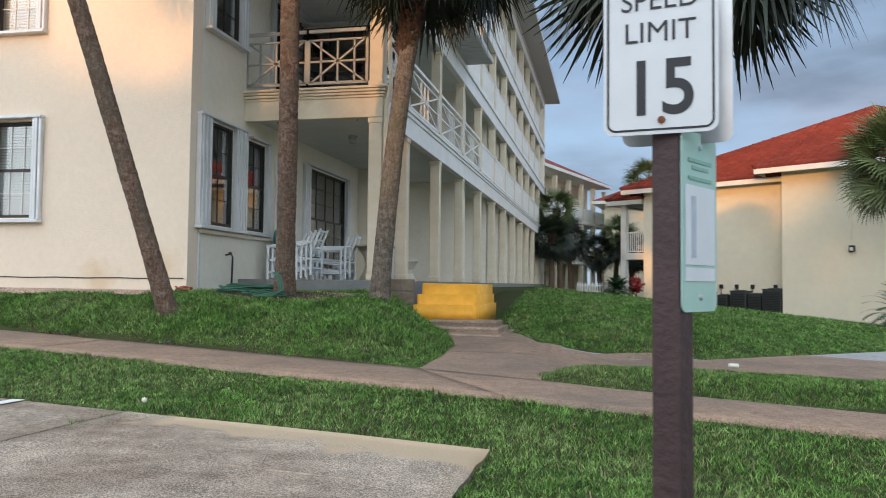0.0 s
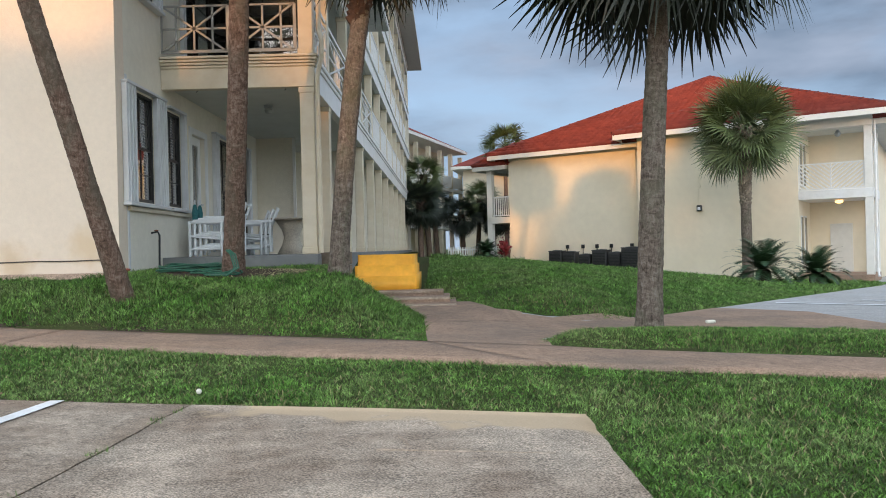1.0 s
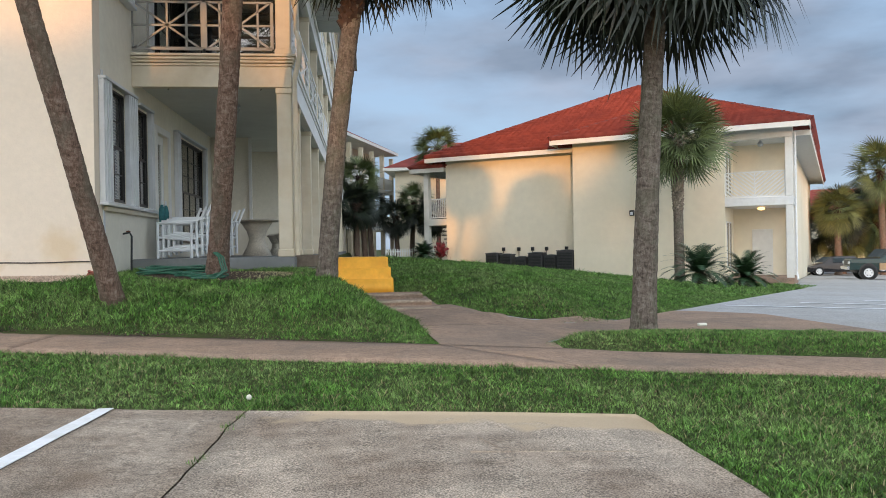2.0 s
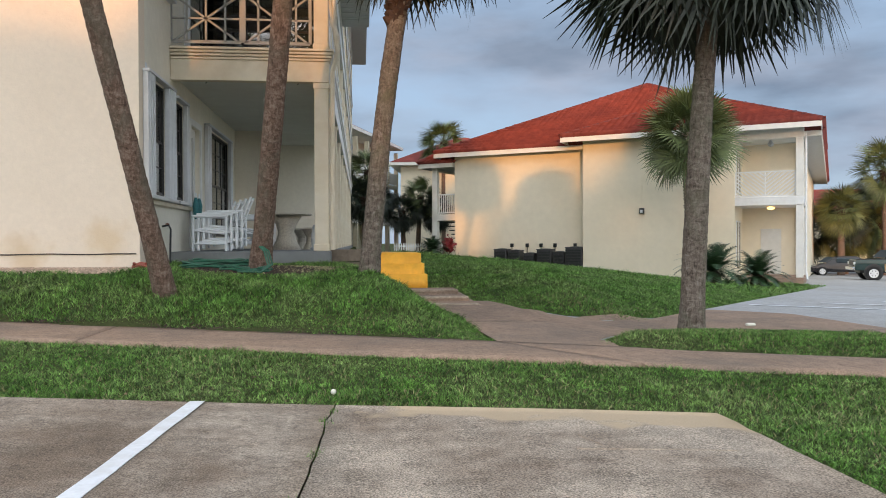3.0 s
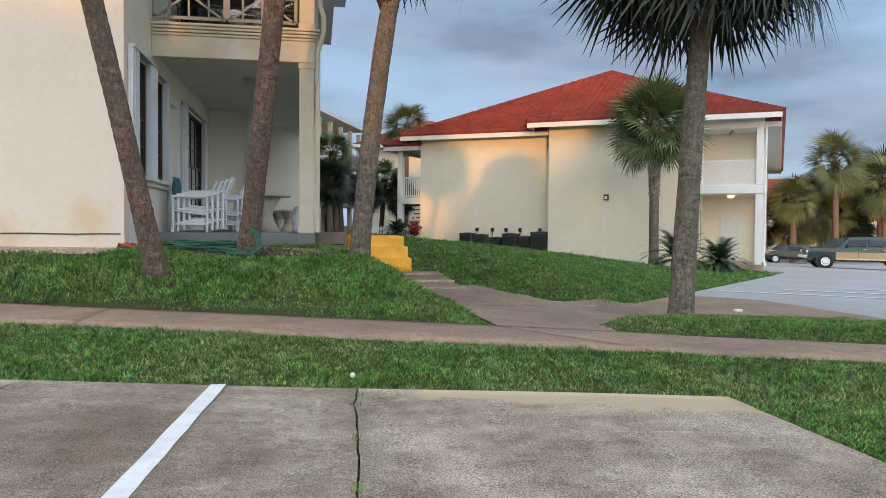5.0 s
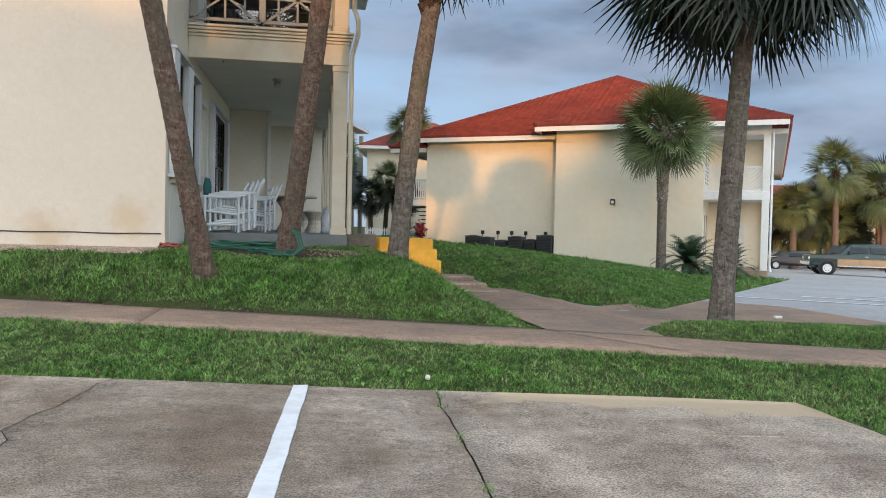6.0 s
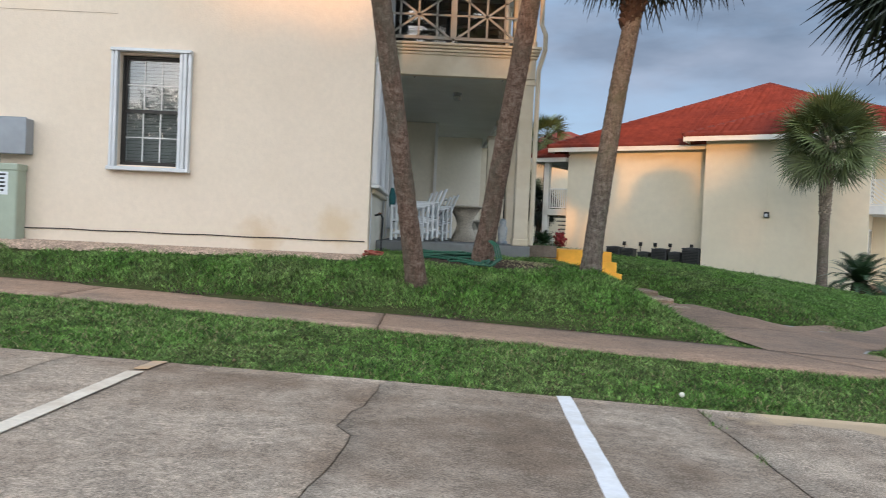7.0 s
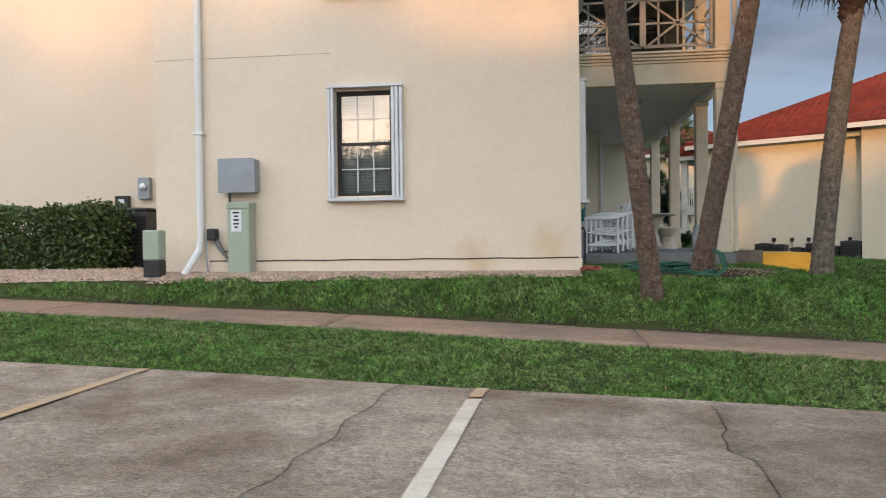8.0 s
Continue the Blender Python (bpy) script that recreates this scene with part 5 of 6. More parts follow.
def boots_mesh(seed, r, z0, z1, count, top_r, lean=(0, 0)):
    """Old leaf bases that clasp the upper trunk."""
    rr = random.Random(seed)
    bm = bmesh.new()
    for i in range(count):
        t = i / count
        a = i * 2.39996
        z = z0 + (z1 - z0) * t
        rad = r + (top_r - r) * t
        d = Vector((math.cos(a), math.sin(a), 0))
        s = Vector((-math.sin(a), math.cos(a), 0))
        off = Vector((lean[0] * z, lean[1] * z, 0))
        p = off + d * (rad - 0.02) + Vector((0, 0, z))
        q = off + d * (rad + rr.uniform(0.03, 0.06)) + Vector((0, 0, z + rr.uniform(0.08, 0.15)))
        w = rr.uniform(0.045, 0.07)
        vs = [bm.verts.new(v) for v in (p - s * w, p + s * w, q + s * w * 0.45, q - s * w * 0.45, p - d * 0.05 + Vector((0, 0, 0.16)) - s * w, p - d * 0.05 + Vector((0, 0, 0.16)) + s * w)]
        for f in ((0, 1, 2, 3), (3, 2, 5, 4), (0, 3, 4), (1, 5, 2)):
            bm.faces.new([vs[k] for k in f])
    return bm


CROWNS = {}


def palm(x, y, lean, tall, r0, r1, seed, label, bark=BARK, frond=FROND, crown="near", bow=(0, 0), boots=0.9, boot_top=None, rings=None, scale=1.0, group="", sink=0.12, base=None, boot=BOOT):
    z = ground_at(x, y) if base is None else base
    p = thing("palm_tree", (x, y, z), label, "palm tree", group)
    pts = []
    for i in range(9):
        t = i / 8
        pts.append((lean[0] * tall * t + bow[0] * math.sin(math.pi * t), lean[1] * tall * t + bow[1] * math.sin(math.pi * t), -sink + (tall + sink) * t))
    part("trunk", trunk_mesh(seed, pts, r0, r1, rings or int(tall / 0.055)), bark, p, smooth=False)
    top = Vector(pts[-1])
    if boots:
        b = part("leaf_base_collar", boots_mesh(seed, r1, -boots, 0.1, int(boots * 95), boot_top or r1 * 1.5, tuple(l_ + 2.8 * -b_ / tall for l_, b_ in zip(lean, bow))), boot, p, "old leaf bases")
        b.location = top
    if crown not in CROWNS:
        CROWNS[crown] = {"near": lambda: crown_mesh("crown", 5, 112, 0.84, 0.94, 36, -32, 84, 1.15, 0.85, 0.8, 0.7), "ball": lambda: crown_mesh("crown", 7, 104, 0.92, 0.86, 28, -44, 86, 0.9, 0.4, 0.3, 1.3), "mid": lambda: crown_mesh("crown", 9, 36, 0.95, 1.05, 24, -40, 80), "far": lambda: crown_mesh("crown", 13, 64, 0.95, 0.92, 26, -66, 84, 0.9, 0.6, 0.5, 1.2)}[crown]()
    me = CROWNS[crown].copy()
    c = part_mesh("crown", me, frond, p)
    c.matrix_basis = Matrix.Translation(top) @ pose(0, 0, 0, 0, 0, seed * 77 % 360) @ Matrix.Scale(scale, 4)
    return p


palm(-5.58, 9.05, (-0.172, -0.315), 6.6, 0.122, 0.098, 1, "leaning palm with a slim brown ringed trunk on the bank", crown="mid", bow=(0.03, 0.0), boots=0.5)
palm(-4.72, 10.66, (0.118, -0.285), 6.9, 0.142, 0.112, 2, "slightly leaning palm with a brown trunk beside the porch", crown="mid", bow=(0.03, 0.0), boots=0.5)
palm(-3.19, 10.40, (0.137, -0.03), 5.25, 0.138, 0.115, 3, "palm with a pale trunk and dark leaf bases by the steps", BARK_LICHEN, FROND_SHADED, "near", (-0.09, 0.0), 1.9, 0.25)
palm(0.55, 8.30, (0.062, 0.0), 4.90, 0.145, 0.108, 4, "palm with a grey trunk and drooping fronds on the grass island", BARK_LICHEN, FROND_SHADED, "near", (-0.03, 0.0), 0.55, 0.17, scale=1.14)
palm(10.03, 29.7, (-0.01, 0.0), 5.80, 0.20, 0.19, 5, "palm with a shaggy pale trunk in front of the cream wall", BARK_LICHEN, FROND, "ball", (0, 0), 2.9, 0.30, 60, 1.32, boot=BOOT_PALE)

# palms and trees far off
for k, (x, y, h, s, fr) in enumerate(((-2.6, 44.0, 5.0, 0.85, FROND), (-3.1, 43.0, 3.4, 0.85, FROND_SHADED), (0.35, 50.0, 3.9, 0.85, FROND), (-2.2, 47.5, 3.6, 0.85, FROND_SHADED), (2.85, 57.0, 8.3, 1.15, FROND), (1.3, 49.0, 2.9, 0.8, FROND_SHADED), (-0.5, 49.5, 2.9, 0.8, FROND_SHADED))):
    palm(x, y, (0.06 * ((k % 3) - 1), 0), h, 0.17, 0.13, 20 + k, "tall palm between the buildings" if h > 8 else "palm with hanging fronds between the buildings", BARK, fr, "far", (0, 0), 0.6, 0.22, 40, s, "palms between the buildings", base=0.4)
for k, (x, y, h, s, fr) in enumerate(((36.3, 54.0, 7.9, 1.2, FROND), (32.6, 54.0, 5.0, 0.95, FROND_SUN), (37.4, 56.5, 3.9, 1.1, FROND_SUN), (40.6, 54.0, 6.2, 1.3, FROND), (42.5, 57.0, 7.0, 1.3, FROND_SHADED), (34.6, 57.0, 4.6, 1.2, FROND_SHADED), (45.0, 54.0, 6.0, 1.3, FROND), (33.4, 59.5, 3.4, 1.2, FROND_SHADED), (38.4, 59.0, 5.2, 1.2, FROND_SHADED), (35.6, 58.0, 3.0, 1.2, FROND_SUN), (48, 57, 6.0, 1.3, FROND), (39.4, 57.0, 2.8, 1.2, FROND_SHADED), (41.2, 58.5, 3.6, 1.3, FROND_SHADED))):
    palm(x, y, (0.03 * ((k % 3) - 1), 0), h, 0.26, 0.20, 40 + k, "palm with a bushy crown beyond the parked cars", BARK, fr, "far", (0, 0), 0.8, 0.32, 40, s * 1.25, "palms beyond the parked cars", base=-1.3)


def leafy_tree(x, y, h, r, seed, label, mat=LEAF_FAR, crown_low=0.3):
    """A broad tree: tapered trunk, limbs, and a crown of many small leaf clumps."""
    z = ground_at(x, y)
    t = thing("tree", (x, y, z), label, "tree", "trees across the drive")
    rr = np.random.default_rng(seed)
    part("trunk", tubed([(0, 0, -0.2), (0.1, 0, h * 0.25), (0.0, 0.15, h * 0.6)], [0.28, 0.22, 0.1], 8), BARK, t)
    for k in range(5):
        a = k * 1.26 + seed
        part("limb", tubed([(0.06, 0, h * (0.25 + 0.06 * k)), (math.cos(a) * r * 0.35, math.sin(a) * r * 0.35, h * (0.45 + 0.06 * k)), (math.cos(a) * r * 0.7, math.sin(a) * r * 0.7, h * (0.6 + 0.05 * k))], [0.1, 0.07, 0.03], 6), BARK, t)
    n = 4200
    clumps = rr.normal(0, 1, (26, 3))
    clumps = clumps / np.linalg.norm(clumps, axis=1)[:, None] * rr.uniform(0.45, 0.9, (26, 1))
    c = clumps[rr.integers(0, 26, n)] + rr.normal(0, 0.17, (n, 3))
    c = c * [r, r, h * (1 - crown_low) / 2] + [0, 0, h * (1 + crown_low) / 2]
    d1, d2 = rr.normal(0, 1, (n, 3)), rr.normal(0, 1, (n, 3))
    s = rr.uniform(0.12, 0.26, (n, 1))
    d1 = d1 / np.linalg.norm(d1, axis=1)[:, None] * s
    d2 = d2 / np.linalg.norm(d2, axis=1)[:, None] * s * 0.6
    vs = np.stack([c - d1, c + d2, c + d1, c - d2], 1).reshape(-1, 3)
    part_mesh("crown", raw_mesh("crown", vs, np.arange(n * 4).reshape(-1, 4)), mat, t)
    return t


# the trees across the drive, whose shade falls on the houses
TREES = ((-38, -30, 9.5, 4.0), (-33, -30, 9.6, 4.0), (-28, -31, 9.0, 4.0), (-23.8, -30, 8.6, 3.8), (-19.9, -33, 7.5, 3.8), (-16.4, -29, 7.0, 3.4), (-13.2, -32, 6.9, 3.2), (-8.2, -34, 8.3, 2.6), (-5.4, -32, 7.4, 2.6), (-2.2, -33, 11.0, 3.4), (0.8, -31, 12.2, 3.8), (3.8, -33, 12.4, 3.8), (6.9, -31, 12.0, 3.8), (10.2, -32, 10.4, 3.6), (14.0, -30, 8.4, 3.6))
for k, (x, y, h, r) in enumerate(TREES):
    leafy_tree(x, y, h, r, 60 + k, "broad leafy tree across the drive", crown_low=0.06)
# Unseen leaf screen, added and shaped to keep low sun off the walls.
shade_screen = thing("hedge", (-9, -31, ground_at(-9, -31)), "unseen leafy screen added across the drive to shade the walls", "hedge")
hr = np.random.default_rng(77)
n = 46000
hx = hr.uniform(-32, 26, n)
h_top = np.interp(hx, [-32, -3.5, -1.0, 26], [6.6, 6.6, 4.4, 4.4]) + 0.30 * np.sin(hx * 1.3) + 0.22 * np.sin(hx * 3.1 + 1.0)
c = np.stack([hx, hr.normal(0, 0.7, n), hr.uniform(0.0, 1.0, n) ** 0.8 * h_top], 1)
d1, d2 = hr.normal(0, 1, (n, 3)), hr.normal(0, 1, (n, 3))
s = hr.uniform(0.12, 0.28, (n, 1))
d1, d2 = d1 / np.linalg.norm(d1, axis=1)[:, None] * s, d2 / np.linalg.norm(d2, axis=1)[:, None] * s
part_mesh("foliage", raw_mesh("foliage", np.stack([c - d1, c + d2, c + d1, c - d2], 1).reshape(-1, 3), np.arange(n * 4).reshape(-1, 4)), LEAF_FAR, shade_screen)


def cycad(x, y, size, seed, label):
    z = ground_at(x, y)
    p = thing("cycad", (x, y, z), label, "cycad plant", "cycads by the building")
    part("trunk", lathe([(0.20, -0.1), (0.24, 0.15), (0.22, 0.34), (0.12, 0.42)], 12), BOOT, p)
    r = random.Random(seed)
    for i in range(52):
        vs, fs = [], []
        L = size * r.uniform(0.75, 1.05)
        el = radians(82 - 92 * (i / 52) ** 0.9)
        az = i * 2.39996
        m = np.array(Matrix.Rotation(az, 3, "Z"))
        pts = []
        for q in range(9):
            t = q / 8
            e = el - radians(75) * t * t * 0.8
            pts.append((pts[-1] if pts else np.zeros(3)) + (np.array([math.cos(e), 0, math.sin(e)]) * L / 8 if q else 0))
        for q in range(1, 9):
            for s in (-1, 1):
                for h in (0.0, 0.5):
                    b = pts[q - 1] + (pts[q] - pts[q - 1]) * h
                    w = 0.17 * size * math.sin(math.pi * min(0.98, (q + h) / 9.3)) + 0.02
                    dirn = (pts[q] - pts[q - 1]) / np.linalg.norm(pts[q] - pts[q - 1])
                    k = len(vs)
                    e = b + np.array([0, s * w, 0.05 * w]) + dirn * w * 0.7
                    vs.extend([b - dirn * 0.04, b + dirn * 0.04, e])
                    fs.append((k, k + 1, k + 2))
        part_mesh("frond", raw_mesh("frond", (np.array(vs) @ m.T) + np.array([0, 0, 0.38]), np.array(fs)), CYCAD, p)


cycad(8.2, 23.8, 1.45, 3, "dark green cycad in front of the cream wall")
cycad(10.9, 26.0, 1.3, 5, "dark green cycad beside the porch")
cycad(0.4, 39.6, 1.1, 7, "dark spiky shrub at the corner of the building")
shrub = thing("flowering_shrub", (1.35, 40.3, ground_at(1.35, 40.3)), "shrub with red leaves at the stair foot", "shrub")
fr_ = np.random.default_rng(5)
c = fr_.normal(0, 0.16, (260, 3)) * [1, 1, 1.3] + [0, 0, 0.75]
d1, d2 = fr_.normal(0, 0.05, (260, 3)), fr_.normal(0, 0.05, (260, 3))
part_mesh("foliage", raw_mesh("foliage", np.stack([c - d1, c + d2, c + d1, c - d2], 1).reshape(-1, 3), np.arange(1040).reshape(-1, 4)), FLOWER, shrub)
part("stem", tubed([(0, 0, -0.1), (0.02, 0, 0.7)], [0.03, 0.015], 6), BARK, shrub)

# hedge beside the left house
hedge = thing("hedge", (-17.75, 12.9, 1.1), "clipped green hedge behind a gravel bed", "hedge")
hr = np.random.default_rng(21)
n = 30000
a = hr.uniform(-1, 1, (n, 3))
a[:, 1:] /= np.abs(a[:, 1:]).max(1)[:, None]
a[: n // 12, 0] = 1.0
a[: n // 12, 1:] = hr.uniform(-1, 1, (n // 12, 2))
c = a * [2.9, 0.62, 0.60] * hr.uniform(0.80, 1.03, (n, 1)) + [0, 0, 0.50] + hr.normal(0, 0.035, (n, 3))
c[:, 2] += 0.07 * np.sin(c[:, 0] * 3.1) + 0.05 * np.sin(c[:, 0] * 7.3)
d1, d2 = hr.normal(0, 1, (n, 3)), hr.normal(0, 1, (n, 3))
s = hr.uniform(0.03, 0.06, (n, 1))
d1, d2 = d1 / np.linalg.norm(d1, axis=1)[:, None] * s, d2 / np.linalg.norm(d2, axis=1)[:, None] * s * 0.6
part_mesh("foliage", raw_mesh("foliage", np.stack([c - d1, c + d2, c + d1, c - d2], 1).reshape(-1, 3), np.arange(n * 4).reshape(-1, 4)), HEDGE, hedge)
# Dark box added as the hedge's shaded inside; no twigs are modelled.
part("twig_core", boxed(-2.5, -0.3, -0.15, 2.5, 0.3, 0.6), MULCH, hedge, "dark filler box for the shaded inside of the hedge")

# gravel, mulch and loose bits
def pebbles(name, n, spot, size, mat, label, seed, kind="gravel"):
    r = np.random.default_rng(seed)
    x, y = spot(r, n)
    z = height(x, y)
    base = np.array([(1, 0, 0), (-0.5, 0.87, 0), (-0.5, -0.87, 0), (0, 0, 0.8)])
    a = r.uniform(0, 6.28, n)
    s = size * r.uniform(0.4, 1.3, n)
    ca, sa = np.cos(a) * s, np.sin(a) * s
    vx = base[None, :, 0] * ca[:, None] - base[None, :, 1] * sa[:, None] + x[:, None]
    vy = base[None, :, 0] * sa[:, None] + base[None, :, 1] * ca[:, None] + y[:, None]
    vz = base[None, :, 2] * s[:, None] + z[:, None] - 0.008
    k = np.arange(n)[:, None] * 4
    f = np.concatenate([k + [0, 1, 3], k + [1, 2, 3], k + [2, 0, 3]], 0)
    ob = part_mesh(name, raw_mesh(name, np.stack([vx, vy, vz], 2).reshape(-1, 3), f), mat)
    return tagged(ob, label, kind, "", "stuff")


pebbles("gravel_bed", 9000, lambda r, n: (r.uniform(-17, -12.35, n), 10.0 + np.abs(r.normal(0, 1.1, n))), 0.035, GRAVEL, "tan gravel bed beside the house and hedge", 31)
pebbles("gravel_bed", 21000, lambda r, n: (r.uniform(-12.6, -6.4, n), 10.74 - np.minimum(np.abs(r.normal(0, 0.45, n)), r.uniform(0.55, 0.88, n))), 0.03, GRAVEL, "tan gravel strip at the foot of the wall", 32)
pebbles("mulch_bed", 5000, lambda r, n: (-4.75 + r.normal(0, 0.5, n), 10.72 + r.normal(0, 0.32, n)), 0.03, MULCH, "dark mulch round the palm foot", 33, "mulch")
pebbles("straw_patch", 1500, lambda r, n: (-4.05 + r.normal(0, 0.28, n), 11.0 + r.normal(0, 0.35, n)), 0.028, BLADE_DRY, "pale dry straw on the bank below the porch", 37, "straw")
pebbles("leaf_litter", 500, lambda r, n: (r.uniform(-13, 4, n), near_y(r.uniform(-1, 0, n)) * 0 + r.uniform(5, 12, n)), 0.018, FROND_DEAD, "dry leaf scraps scattered on the lawn", 34, "litter")
pebbles("edge_soil", 5200, lambda r, n: (lambda x: (x, far_y(x) + np.abs(r.normal(0, 0.045, n))))(r.uniform(-16, -1.8, n)), 0.022, MULCH, "dark soil and roots along the pavement edge", 35, "soil")
pebbles("edge_soil", 3600, lambda r, n: (lambda x: (x, kerb_y(x) + np.abs(r.normal(0, 0.03, n))))(r.uniform(-14, -0.8, n)), 0.018, MULCH, "dark soil along the parking edge", 36, "soil")

ball = part("ball", lathe([(0.002, -0.021), (0.015, -0.015), (0.021, 0.0), (0.015, 0.015), (0.002, 0.021)], 12), PAPER, None, "", True)
ball.location = (-3.50, 5.33, ground_at(-3.50, 5.33) + 0.035)
tagged(ball, "small white ball lying in the lawn grass", "ball")
scrap = part("paper_scrap", boxed(-0.05, -0.03, 0.0, 0.05, 0.03, 0.035, 0.01), PAPER)
scrap.location = (1.15, 8.05, ground_at(1.15, 8.05) + 0.05)
tagged(scrap, "crumpled pale paper scrap on the island grass", "litter")

# ---- speed sign ----
sign = thing("speed_limit_sign", (0.12, 2.26, ground_at(0.12, 2.26)), "white speed limit sign on a brown wooden post", "road sign", "", -10.0)
gz = ground_at(0.12, 2.26)
part("post", boxed(-0.041, -0.041, -0.3, 0.041, 0.041, 1.95 - gz, 0.004, pose(0, 0, 0, 0, 0, 68)), POST_BROWN, sign)


def rounded_plate(w, h, r, t, y, z):
    bm = bmesh.new()
    pts = []
    for cx, cz, a0 in ((w / 2 - r, h / 2 - r, 0), (-w / 2 + r, h / 2 - r, 90), (-w / 2 + r, -h / 2 + r, 180), (w / 2 - r, -h / 2 + r, 270)):
        for k in range(6):
            a = radians(a0 + 18 * k)
            pts.append((cx + r * math.cos(a), cz + r * math.sin(a)))
    fv = [bm.verts.new((x, y, z + q)) for x, q in pts]
    bv = [bm.verts.new((x, y + t, z + q)) for x, q in pts]
    bm.faces.new(fv)
    bm.faces.new(bv[::-1])
    for i in range(len(pts)):
        j = (i + 1) % len(pts)
        bm.faces.new((fv[i], bv[i], bv[j], fv[j]))
    return bm


SZ = 1.635 - gz + 0.2285
plate = part("plate", rounded_plate(0.305, 0.457, 0.03, 0.003, -0.066, SZ), SIGN_WHITE, sign)
plate.location.x = -0.026
part("back_plate", rounded_plate(0.305, 0.457, 0.03, 0.003, 0.06, SZ - 0.01), STEEL, sign, "bare aluminium back of a second plate").location.x = 0.006
bm = bmesh.new()
outer, inner_ = [], []
for (w, h, r), store in (((0.285, 0.437, 0.024), outer), ((0.273, 0.425, 0.019), inner_)):
    for cx, cz, a0 in ((w / 2 - r, h / 2 - r, 0), (-w / 2 + r, h / 2 - r, 90), (-w / 2 + r, -h / 2 + r, 180), (w / 2 - r, -h / 2 + r, 270)):
        for k in range(6):
            a = radians(a0 + 18 * k)
            store.append(bm.verts.new((cx + r * math.cos(a), -0.0672, SZ + cz + r * math.sin(a))))
for i in range(24):
    j = (i + 1) % 24
    bm.faces.new((outer[i], outer[j], inner_[j], inner_[i]))
part("border", bm, SIGN_BLACK, plate, "black border line")


def lettering(text, size, x, z, parent, mat, y=-0.0674, bold=0.0, squeeze=1.0, flat=None):
    cu = bpy.data.curves.new("lettering", "FONT")
    cu.body, cu.size, cu.align_x, cu.extrude, cu.offset = text, size, "CENTER", 0.0003, bold
    tmp = bpy.data.objects.new("lettering", cu)
    me = bpy.data.meshes.new_from_object(tmp)
    bpy.data.objects.remove(tmp)
    me.transform(pose(x, y, z, 90, 0, 0) @ Matrix.Diagonal((squeeze, 1, 1, 1)))
    return part_mesh("lettering", me, mat, parent)


lettering("SPEED", 0.082, 0, SZ + 0.118, plate, SIGN_BLACK, bold=0.0, squeeze=0.95)
lettering("LIMIT", 0.082, 0, SZ + 0.028, plate, SIGN_BLACK, bold=0.0)
lettering("15", 0.215, 0.0, SZ - 0.172, plate, SIGN_BLACK, bold=0.003, squeeze=0.92)
for dz in (-0.19, 0.19):
    part("bolt", lathe([(0.011, 0.0), (0.010, 0.006), (0.003, 0.008)], 8), RUST, plate).matrix_basis = pose(0.005, -0.067, SZ + dz, 90)
part("bracket", boxed(-0.03, -0.064, SZ - 0.2, 0.03, -0.04, SZ + 0.2), STEEL, sign)
small = new("small_sign")
small.parent = sign
small.matrix_basis = pose(0, 0, 0, 0, 0, 10) @ pose(0.018, -0.060, 0, 0, 0, 60)
small["label"] = "faded green and white notice on the side of the post"
SB = 1.15 - gz + 0.25
me = rounded_plate(0.23, 0.50, 0.025, 0.003, -0.002, SB)
bmesh.ops.translate(me, vec=(0.115, 0, 0), verts=me.verts)
board = part("notice_plate", me, SIGN_GREEN, small)
part("notice_field", boxed(0.018, -0.0045, SB - 0.12, 0.212, -0.0032, SB + 0.10), SIGN_WHITE, small)
part("notice_foot", boxed(0.018, -0.0045, SB - 0.165, 0.212, -0.0032, SB - 0.128), SIGN_WHITE, small, "pale band at the foot of the notice")
part("notice_column", boxed(0.055, -0.0058, SB - 0.10, 0.085, -0.0047, SB + 0.07), SIGN_GREY, small, "grey column of faded print")
for w, z in ((0.15, 0.165), (0.11, 0.145), (0.15, 0.115)):
    part("notice_print", boxed(0.115 - w / 2, -0.0048, SB + z, 0.115 + w / 2, -0.0035, SB + z + 0.010), SIGN_GREEN_DARK, small)
for z in (-0.21, 0.21):
    part("bolt", lathe([(0.009, 0.0), (0.008, 0.005), (0.003, 0.007)], 8), STEEL, small).matrix_basis = pose(0.115, -0.002, SB + z, 90)

# ---- things on and by the left house ----
spout = thing("downspout", (-12.12, WALL_Y, 1.0), "white wall downspout that kicks out at its foot", "downspout")
part("pipe", tubed([(0, -0.07, 12.2), (0, -0.07, 0.62), (-0.02, -0.10, 0.42), (-0.12, -0.42, 0.06)], 0.055, 10), WHITE, spout)
for z in (2.2, 5.0, 8.0):
    part("strap", boxed(-0.08, -0.13, z, 0.08, -0.002, z + 0.04, 0.004), WHITE, spout)
gut = thing("downspout", (PORCH_X + 0.06, PORCH_Y + 0.02, FLOOR_Z), "cream downspout with a bend at the porch corner", "downspout")
part("pipe", tubed([(0.02, 0.10, 5.6), (0.02, 0.10, 3.75), (0.08, 0.0, 3.55), (0.08, -0.02, 3.30), (-0.01, 0.02, 2.95), (-0.01, 0.02, 0.02)], 0.04, 8), TRIM, gut)
meter = thing("meter_box", (-11.47, WALL_Y, 2.30), "grey metal meter box on the wall", "utility box")
part("body", boxed(-0.28, -0.22, 0, 0.28, -0.002, 0.5, 0.012), BOX_GREY, meter)
part("cover", boxed(-0.29, -0.235, -0.01, 0.29, -0.222, 0.51, 0.01), BOX_GREY, meter)
part("conduit", tubed([(-0.18, -0.06, 0.0), (-0.18, -0.06, -0.85)], 0.02, 8), CABLE, meter)
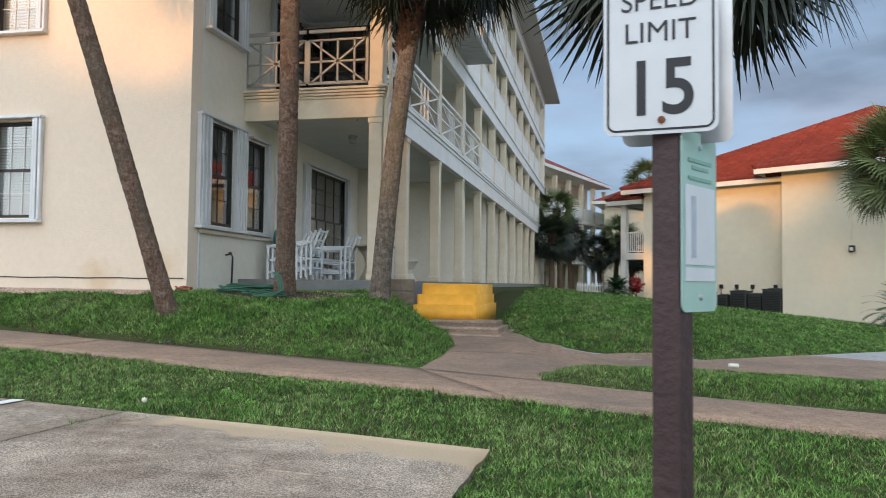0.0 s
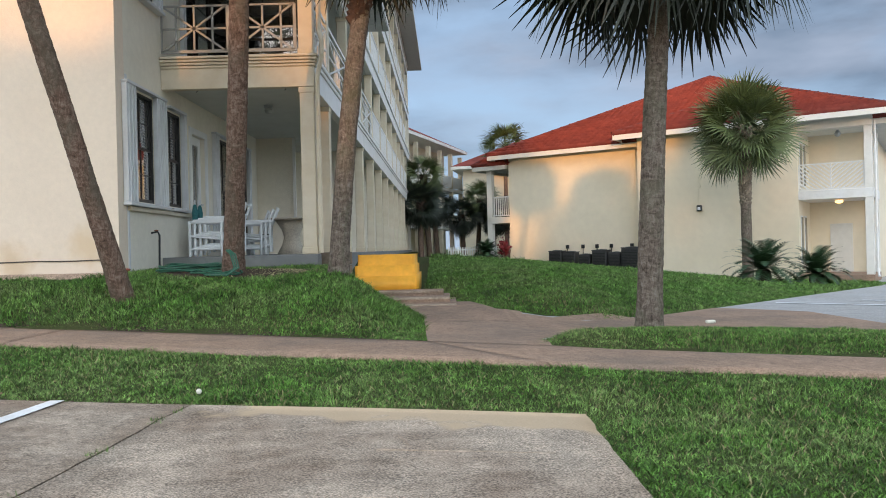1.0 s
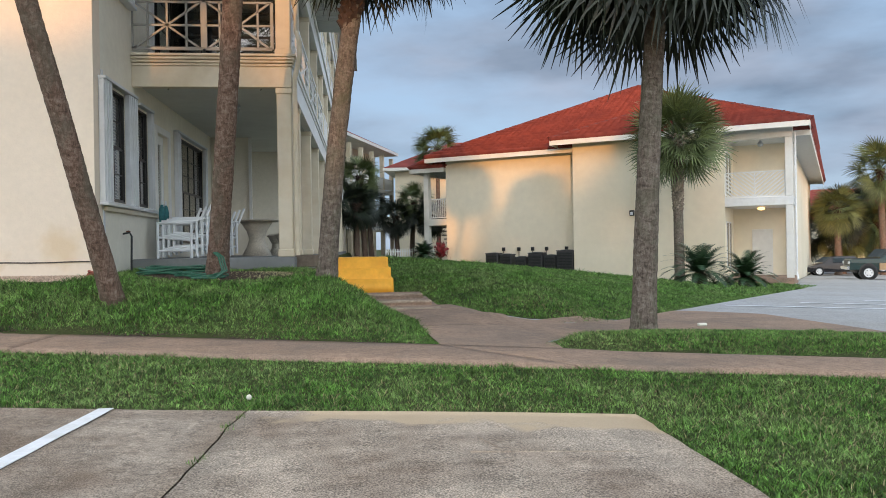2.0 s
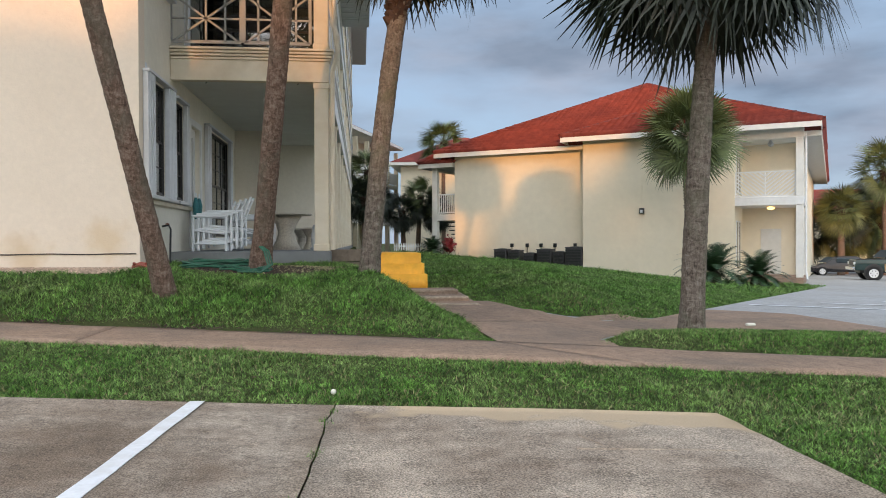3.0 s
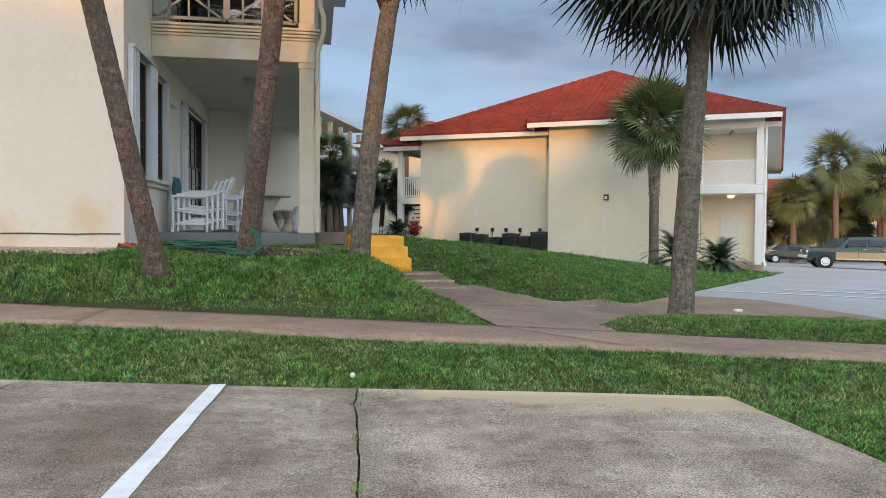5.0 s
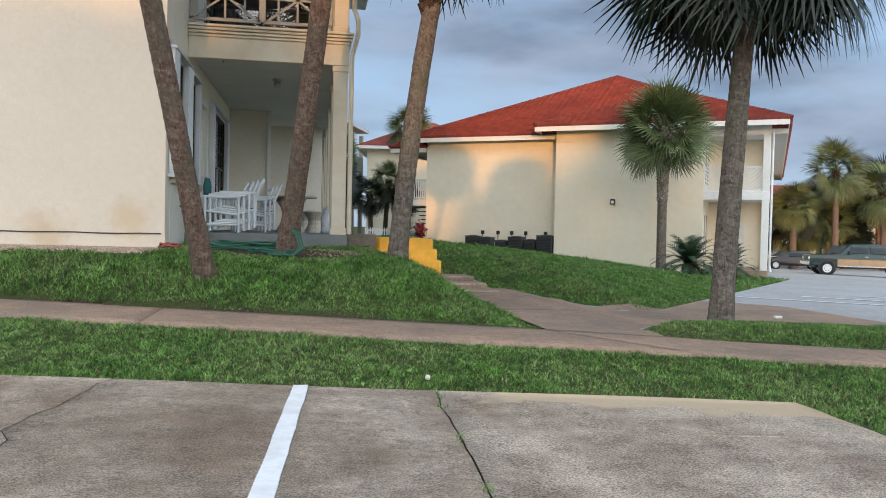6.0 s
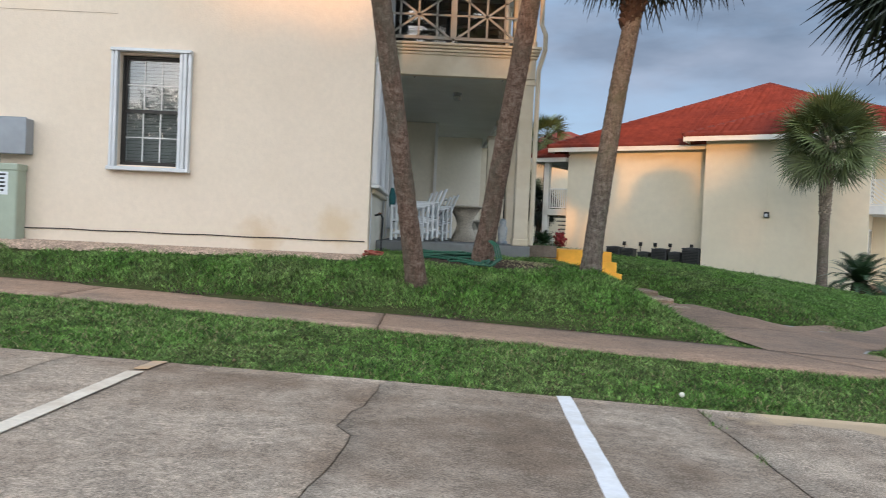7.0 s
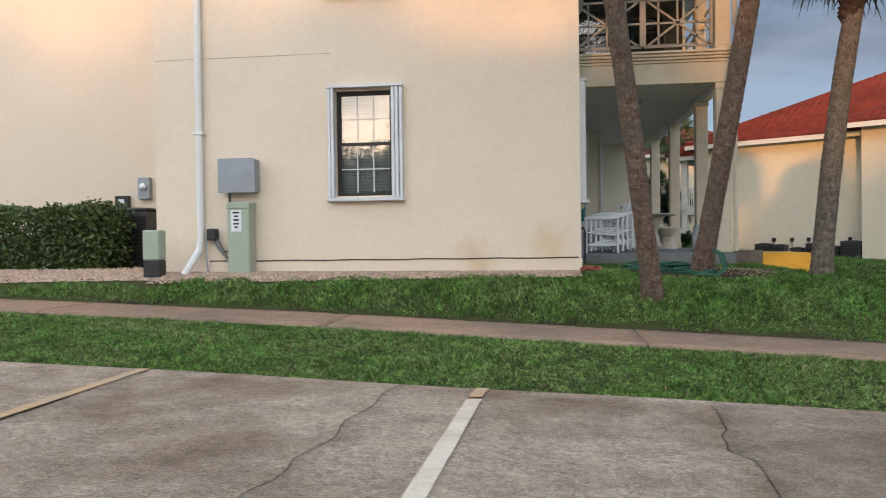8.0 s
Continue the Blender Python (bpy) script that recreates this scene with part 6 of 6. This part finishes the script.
ped = thing("utility_cabinet", (-11.43, WALL_Y - 0.16, ground_at(-11.43, 10.5)), "tall pale green utility cabinet with a printed label", "utility cabinet")
hz = 2.13 - ground_at(-11.43, 10.5)
part("body", boxed(-0.17, -0.13, -0.05, 0.17, 0.13, hz, 0.015), CABINET_GREEN, ped)
part("cap", boxed(-0.18, -0.14, hz - 0.08, 0.18, 0.14, hz + 0.02, 0.012), CABINET_GREEN, ped)
bm = bmesh.new()
box(bm, -0.11, -0.134, hz - 0.42, 0.05, -0.131, hz - 0.10)
lab = part("label_plate", bm, PLASTIC, ped, "white printed label")
bm = bmesh.new()
for k, w in enumerate((0.10, 0.06, 0.08, 0.09, 0.05)):
    box(bm, -0.03 - w / 2, -0.138, hz - 0.15 - 0.055 * k, -0.03 + w / 2, -0.1355, hz - 0.125 - 0.055 * k)
part("print", bm, SIGN_BLACK, lab)
ped2 = thing("cable_pedestal", (-12.62, 10.18, ground_at(-12.62, 10.18)), "short pale green cable pedestal on a black base", "utility pedestal")
part("base", boxed(-0.125, -0.11, -0.08, 0.125, 0.11, 0.24, 0.01), BLACK, ped2)
part("body", boxed(-0.13, -0.115, 0.242, 0.13, 0.115, 0.69, 0.02), CABINET_GREEN, ped2)
wires = thing("cable_bundle", (-11.95, WALL_Y - 0.04, 1.2), "tangle of dark cables and a black box at the wall", "cables")
r = random.Random(8)
for k in range(6):
    part("cable", tubed([(0.0, 0, 0.42 + 0.03 * k), (0.12 + 0.05 * k, -0.06 - 0.02 * k, 0.25 - 0.05 * k), (0.30 + 0.03 * k, -0.05, 0.20 + 0.02 * k), (0.45, -0.02, 0.30 - 0.03 * k)], 0.010, 6), CABLE if k % 2 else BOX_GREY, wires)
part("cable", tubed([(-0.06, -0.03, 0.5), (-0.08, -0.06, 0.2), (-0.05, -0.06, -0.1)], 0.014, 6), BOX_GREY, wires)
part("splice_box", boxed(-0.06, -0.09, 0.38, 0.10, 0.03, 0.56, 0.02), BLACK, wires)
wb = thing("wall_meter", (-15.95, 16.2, 2.55), "small grey meter on the recessed wall", "meter")
part("body", boxed(-0.14, -0.15, 0, 0.14, -0.002, 0.5, 0.012), BOX_GREY, wb)
part("dial", lathe([(0.09, 0), (0.085, 0.05), (0.02, 0.06)], 12), STEEL, wb).matrix_basis = pose(0, -0.15, 0.28, 90)


def ac_unit(at, w, h, label, group, turn=0.0, mat=AC_METAL):
    a = thing("ac_unit", at, label, "ac unit", group, turn)
    part("base", boxed(-w / 2, -w / 2, -0.1, w / 2, w / 2, 0.05), BLACK, a)
    part("body", boxed(-w / 2 + 0.02, -w / 2 + 0.02, 0.052, w / 2 - 0.02, w / 2 - 0.02, h - 0.05, 0.02), mat, a)
    part("top", boxed(-w / 2, -w / 2, h - 0.048, w / 2, w / 2, h, 0.015), mat, a)
    n = int(h / 0.09)
    for i in range(n):
        z = 0.1 + (h - 0.22) * i / n
        part("louvre", boxed(-w / 2 + 0.05, -w / 2 - 0.004, z, w / 2 - 0.05, -w / 2 + 0.018, z + 0.035), BLACK, a)
    part("fan_guard", lathe([(w * 0.36, 0), (w * 0.34, 0.02), (0.05, 0.035)], 14, (0, 0, h)), BLACK, a)
    return a


for u0, u1, top in ((-4.75, -4.05, 1.06), (-3.98, -3.32, 1.0), (-3.15, -2.55, 0.86), (-2.42, -1.66, 1.06), (-1.6, -0.98, 0.93), (-0.92, -0.06, 1.16)):
    p = rpt((u0 + u1) / 2, 0.42, 0)
    g = ground_at(p.x, p.y)
    ac_unit((p.x, p.y, g), u1 - u0, top - g, "dark grey air conditioner beside the cream wall", "air conditioners by the wall", RA)
for u, z in ((-4.35, 1.2), (-3.5, 1.2), (-2.75, 1.2), (-2.0, 1.2), (-0.95, 1.2)):
    p = rpt(u + 0.25, 1.05, z)
    b = thing("disconnect_box", (p.x, p.y, z), "small dark disconnect box on the wall", "electric box", "disconnect boxes", RA)
    part("body", boxed(-0.08, -0.1, -0.05, 0.08, -0.002, 0.14, 0.01), BLACK, b)
    part("conduit", tubed([(0, -0.05, -0.05), (0, -0.06, -0.6)], 0.018, 6), BLACK, b)
ac_unit((-15.1, 14.2, 1.12), 1.0, 1.12, "dark air conditioner behind the hedge", "air conditioners by the hedge")
ac_unit((-16.6, 14.4, 1.12), 0.95, 1.1, "dark air conditioner behind the hedge", "air conditioners by the hedge")
sm = thing("disconnect_box", (-16.5, 16.2, 2.3), "small dark disconnect box on the wall", "electric box", "disconnect boxes")
part("body", boxed(-0.16, -0.14, 0, 0.16, -0.002, 0.34, 0.01), BLACK, sm)
part("sticker", boxed(-0.07, -0.146, 0.12, 0.07, -0.1405, 0.26), PLASTIC, sm)
tap = thing("garden_tap", (SIDE_X, 11.95, 1.35), "wall tap with a dark hose end beside the porch", "tap")
part("pipe", tubed([(0.0, 0, 0.32), (0.10, 0, 0.34), (0.13, 0, 0.28), (0.12, 0, -0.18), (0.16, -0.1, -0.32)], 0.016, 8), BLACK, tap)
part("handle", lathe([(0.035, 0), (0.035, 0.012), (0.01, 0.02)], 8, (0.08, 0, 0.35)), RUST, tap)


def coil(name, at, loops, r0, mat, label, seed, squash=0.6, rad=0.013):
    r = random.Random(seed)
    h = thing(name, at, label, "garden hose")
    pts = []
    n = 26
    ox = oy = 0.0
    for k in range(loops * n):
        if k % n == 0:
            ox, oy = r.uniform(-0.12, 0.12), r.uniform(-0.05, 0.05)
            rr_ = r0 * r.uniform(0.75, 1.15)
        a = 2 * math.pi * k / n
        x, y = ox + rr_ * math.cos(a), oy + rr_ * squash * math.sin(a)
        z = ground_at(at[0] + x, at[1] + y) - at[2] + 0.03 + 0.014 * (k // n) + 0.012 * math.sin(3 * a + k // n)
        pts.append((x, y, z))
    part("hose", tubed(pts, rad, 6), mat, h)
    return h


coil("garden_hose", (-5.35, 10.75, ground_at(-5.35, 10.75)), 7, 0.42, HOSE_GREEN, "green garden hose lying in loose coils on the ground", 4)
coil("garden_hose", (-4.85, 10.35, ground_at(-4.85, 10.35)), 3, 0.28, HOSE_GREEN, "green garden hose loops round the palm foot", 6, 0.8)
hang = thing("garden_hose", (-4.63, 10.18, ground_at(-4.63, 10.18)), "green hose draped against the palm trunk", "garden hose")
for k in range(3):
    part("hose", tubed([(-0.02 + 0.02 * k, -0.06, 0.36), (0.05 + 0.03 * k, -0.10, 0.30), (0.10 + 0.03 * k, -0.12, 0.12), (0.02, -0.15 - 0.03 * k, 0.02), (-0.18 - 0.06 * k, -0.12, 0.03)], 0.013, 6), HOSE_GREEN, hang)
coil("garden_hose", (-6.3, 10.5, ground_at(-6.3, 10.5) + 0.0), 4, 0.10, HOSE_RED, "small red hose coil at the wall corner", 9, 0.7)


def arm_chair(at, turn, label, group="porch chairs"):
    """A chair of white plastic pipe: two square side frames, a sling seat and a raked ladder back."""
    c = thing("pipe_chair", at, label, "chair", group, turn)
    for sx in (-0.29, 0.29):
        side = part("side_frame", tubed([(sx, -0.28, 0), (sx, -0.28, 0.60)], 0.024, 8), PLASTIC, c)
        part("arm_pipe", tubed([(sx, -0.305, 0.60), (sx, 0.30, 0.60)], 0.024, 8), PLASTIC, side)
        part("rear_leg", tubed([(sx, 0.27, 0), (sx, 0.27, 0.60)], 0.024, 8), PLASTIC, side)
        part("lower_rail", tubed([(sx, -0.28, 0.13), (sx, 0.27, 0.13)], 0.020, 8), PLASTIC, side)
        part("seat_rail", tubed([(sx, -0.28, 0.36), (sx, 0.27, 0.30)], 0.020, 8), PLASTIC, side)
    for y, z in ((-0.28, 0.36), (0.27, 0.30), (0.27, 0.13)):
        part("cross_pipe", tubed([(-0.29, y, z), (0.29, y, z)], 0.020, 8), PLASTIC, c)
    for sx in (-0.20, 0.20):
        part("back_post", tubed([(sx, 0.20, 0.31), (sx, 0.42, 0.86)], 0.022, 8), PLASTIC, c)
    for t_ in (0.35, 0.62, 0.92):
        part("back_rung", tubed([(-0.20, 0.20 + 0.22 * t_, 0.31 + 0.55 * t_), (0.20, 0.20 + 0.22 * t_, 0.31 + 0.55 * t_)], 0.018, 8), PLASTIC, c)
    part("seat", boxed(-0.265, -0.26, 0.325, 0.265, 0.25, 0.345, 0.008), SLING, c, "dark sling seat")
    return c


def bar_piece(a, b, w, d):
    bm = bmesh.new()
    a, b = Vector(a), Vector(b)
    up = (b - a).normalized()
    s = Vector((1, 0, 0))
    f = up.cross(s).normalized()
    vs = [bm.verts.new(p + s * (i * w / 2) + f * (j * d / 2)) for p in (a, b) for i, j in ((-1, -1), (1, -1), (1, 1), (-1, 1))]
    for q in ((3, 2, 1, 0), (4, 5, 6, 7), (0, 1, 5, 4), (1, 2, 6, 5), (2, 3, 7, 6), (3, 0, 4, 7)):
        bm.faces.new([vs[i] for i in q])
    return bm


ch = arm_chair((-5.88, 13.45, FLOOR_Z), -88, "white plastic pipe armchair with a dark sling seat, stacked")
for k in range(1, 4):
    copy_thing(ch, pose(-5.88 + 0.085 * k, 13.45 + 0.02 * k, FLOOR_Z + 0.028 * k, 0, 0, -88))
for k in range(3):
    copy_thing(ch, pose(-5.55 + 0.08 * k, 14.75 + 0.04 * k, FLOOR_Z + 0.03 * k, 0, 0, -80))
cube = thing("plastic_side_table", (-5.62, 15.8, FLOOR_Z), "low white plastic side table with arched sides", "side table")
part("top", boxed(-0.2, -0.2, 0.36, 0.2, 0.2, 0.40, 0.012), PLASTIC, cube)
for sx in (-1, 1):
    for sy in (-1, 1):
        part("leg", boxed(sx * 0.15 - 0.045, sy * 0.15 - 0.045, 0, sx * 0.15 + 0.045, sy * 0.15 + 0.045, 0.362, 0.012), PLASTIC, cube)
for sy in (-1, 1):
    part("arch_panel", boxed(-0.108, sy * 0.17 - 0.015, 0.27, 0.108, sy * 0.17 + 0.015, 0.358, 0.01), PLASTIC, cube)

for k in range(2):
    um = thing("folded_umbrella", (-6.18, 13.55 + 0.28 * k, FLOOR_Z), "folded teal fabric parasol leaning on the wall", "parasol", "folded parasols")
    part("canopy", lathe([(0.02, 0.56), (0.045, 0.62), (0.055, 0.8), (0.035, 0.9), (0.02, 0.94)], 10), TEAL, um)
    part("pole", tubed([(0, 0, 0), (0, 0, 1.02)], 0.015, 8), PLASTIC, um)
tb = thing("wicker_table", (-4.78, 15.2, FLOOR_Z), "round table on a cream wicker hourglass base", "table")
part("base", lathe([(0.30, 0), (0.20, 0.18), (0.15, 0.34), (0.20, 0.5), (0.32, 0.68)], 20), WICKER, tb, smooth=True)
part("tabletop", lathe([(0.50, 0.682), (0.52, 0.70), (0.50, 0.72), (0.1, 0.722)], 28), WICKER, tb)
for k, (x, y) in enumerate(((-4.30, 16.1), (-4.55, 16.9))):
    stl = thing("wicker_stool", (x, y, FLOOR_Z), "cream wicker stool beside the table", "stool", "wicker stools")
    part("seat", lathe([(0.24, 0.40), (0.25, 0.43), (0.20, 0.46), (0.05, 0.465)], 18), WICKER, stl)
    part("base", lathe([(0.22, 0), (0.15, 0.15), (0.14, 0.25), (0.22, 0.398)], 18), WICKER, stl)
stat = part("garden_ornament", lathe([(0.10, 0), (0.10, 0.05), (0.075, 0.07), (0.085, 0.2), (0.09, 0.3), (0.06, 0.36), (0.065, 0.42), (0.05, 0.46), (0.01, 0.48)], 14), STATUE, None, "", True)
stat.location = (-4.12, 13.9, FLOOR_Z)
tagged(stat, "small painted plaster ornament on the porch slab", "ornament")
pl = thing("ceiling_lamp", (-5.05, 14.6, 4.16), "small round porch ceiling lamp, unlit", "lamp")
part("cap", lathe([(0.09, -0.002), (0.09, -0.05), (0.05, -0.06)], 12), STEEL, pl)
part("shade", lathe([(0.06, -0.062), (0.08, -0.10), (0.06, -0.15), (0.02, -0.16)], 12), BLIND, pl)
for x in (-5.85, -4.35):
    hk = thing("ceiling_hook", (x, PORCH_Y + 0.25, 4.16), "small dark hook under the porch ceiling", "hook", "porch hooks")
    part("hook", tubed([(0, 0, 0), (0, 0, -0.06), (0.02, 0, -0.085), (0, 0, -0.1)], 0.008, 6), BLACK, hk)
bal = thing("balcony_table", (-5.3, 13.5, DECK_Z), "dark table on the upper balcony", "table")
part("tabletop", lathe([(0.45, 0.70), (0.46, 0.73), (0.1, 0.735)], 20), BLACK, bal)
part("leg", tubed([(0, 0, 0), (0, 0, 0.7)], 0.04, 8), BLACK, bal)

# ---- parked cars ----


def wheel(parent, x, y, r, w):
    wh = new("wheel")
    wh.parent = parent
    wh.matrix_basis = pose(x, y, r, 90)
    part("tyre", lathe([(r * 0.62, -w / 2), (r * 0.95, -w / 2), (r, -w / 3), (r, w / 3), (r * 0.95, w / 2), (r * 0.62, w / 2)], 22), TYRE, wh)
    part("rim", lathe([(r * 0.62, w / 2 + 0.002), (r * 0.60, w / 2 + 0.022), (r * 0.52, w / 2 + 0.008), (r * 0.22, w / 2 + 0.012), (r * 0.20, w / 2 + 0.034), (0.02, w / 2 + 0.038)], 16), ALLOY, wh)
    for q in range(6):
        a = q * math.pi / 3
        part("rim_slot", lathe([(r * 0.07, w / 2 + 0.009), (r * 0.055, w / 2 + 0.014), (0.004, w / 2 + 0.015)], 8, (math.cos(a) * r * 0.38, math.sin(a) * r * 0.38, 0)), BLACK, wh)


def profile_body(points, half, inset=0.12, bevel=0.03):
    """A body from its side outline in x and z, as wide as 2 * half, drawn in towards its top."""
    bm = bmesh.new()
    zs = [p[1] for p in points]
    lo, hi = min(zs), max(zs)
    rows = []
    for s in (-1, 1):
        rows.append([bm.verts.new((x, s * (half - inset * max(0, (z - lo) / (hi - lo) - 0.45) / 0.55), z)) for x, z in points])
    bm.faces.new(rows[0])
    bm.faces.new(rows[1][::-1])
    for i in range(len(points)):
        j = (i + 1) % len(points)
        bm.faces.new((rows[0][i], rows[1][i], rows[1][j], rows[0][j]))
    bmesh.ops.bevel(bm, geom=list(bm.edges), offset=bevel, segments=2, affect="EDGES")
    return bm


TG = -0.84
truck = thing("pickup_truck", (27.75, 40.3, TG), "dark green and tan crew-cab pickup truck, parked", "pickup truck", "", -24.0)
part("chassis", boxed(-2.7, -0.75, 0.42, 3.0, 0.75, 0.62), BLACK, truck)
part("body", profile_body([(-3.0, 0.95), (-2.95, 1.18), (-1.45, 1.24), (-1.40, 1.24), (1.05, 1.24), (3.1, 1.22), (3.1, 0.92)], 0.98, 0.04), CAR_GREEN, truck)
part("front_fender", profile_body([(-3.0, 0.58), (-3.0, 0.97), (-1.52, 0.97), (-1.52, 0.58)], 0.982, 0.0, 0.02), CAR_GREEN, truck)
part("side_panel", profile_body([(-1.5, 0.55), (-1.5, 0.96), (3.08, 0.94), (3.08, 0.55)], 0.985, 0.0, 0.02), CAR_TAN, truck, "tan lower body side")
part("cab", profile_body([(-1.35, 1.22), (-0.75, 1.82), (1.1, 1.86), (1.28, 1.22)], 0.92, 0.16), CAR_GREEN, truck)
for x0, x1 in ((-0.78, 0.12), (0.24, 1.06)):
    part("side_window", boxed(x0, -0.945, 1.30, x1, -0.80, 1.70, 0.02), CAR_GLASS, truck)
part("windscreen", bar_piece((-1.24, 0, 1.30), (-0.82, 0, 1.74), 1.4, 0.06), CAR_GLASS, truck)
part("bumper", boxed(-3.16, -0.98, 0.58, -2.98, 0.98, 0.76, 0.03), CHROME, truck)
part("side_step", boxed(-1.5, -1.02, 0.50, 2.9, -0.94, 0.57, 0.015), CHROME, truck, "chrome side trim")
part("hood_edge", boxed(-2.9, -0.985, 1.19, -1.4, -0.95, 1.225, 0.01), BLACK, truck)
for x in (-0.32, 1.18):
    part("door_seam", boxed(x, -0.992, 0.62, x + 0.02, -0.982, 1.24), BLACK, truck)
for x in (-0.05, 0.95):
    part("door_handle", boxed(x, -1.0, 1.10, x + 0.16, -0.982, 1.14, 0.006), CHROME, truck)
part("grille", boxed(-3.03, -0.6, 0.82, -2.97, 0.6, 1.12, 0.01), BLACK, truck)
for s in (-1, 1):
    part("headlight", boxed(-3.05, s * 0.82 - 0.13, 0.90, -2.96, s * 0.82 + 0.13, 1.06, 0.02), PLASTIC, truck)
    part("mirror", boxed(-0.95, s * 1.08 - 0.08, 1.25, -0.82, s * 1.08 + 0.08, 1.45, 0.02), BLACK, truck)
    for x in (-2.05, 2.0):
        part("wheel_arch", tubed([(x, s * 0.80, 0.46), (x, s * 0.992, 0.46)], 0.49, 24), BLACK, truck)
        wheel(truck, x, s * 0.90, 0.41, 0.26)
car = thing("sedan", (30.8, 51.2, ground_at(30.8, 51.2) + 0.03), "black sedan parked behind the pickup truck", "car", "", -22.0)
part("body", profile_body([(-2.2, 0.28), (-2.25, 0.62), (-1.25, 0.88), (1.5, 0.92), (2.2, 0.85), (2.25, 0.30)], 0.88, 0.06), CAR_BLACK, car)
part("cabin", profile_body([(-1.15, 0.86), (-0.35, 1.38), (0.85, 1.40), (1.65, 0.88)], 0.78, 0.12), CAR_BLACK, car)
part("side_window", boxed(-0.5, -0.80, 0.95, 0.95, -0.70, 1.28, 0.03), CAR_GLASS, car)
part("windscreen", bar_piece((-1.02, 0, 0.95), (-0.42, 0, 1.34), 1.2, 0.05), CAR_GLASS, car)
part("bumper", boxed(-2.31, -0.85, 0.32, -2.20, 0.85, 0.52, 0.03), CAR_BLACK, car)
for s in (-1, 1):
    part("headlight", boxed(-2.26, s * 0.64 - 0.16, 0.56, -2.12, s * 0.64 + 0.16, 0.70, 0.02), PLASTIC, car)
    wheel(car, -1.4, s * 0.78, 0.33, 0.2)
    wheel(car, 1.4, s * 0.78, 0.33, 0.2)
part("wheel_stop", boxed(-0.9, -0.08, 0, 0.9, 0.08, 0.13, 0.02), CONCRETE_PALE)
bpy.data.objects["wheel_stop"].matrix_basis = pose(31.5, 38.4, -1.0, 0, 0, -10)
tagged(bpy.data.objects["wheel_stop"], "pale concrete wheel stop on the far lot", "wheel stop")

# ---- buildings far off ----


def far_block(x, y, w, d, h, storeys, turn, label, roof_rise=2.2, bays=6, over=0.9, z0=0.0, porch=True):
    b = thing("apartment_building", (x, y, z0), label, "building", "far buildings", turn)
    part("wall", boxed(0, 1.6 if porch else 0, 0, w, d, h), STUCCO_FAR, b)
    if porch:
        sh = h / storeys
        for k in range(storeys):
            if k:
                part("balcony", boxed(0, 0, sh * k - 0.25, w, 1.598, sh * k, 0.01), WHITE, b)
                part("balustrade", boxed(0.02, 0.02, sh * k + 0.05, w - 0.02, 0.10, sh * k + 0.95), WHITE, b)
            for i in range(bays + 1):
                xx = (w - 0.3) * i / bays
                part("column", boxed(xx, 0.0, sh * k + 0.002, xx + 0.3, 0.3, sh * (k + 1) - 0.27), TRIM, b)
            for i in range(bays):
                xx = w * (i + 0.3) / bays
                win_ = part("window", boxed(xx, 1.55, sh * k + 0.5, xx + w / bays * 0.4, 1.598, sh * k + 2.2), DARK_FRAME, b)
                part("pane", boxed(xx + 0.06, 1.535, sh * k + 0.56, xx + w / bays * 0.4 - 0.06, 1.548, sh * k + 2.14), CAR_GLASS, win_)
    part("fascia", boxed(-over, -over, h + 0.002, w + over, d + over, h + 0.22), FASCIA, b)
    bm = bmesh.new()
    c = min(w, d) / 2 + over
    lo = [(-over, -over), (w + over, -over), (w + over, d + over), (-over, d + over)]
    lv = [bm.verts.new((px, py, h + 0.224)) for px, py in lo]
    if w >= d:
        rv = [bm.verts.new((-over + c, d / 2, h + 0.22 + roof_rise)), bm.verts.new((w + over - c, d / 2, h + 0.22 + roof_rise))]
        fs = ((lv[0], lv[1], rv[1], rv[0]), (lv[1], lv[2], rv[1]), (lv[2], lv[3], rv[0], rv[1]), (lv[3], lv[0], rv[0]))
    else:
        rv = [bm.verts.new((w / 2, -over + c, h + 0.22 + roof_rise)), bm.verts.new((w / 2, d + over - c, h + 0.22 + roof_rise))]
        fs = ((lv[0], lv[1], rv[0]), (lv[1], lv[2], rv[1], rv[0]), (lv[2], lv[3], rv[1]), (lv[3], lv[0], rv[0], rv[1]))
    for f in fs:
        bm.faces.new(f)
    bm.faces.new(lv[::-1])
    part("roof", bm, TILE_RED, b)
    return b


far_block(-4.4, 51.0, 13.6, 10, 9.1, 3, 72, "white three-storey balcony building with a red roof", 2.6, 5, 0.35)
far_block(-0.3, 58.0, 9.0, 8, 6.9, 2, -10, "cream building with a red roof behind the palms", 2.4, 4, 0.8, 0.3, False)
far_block(38.6, 74.0, 26.0, 12, 4.6, 1, -12, "cream building with a red roof beyond the parked cars", 3.8, 6, 0.8, -1.6, False)
fence = thing("picket_fence", (-1.6, 40.0, ground_at(-1.0, 40)), "low white picket fence between the buildings", "fence")
for z in (0.15, 0.45):
    part("rail", boxed(0, 0, z, 2.6, 0.04, z + 0.06), WHITE, fence)
pk = None
for k in range(21):
    if pk is None:
        pk = part("picket", boxed(0, -0.022, 0.03, 0.06, -0.002, 0.62), WHITE, fence)
    else:
        o = new("picket", pk.data)
        o.parent = fence
        o.location.x = 0.125 * k
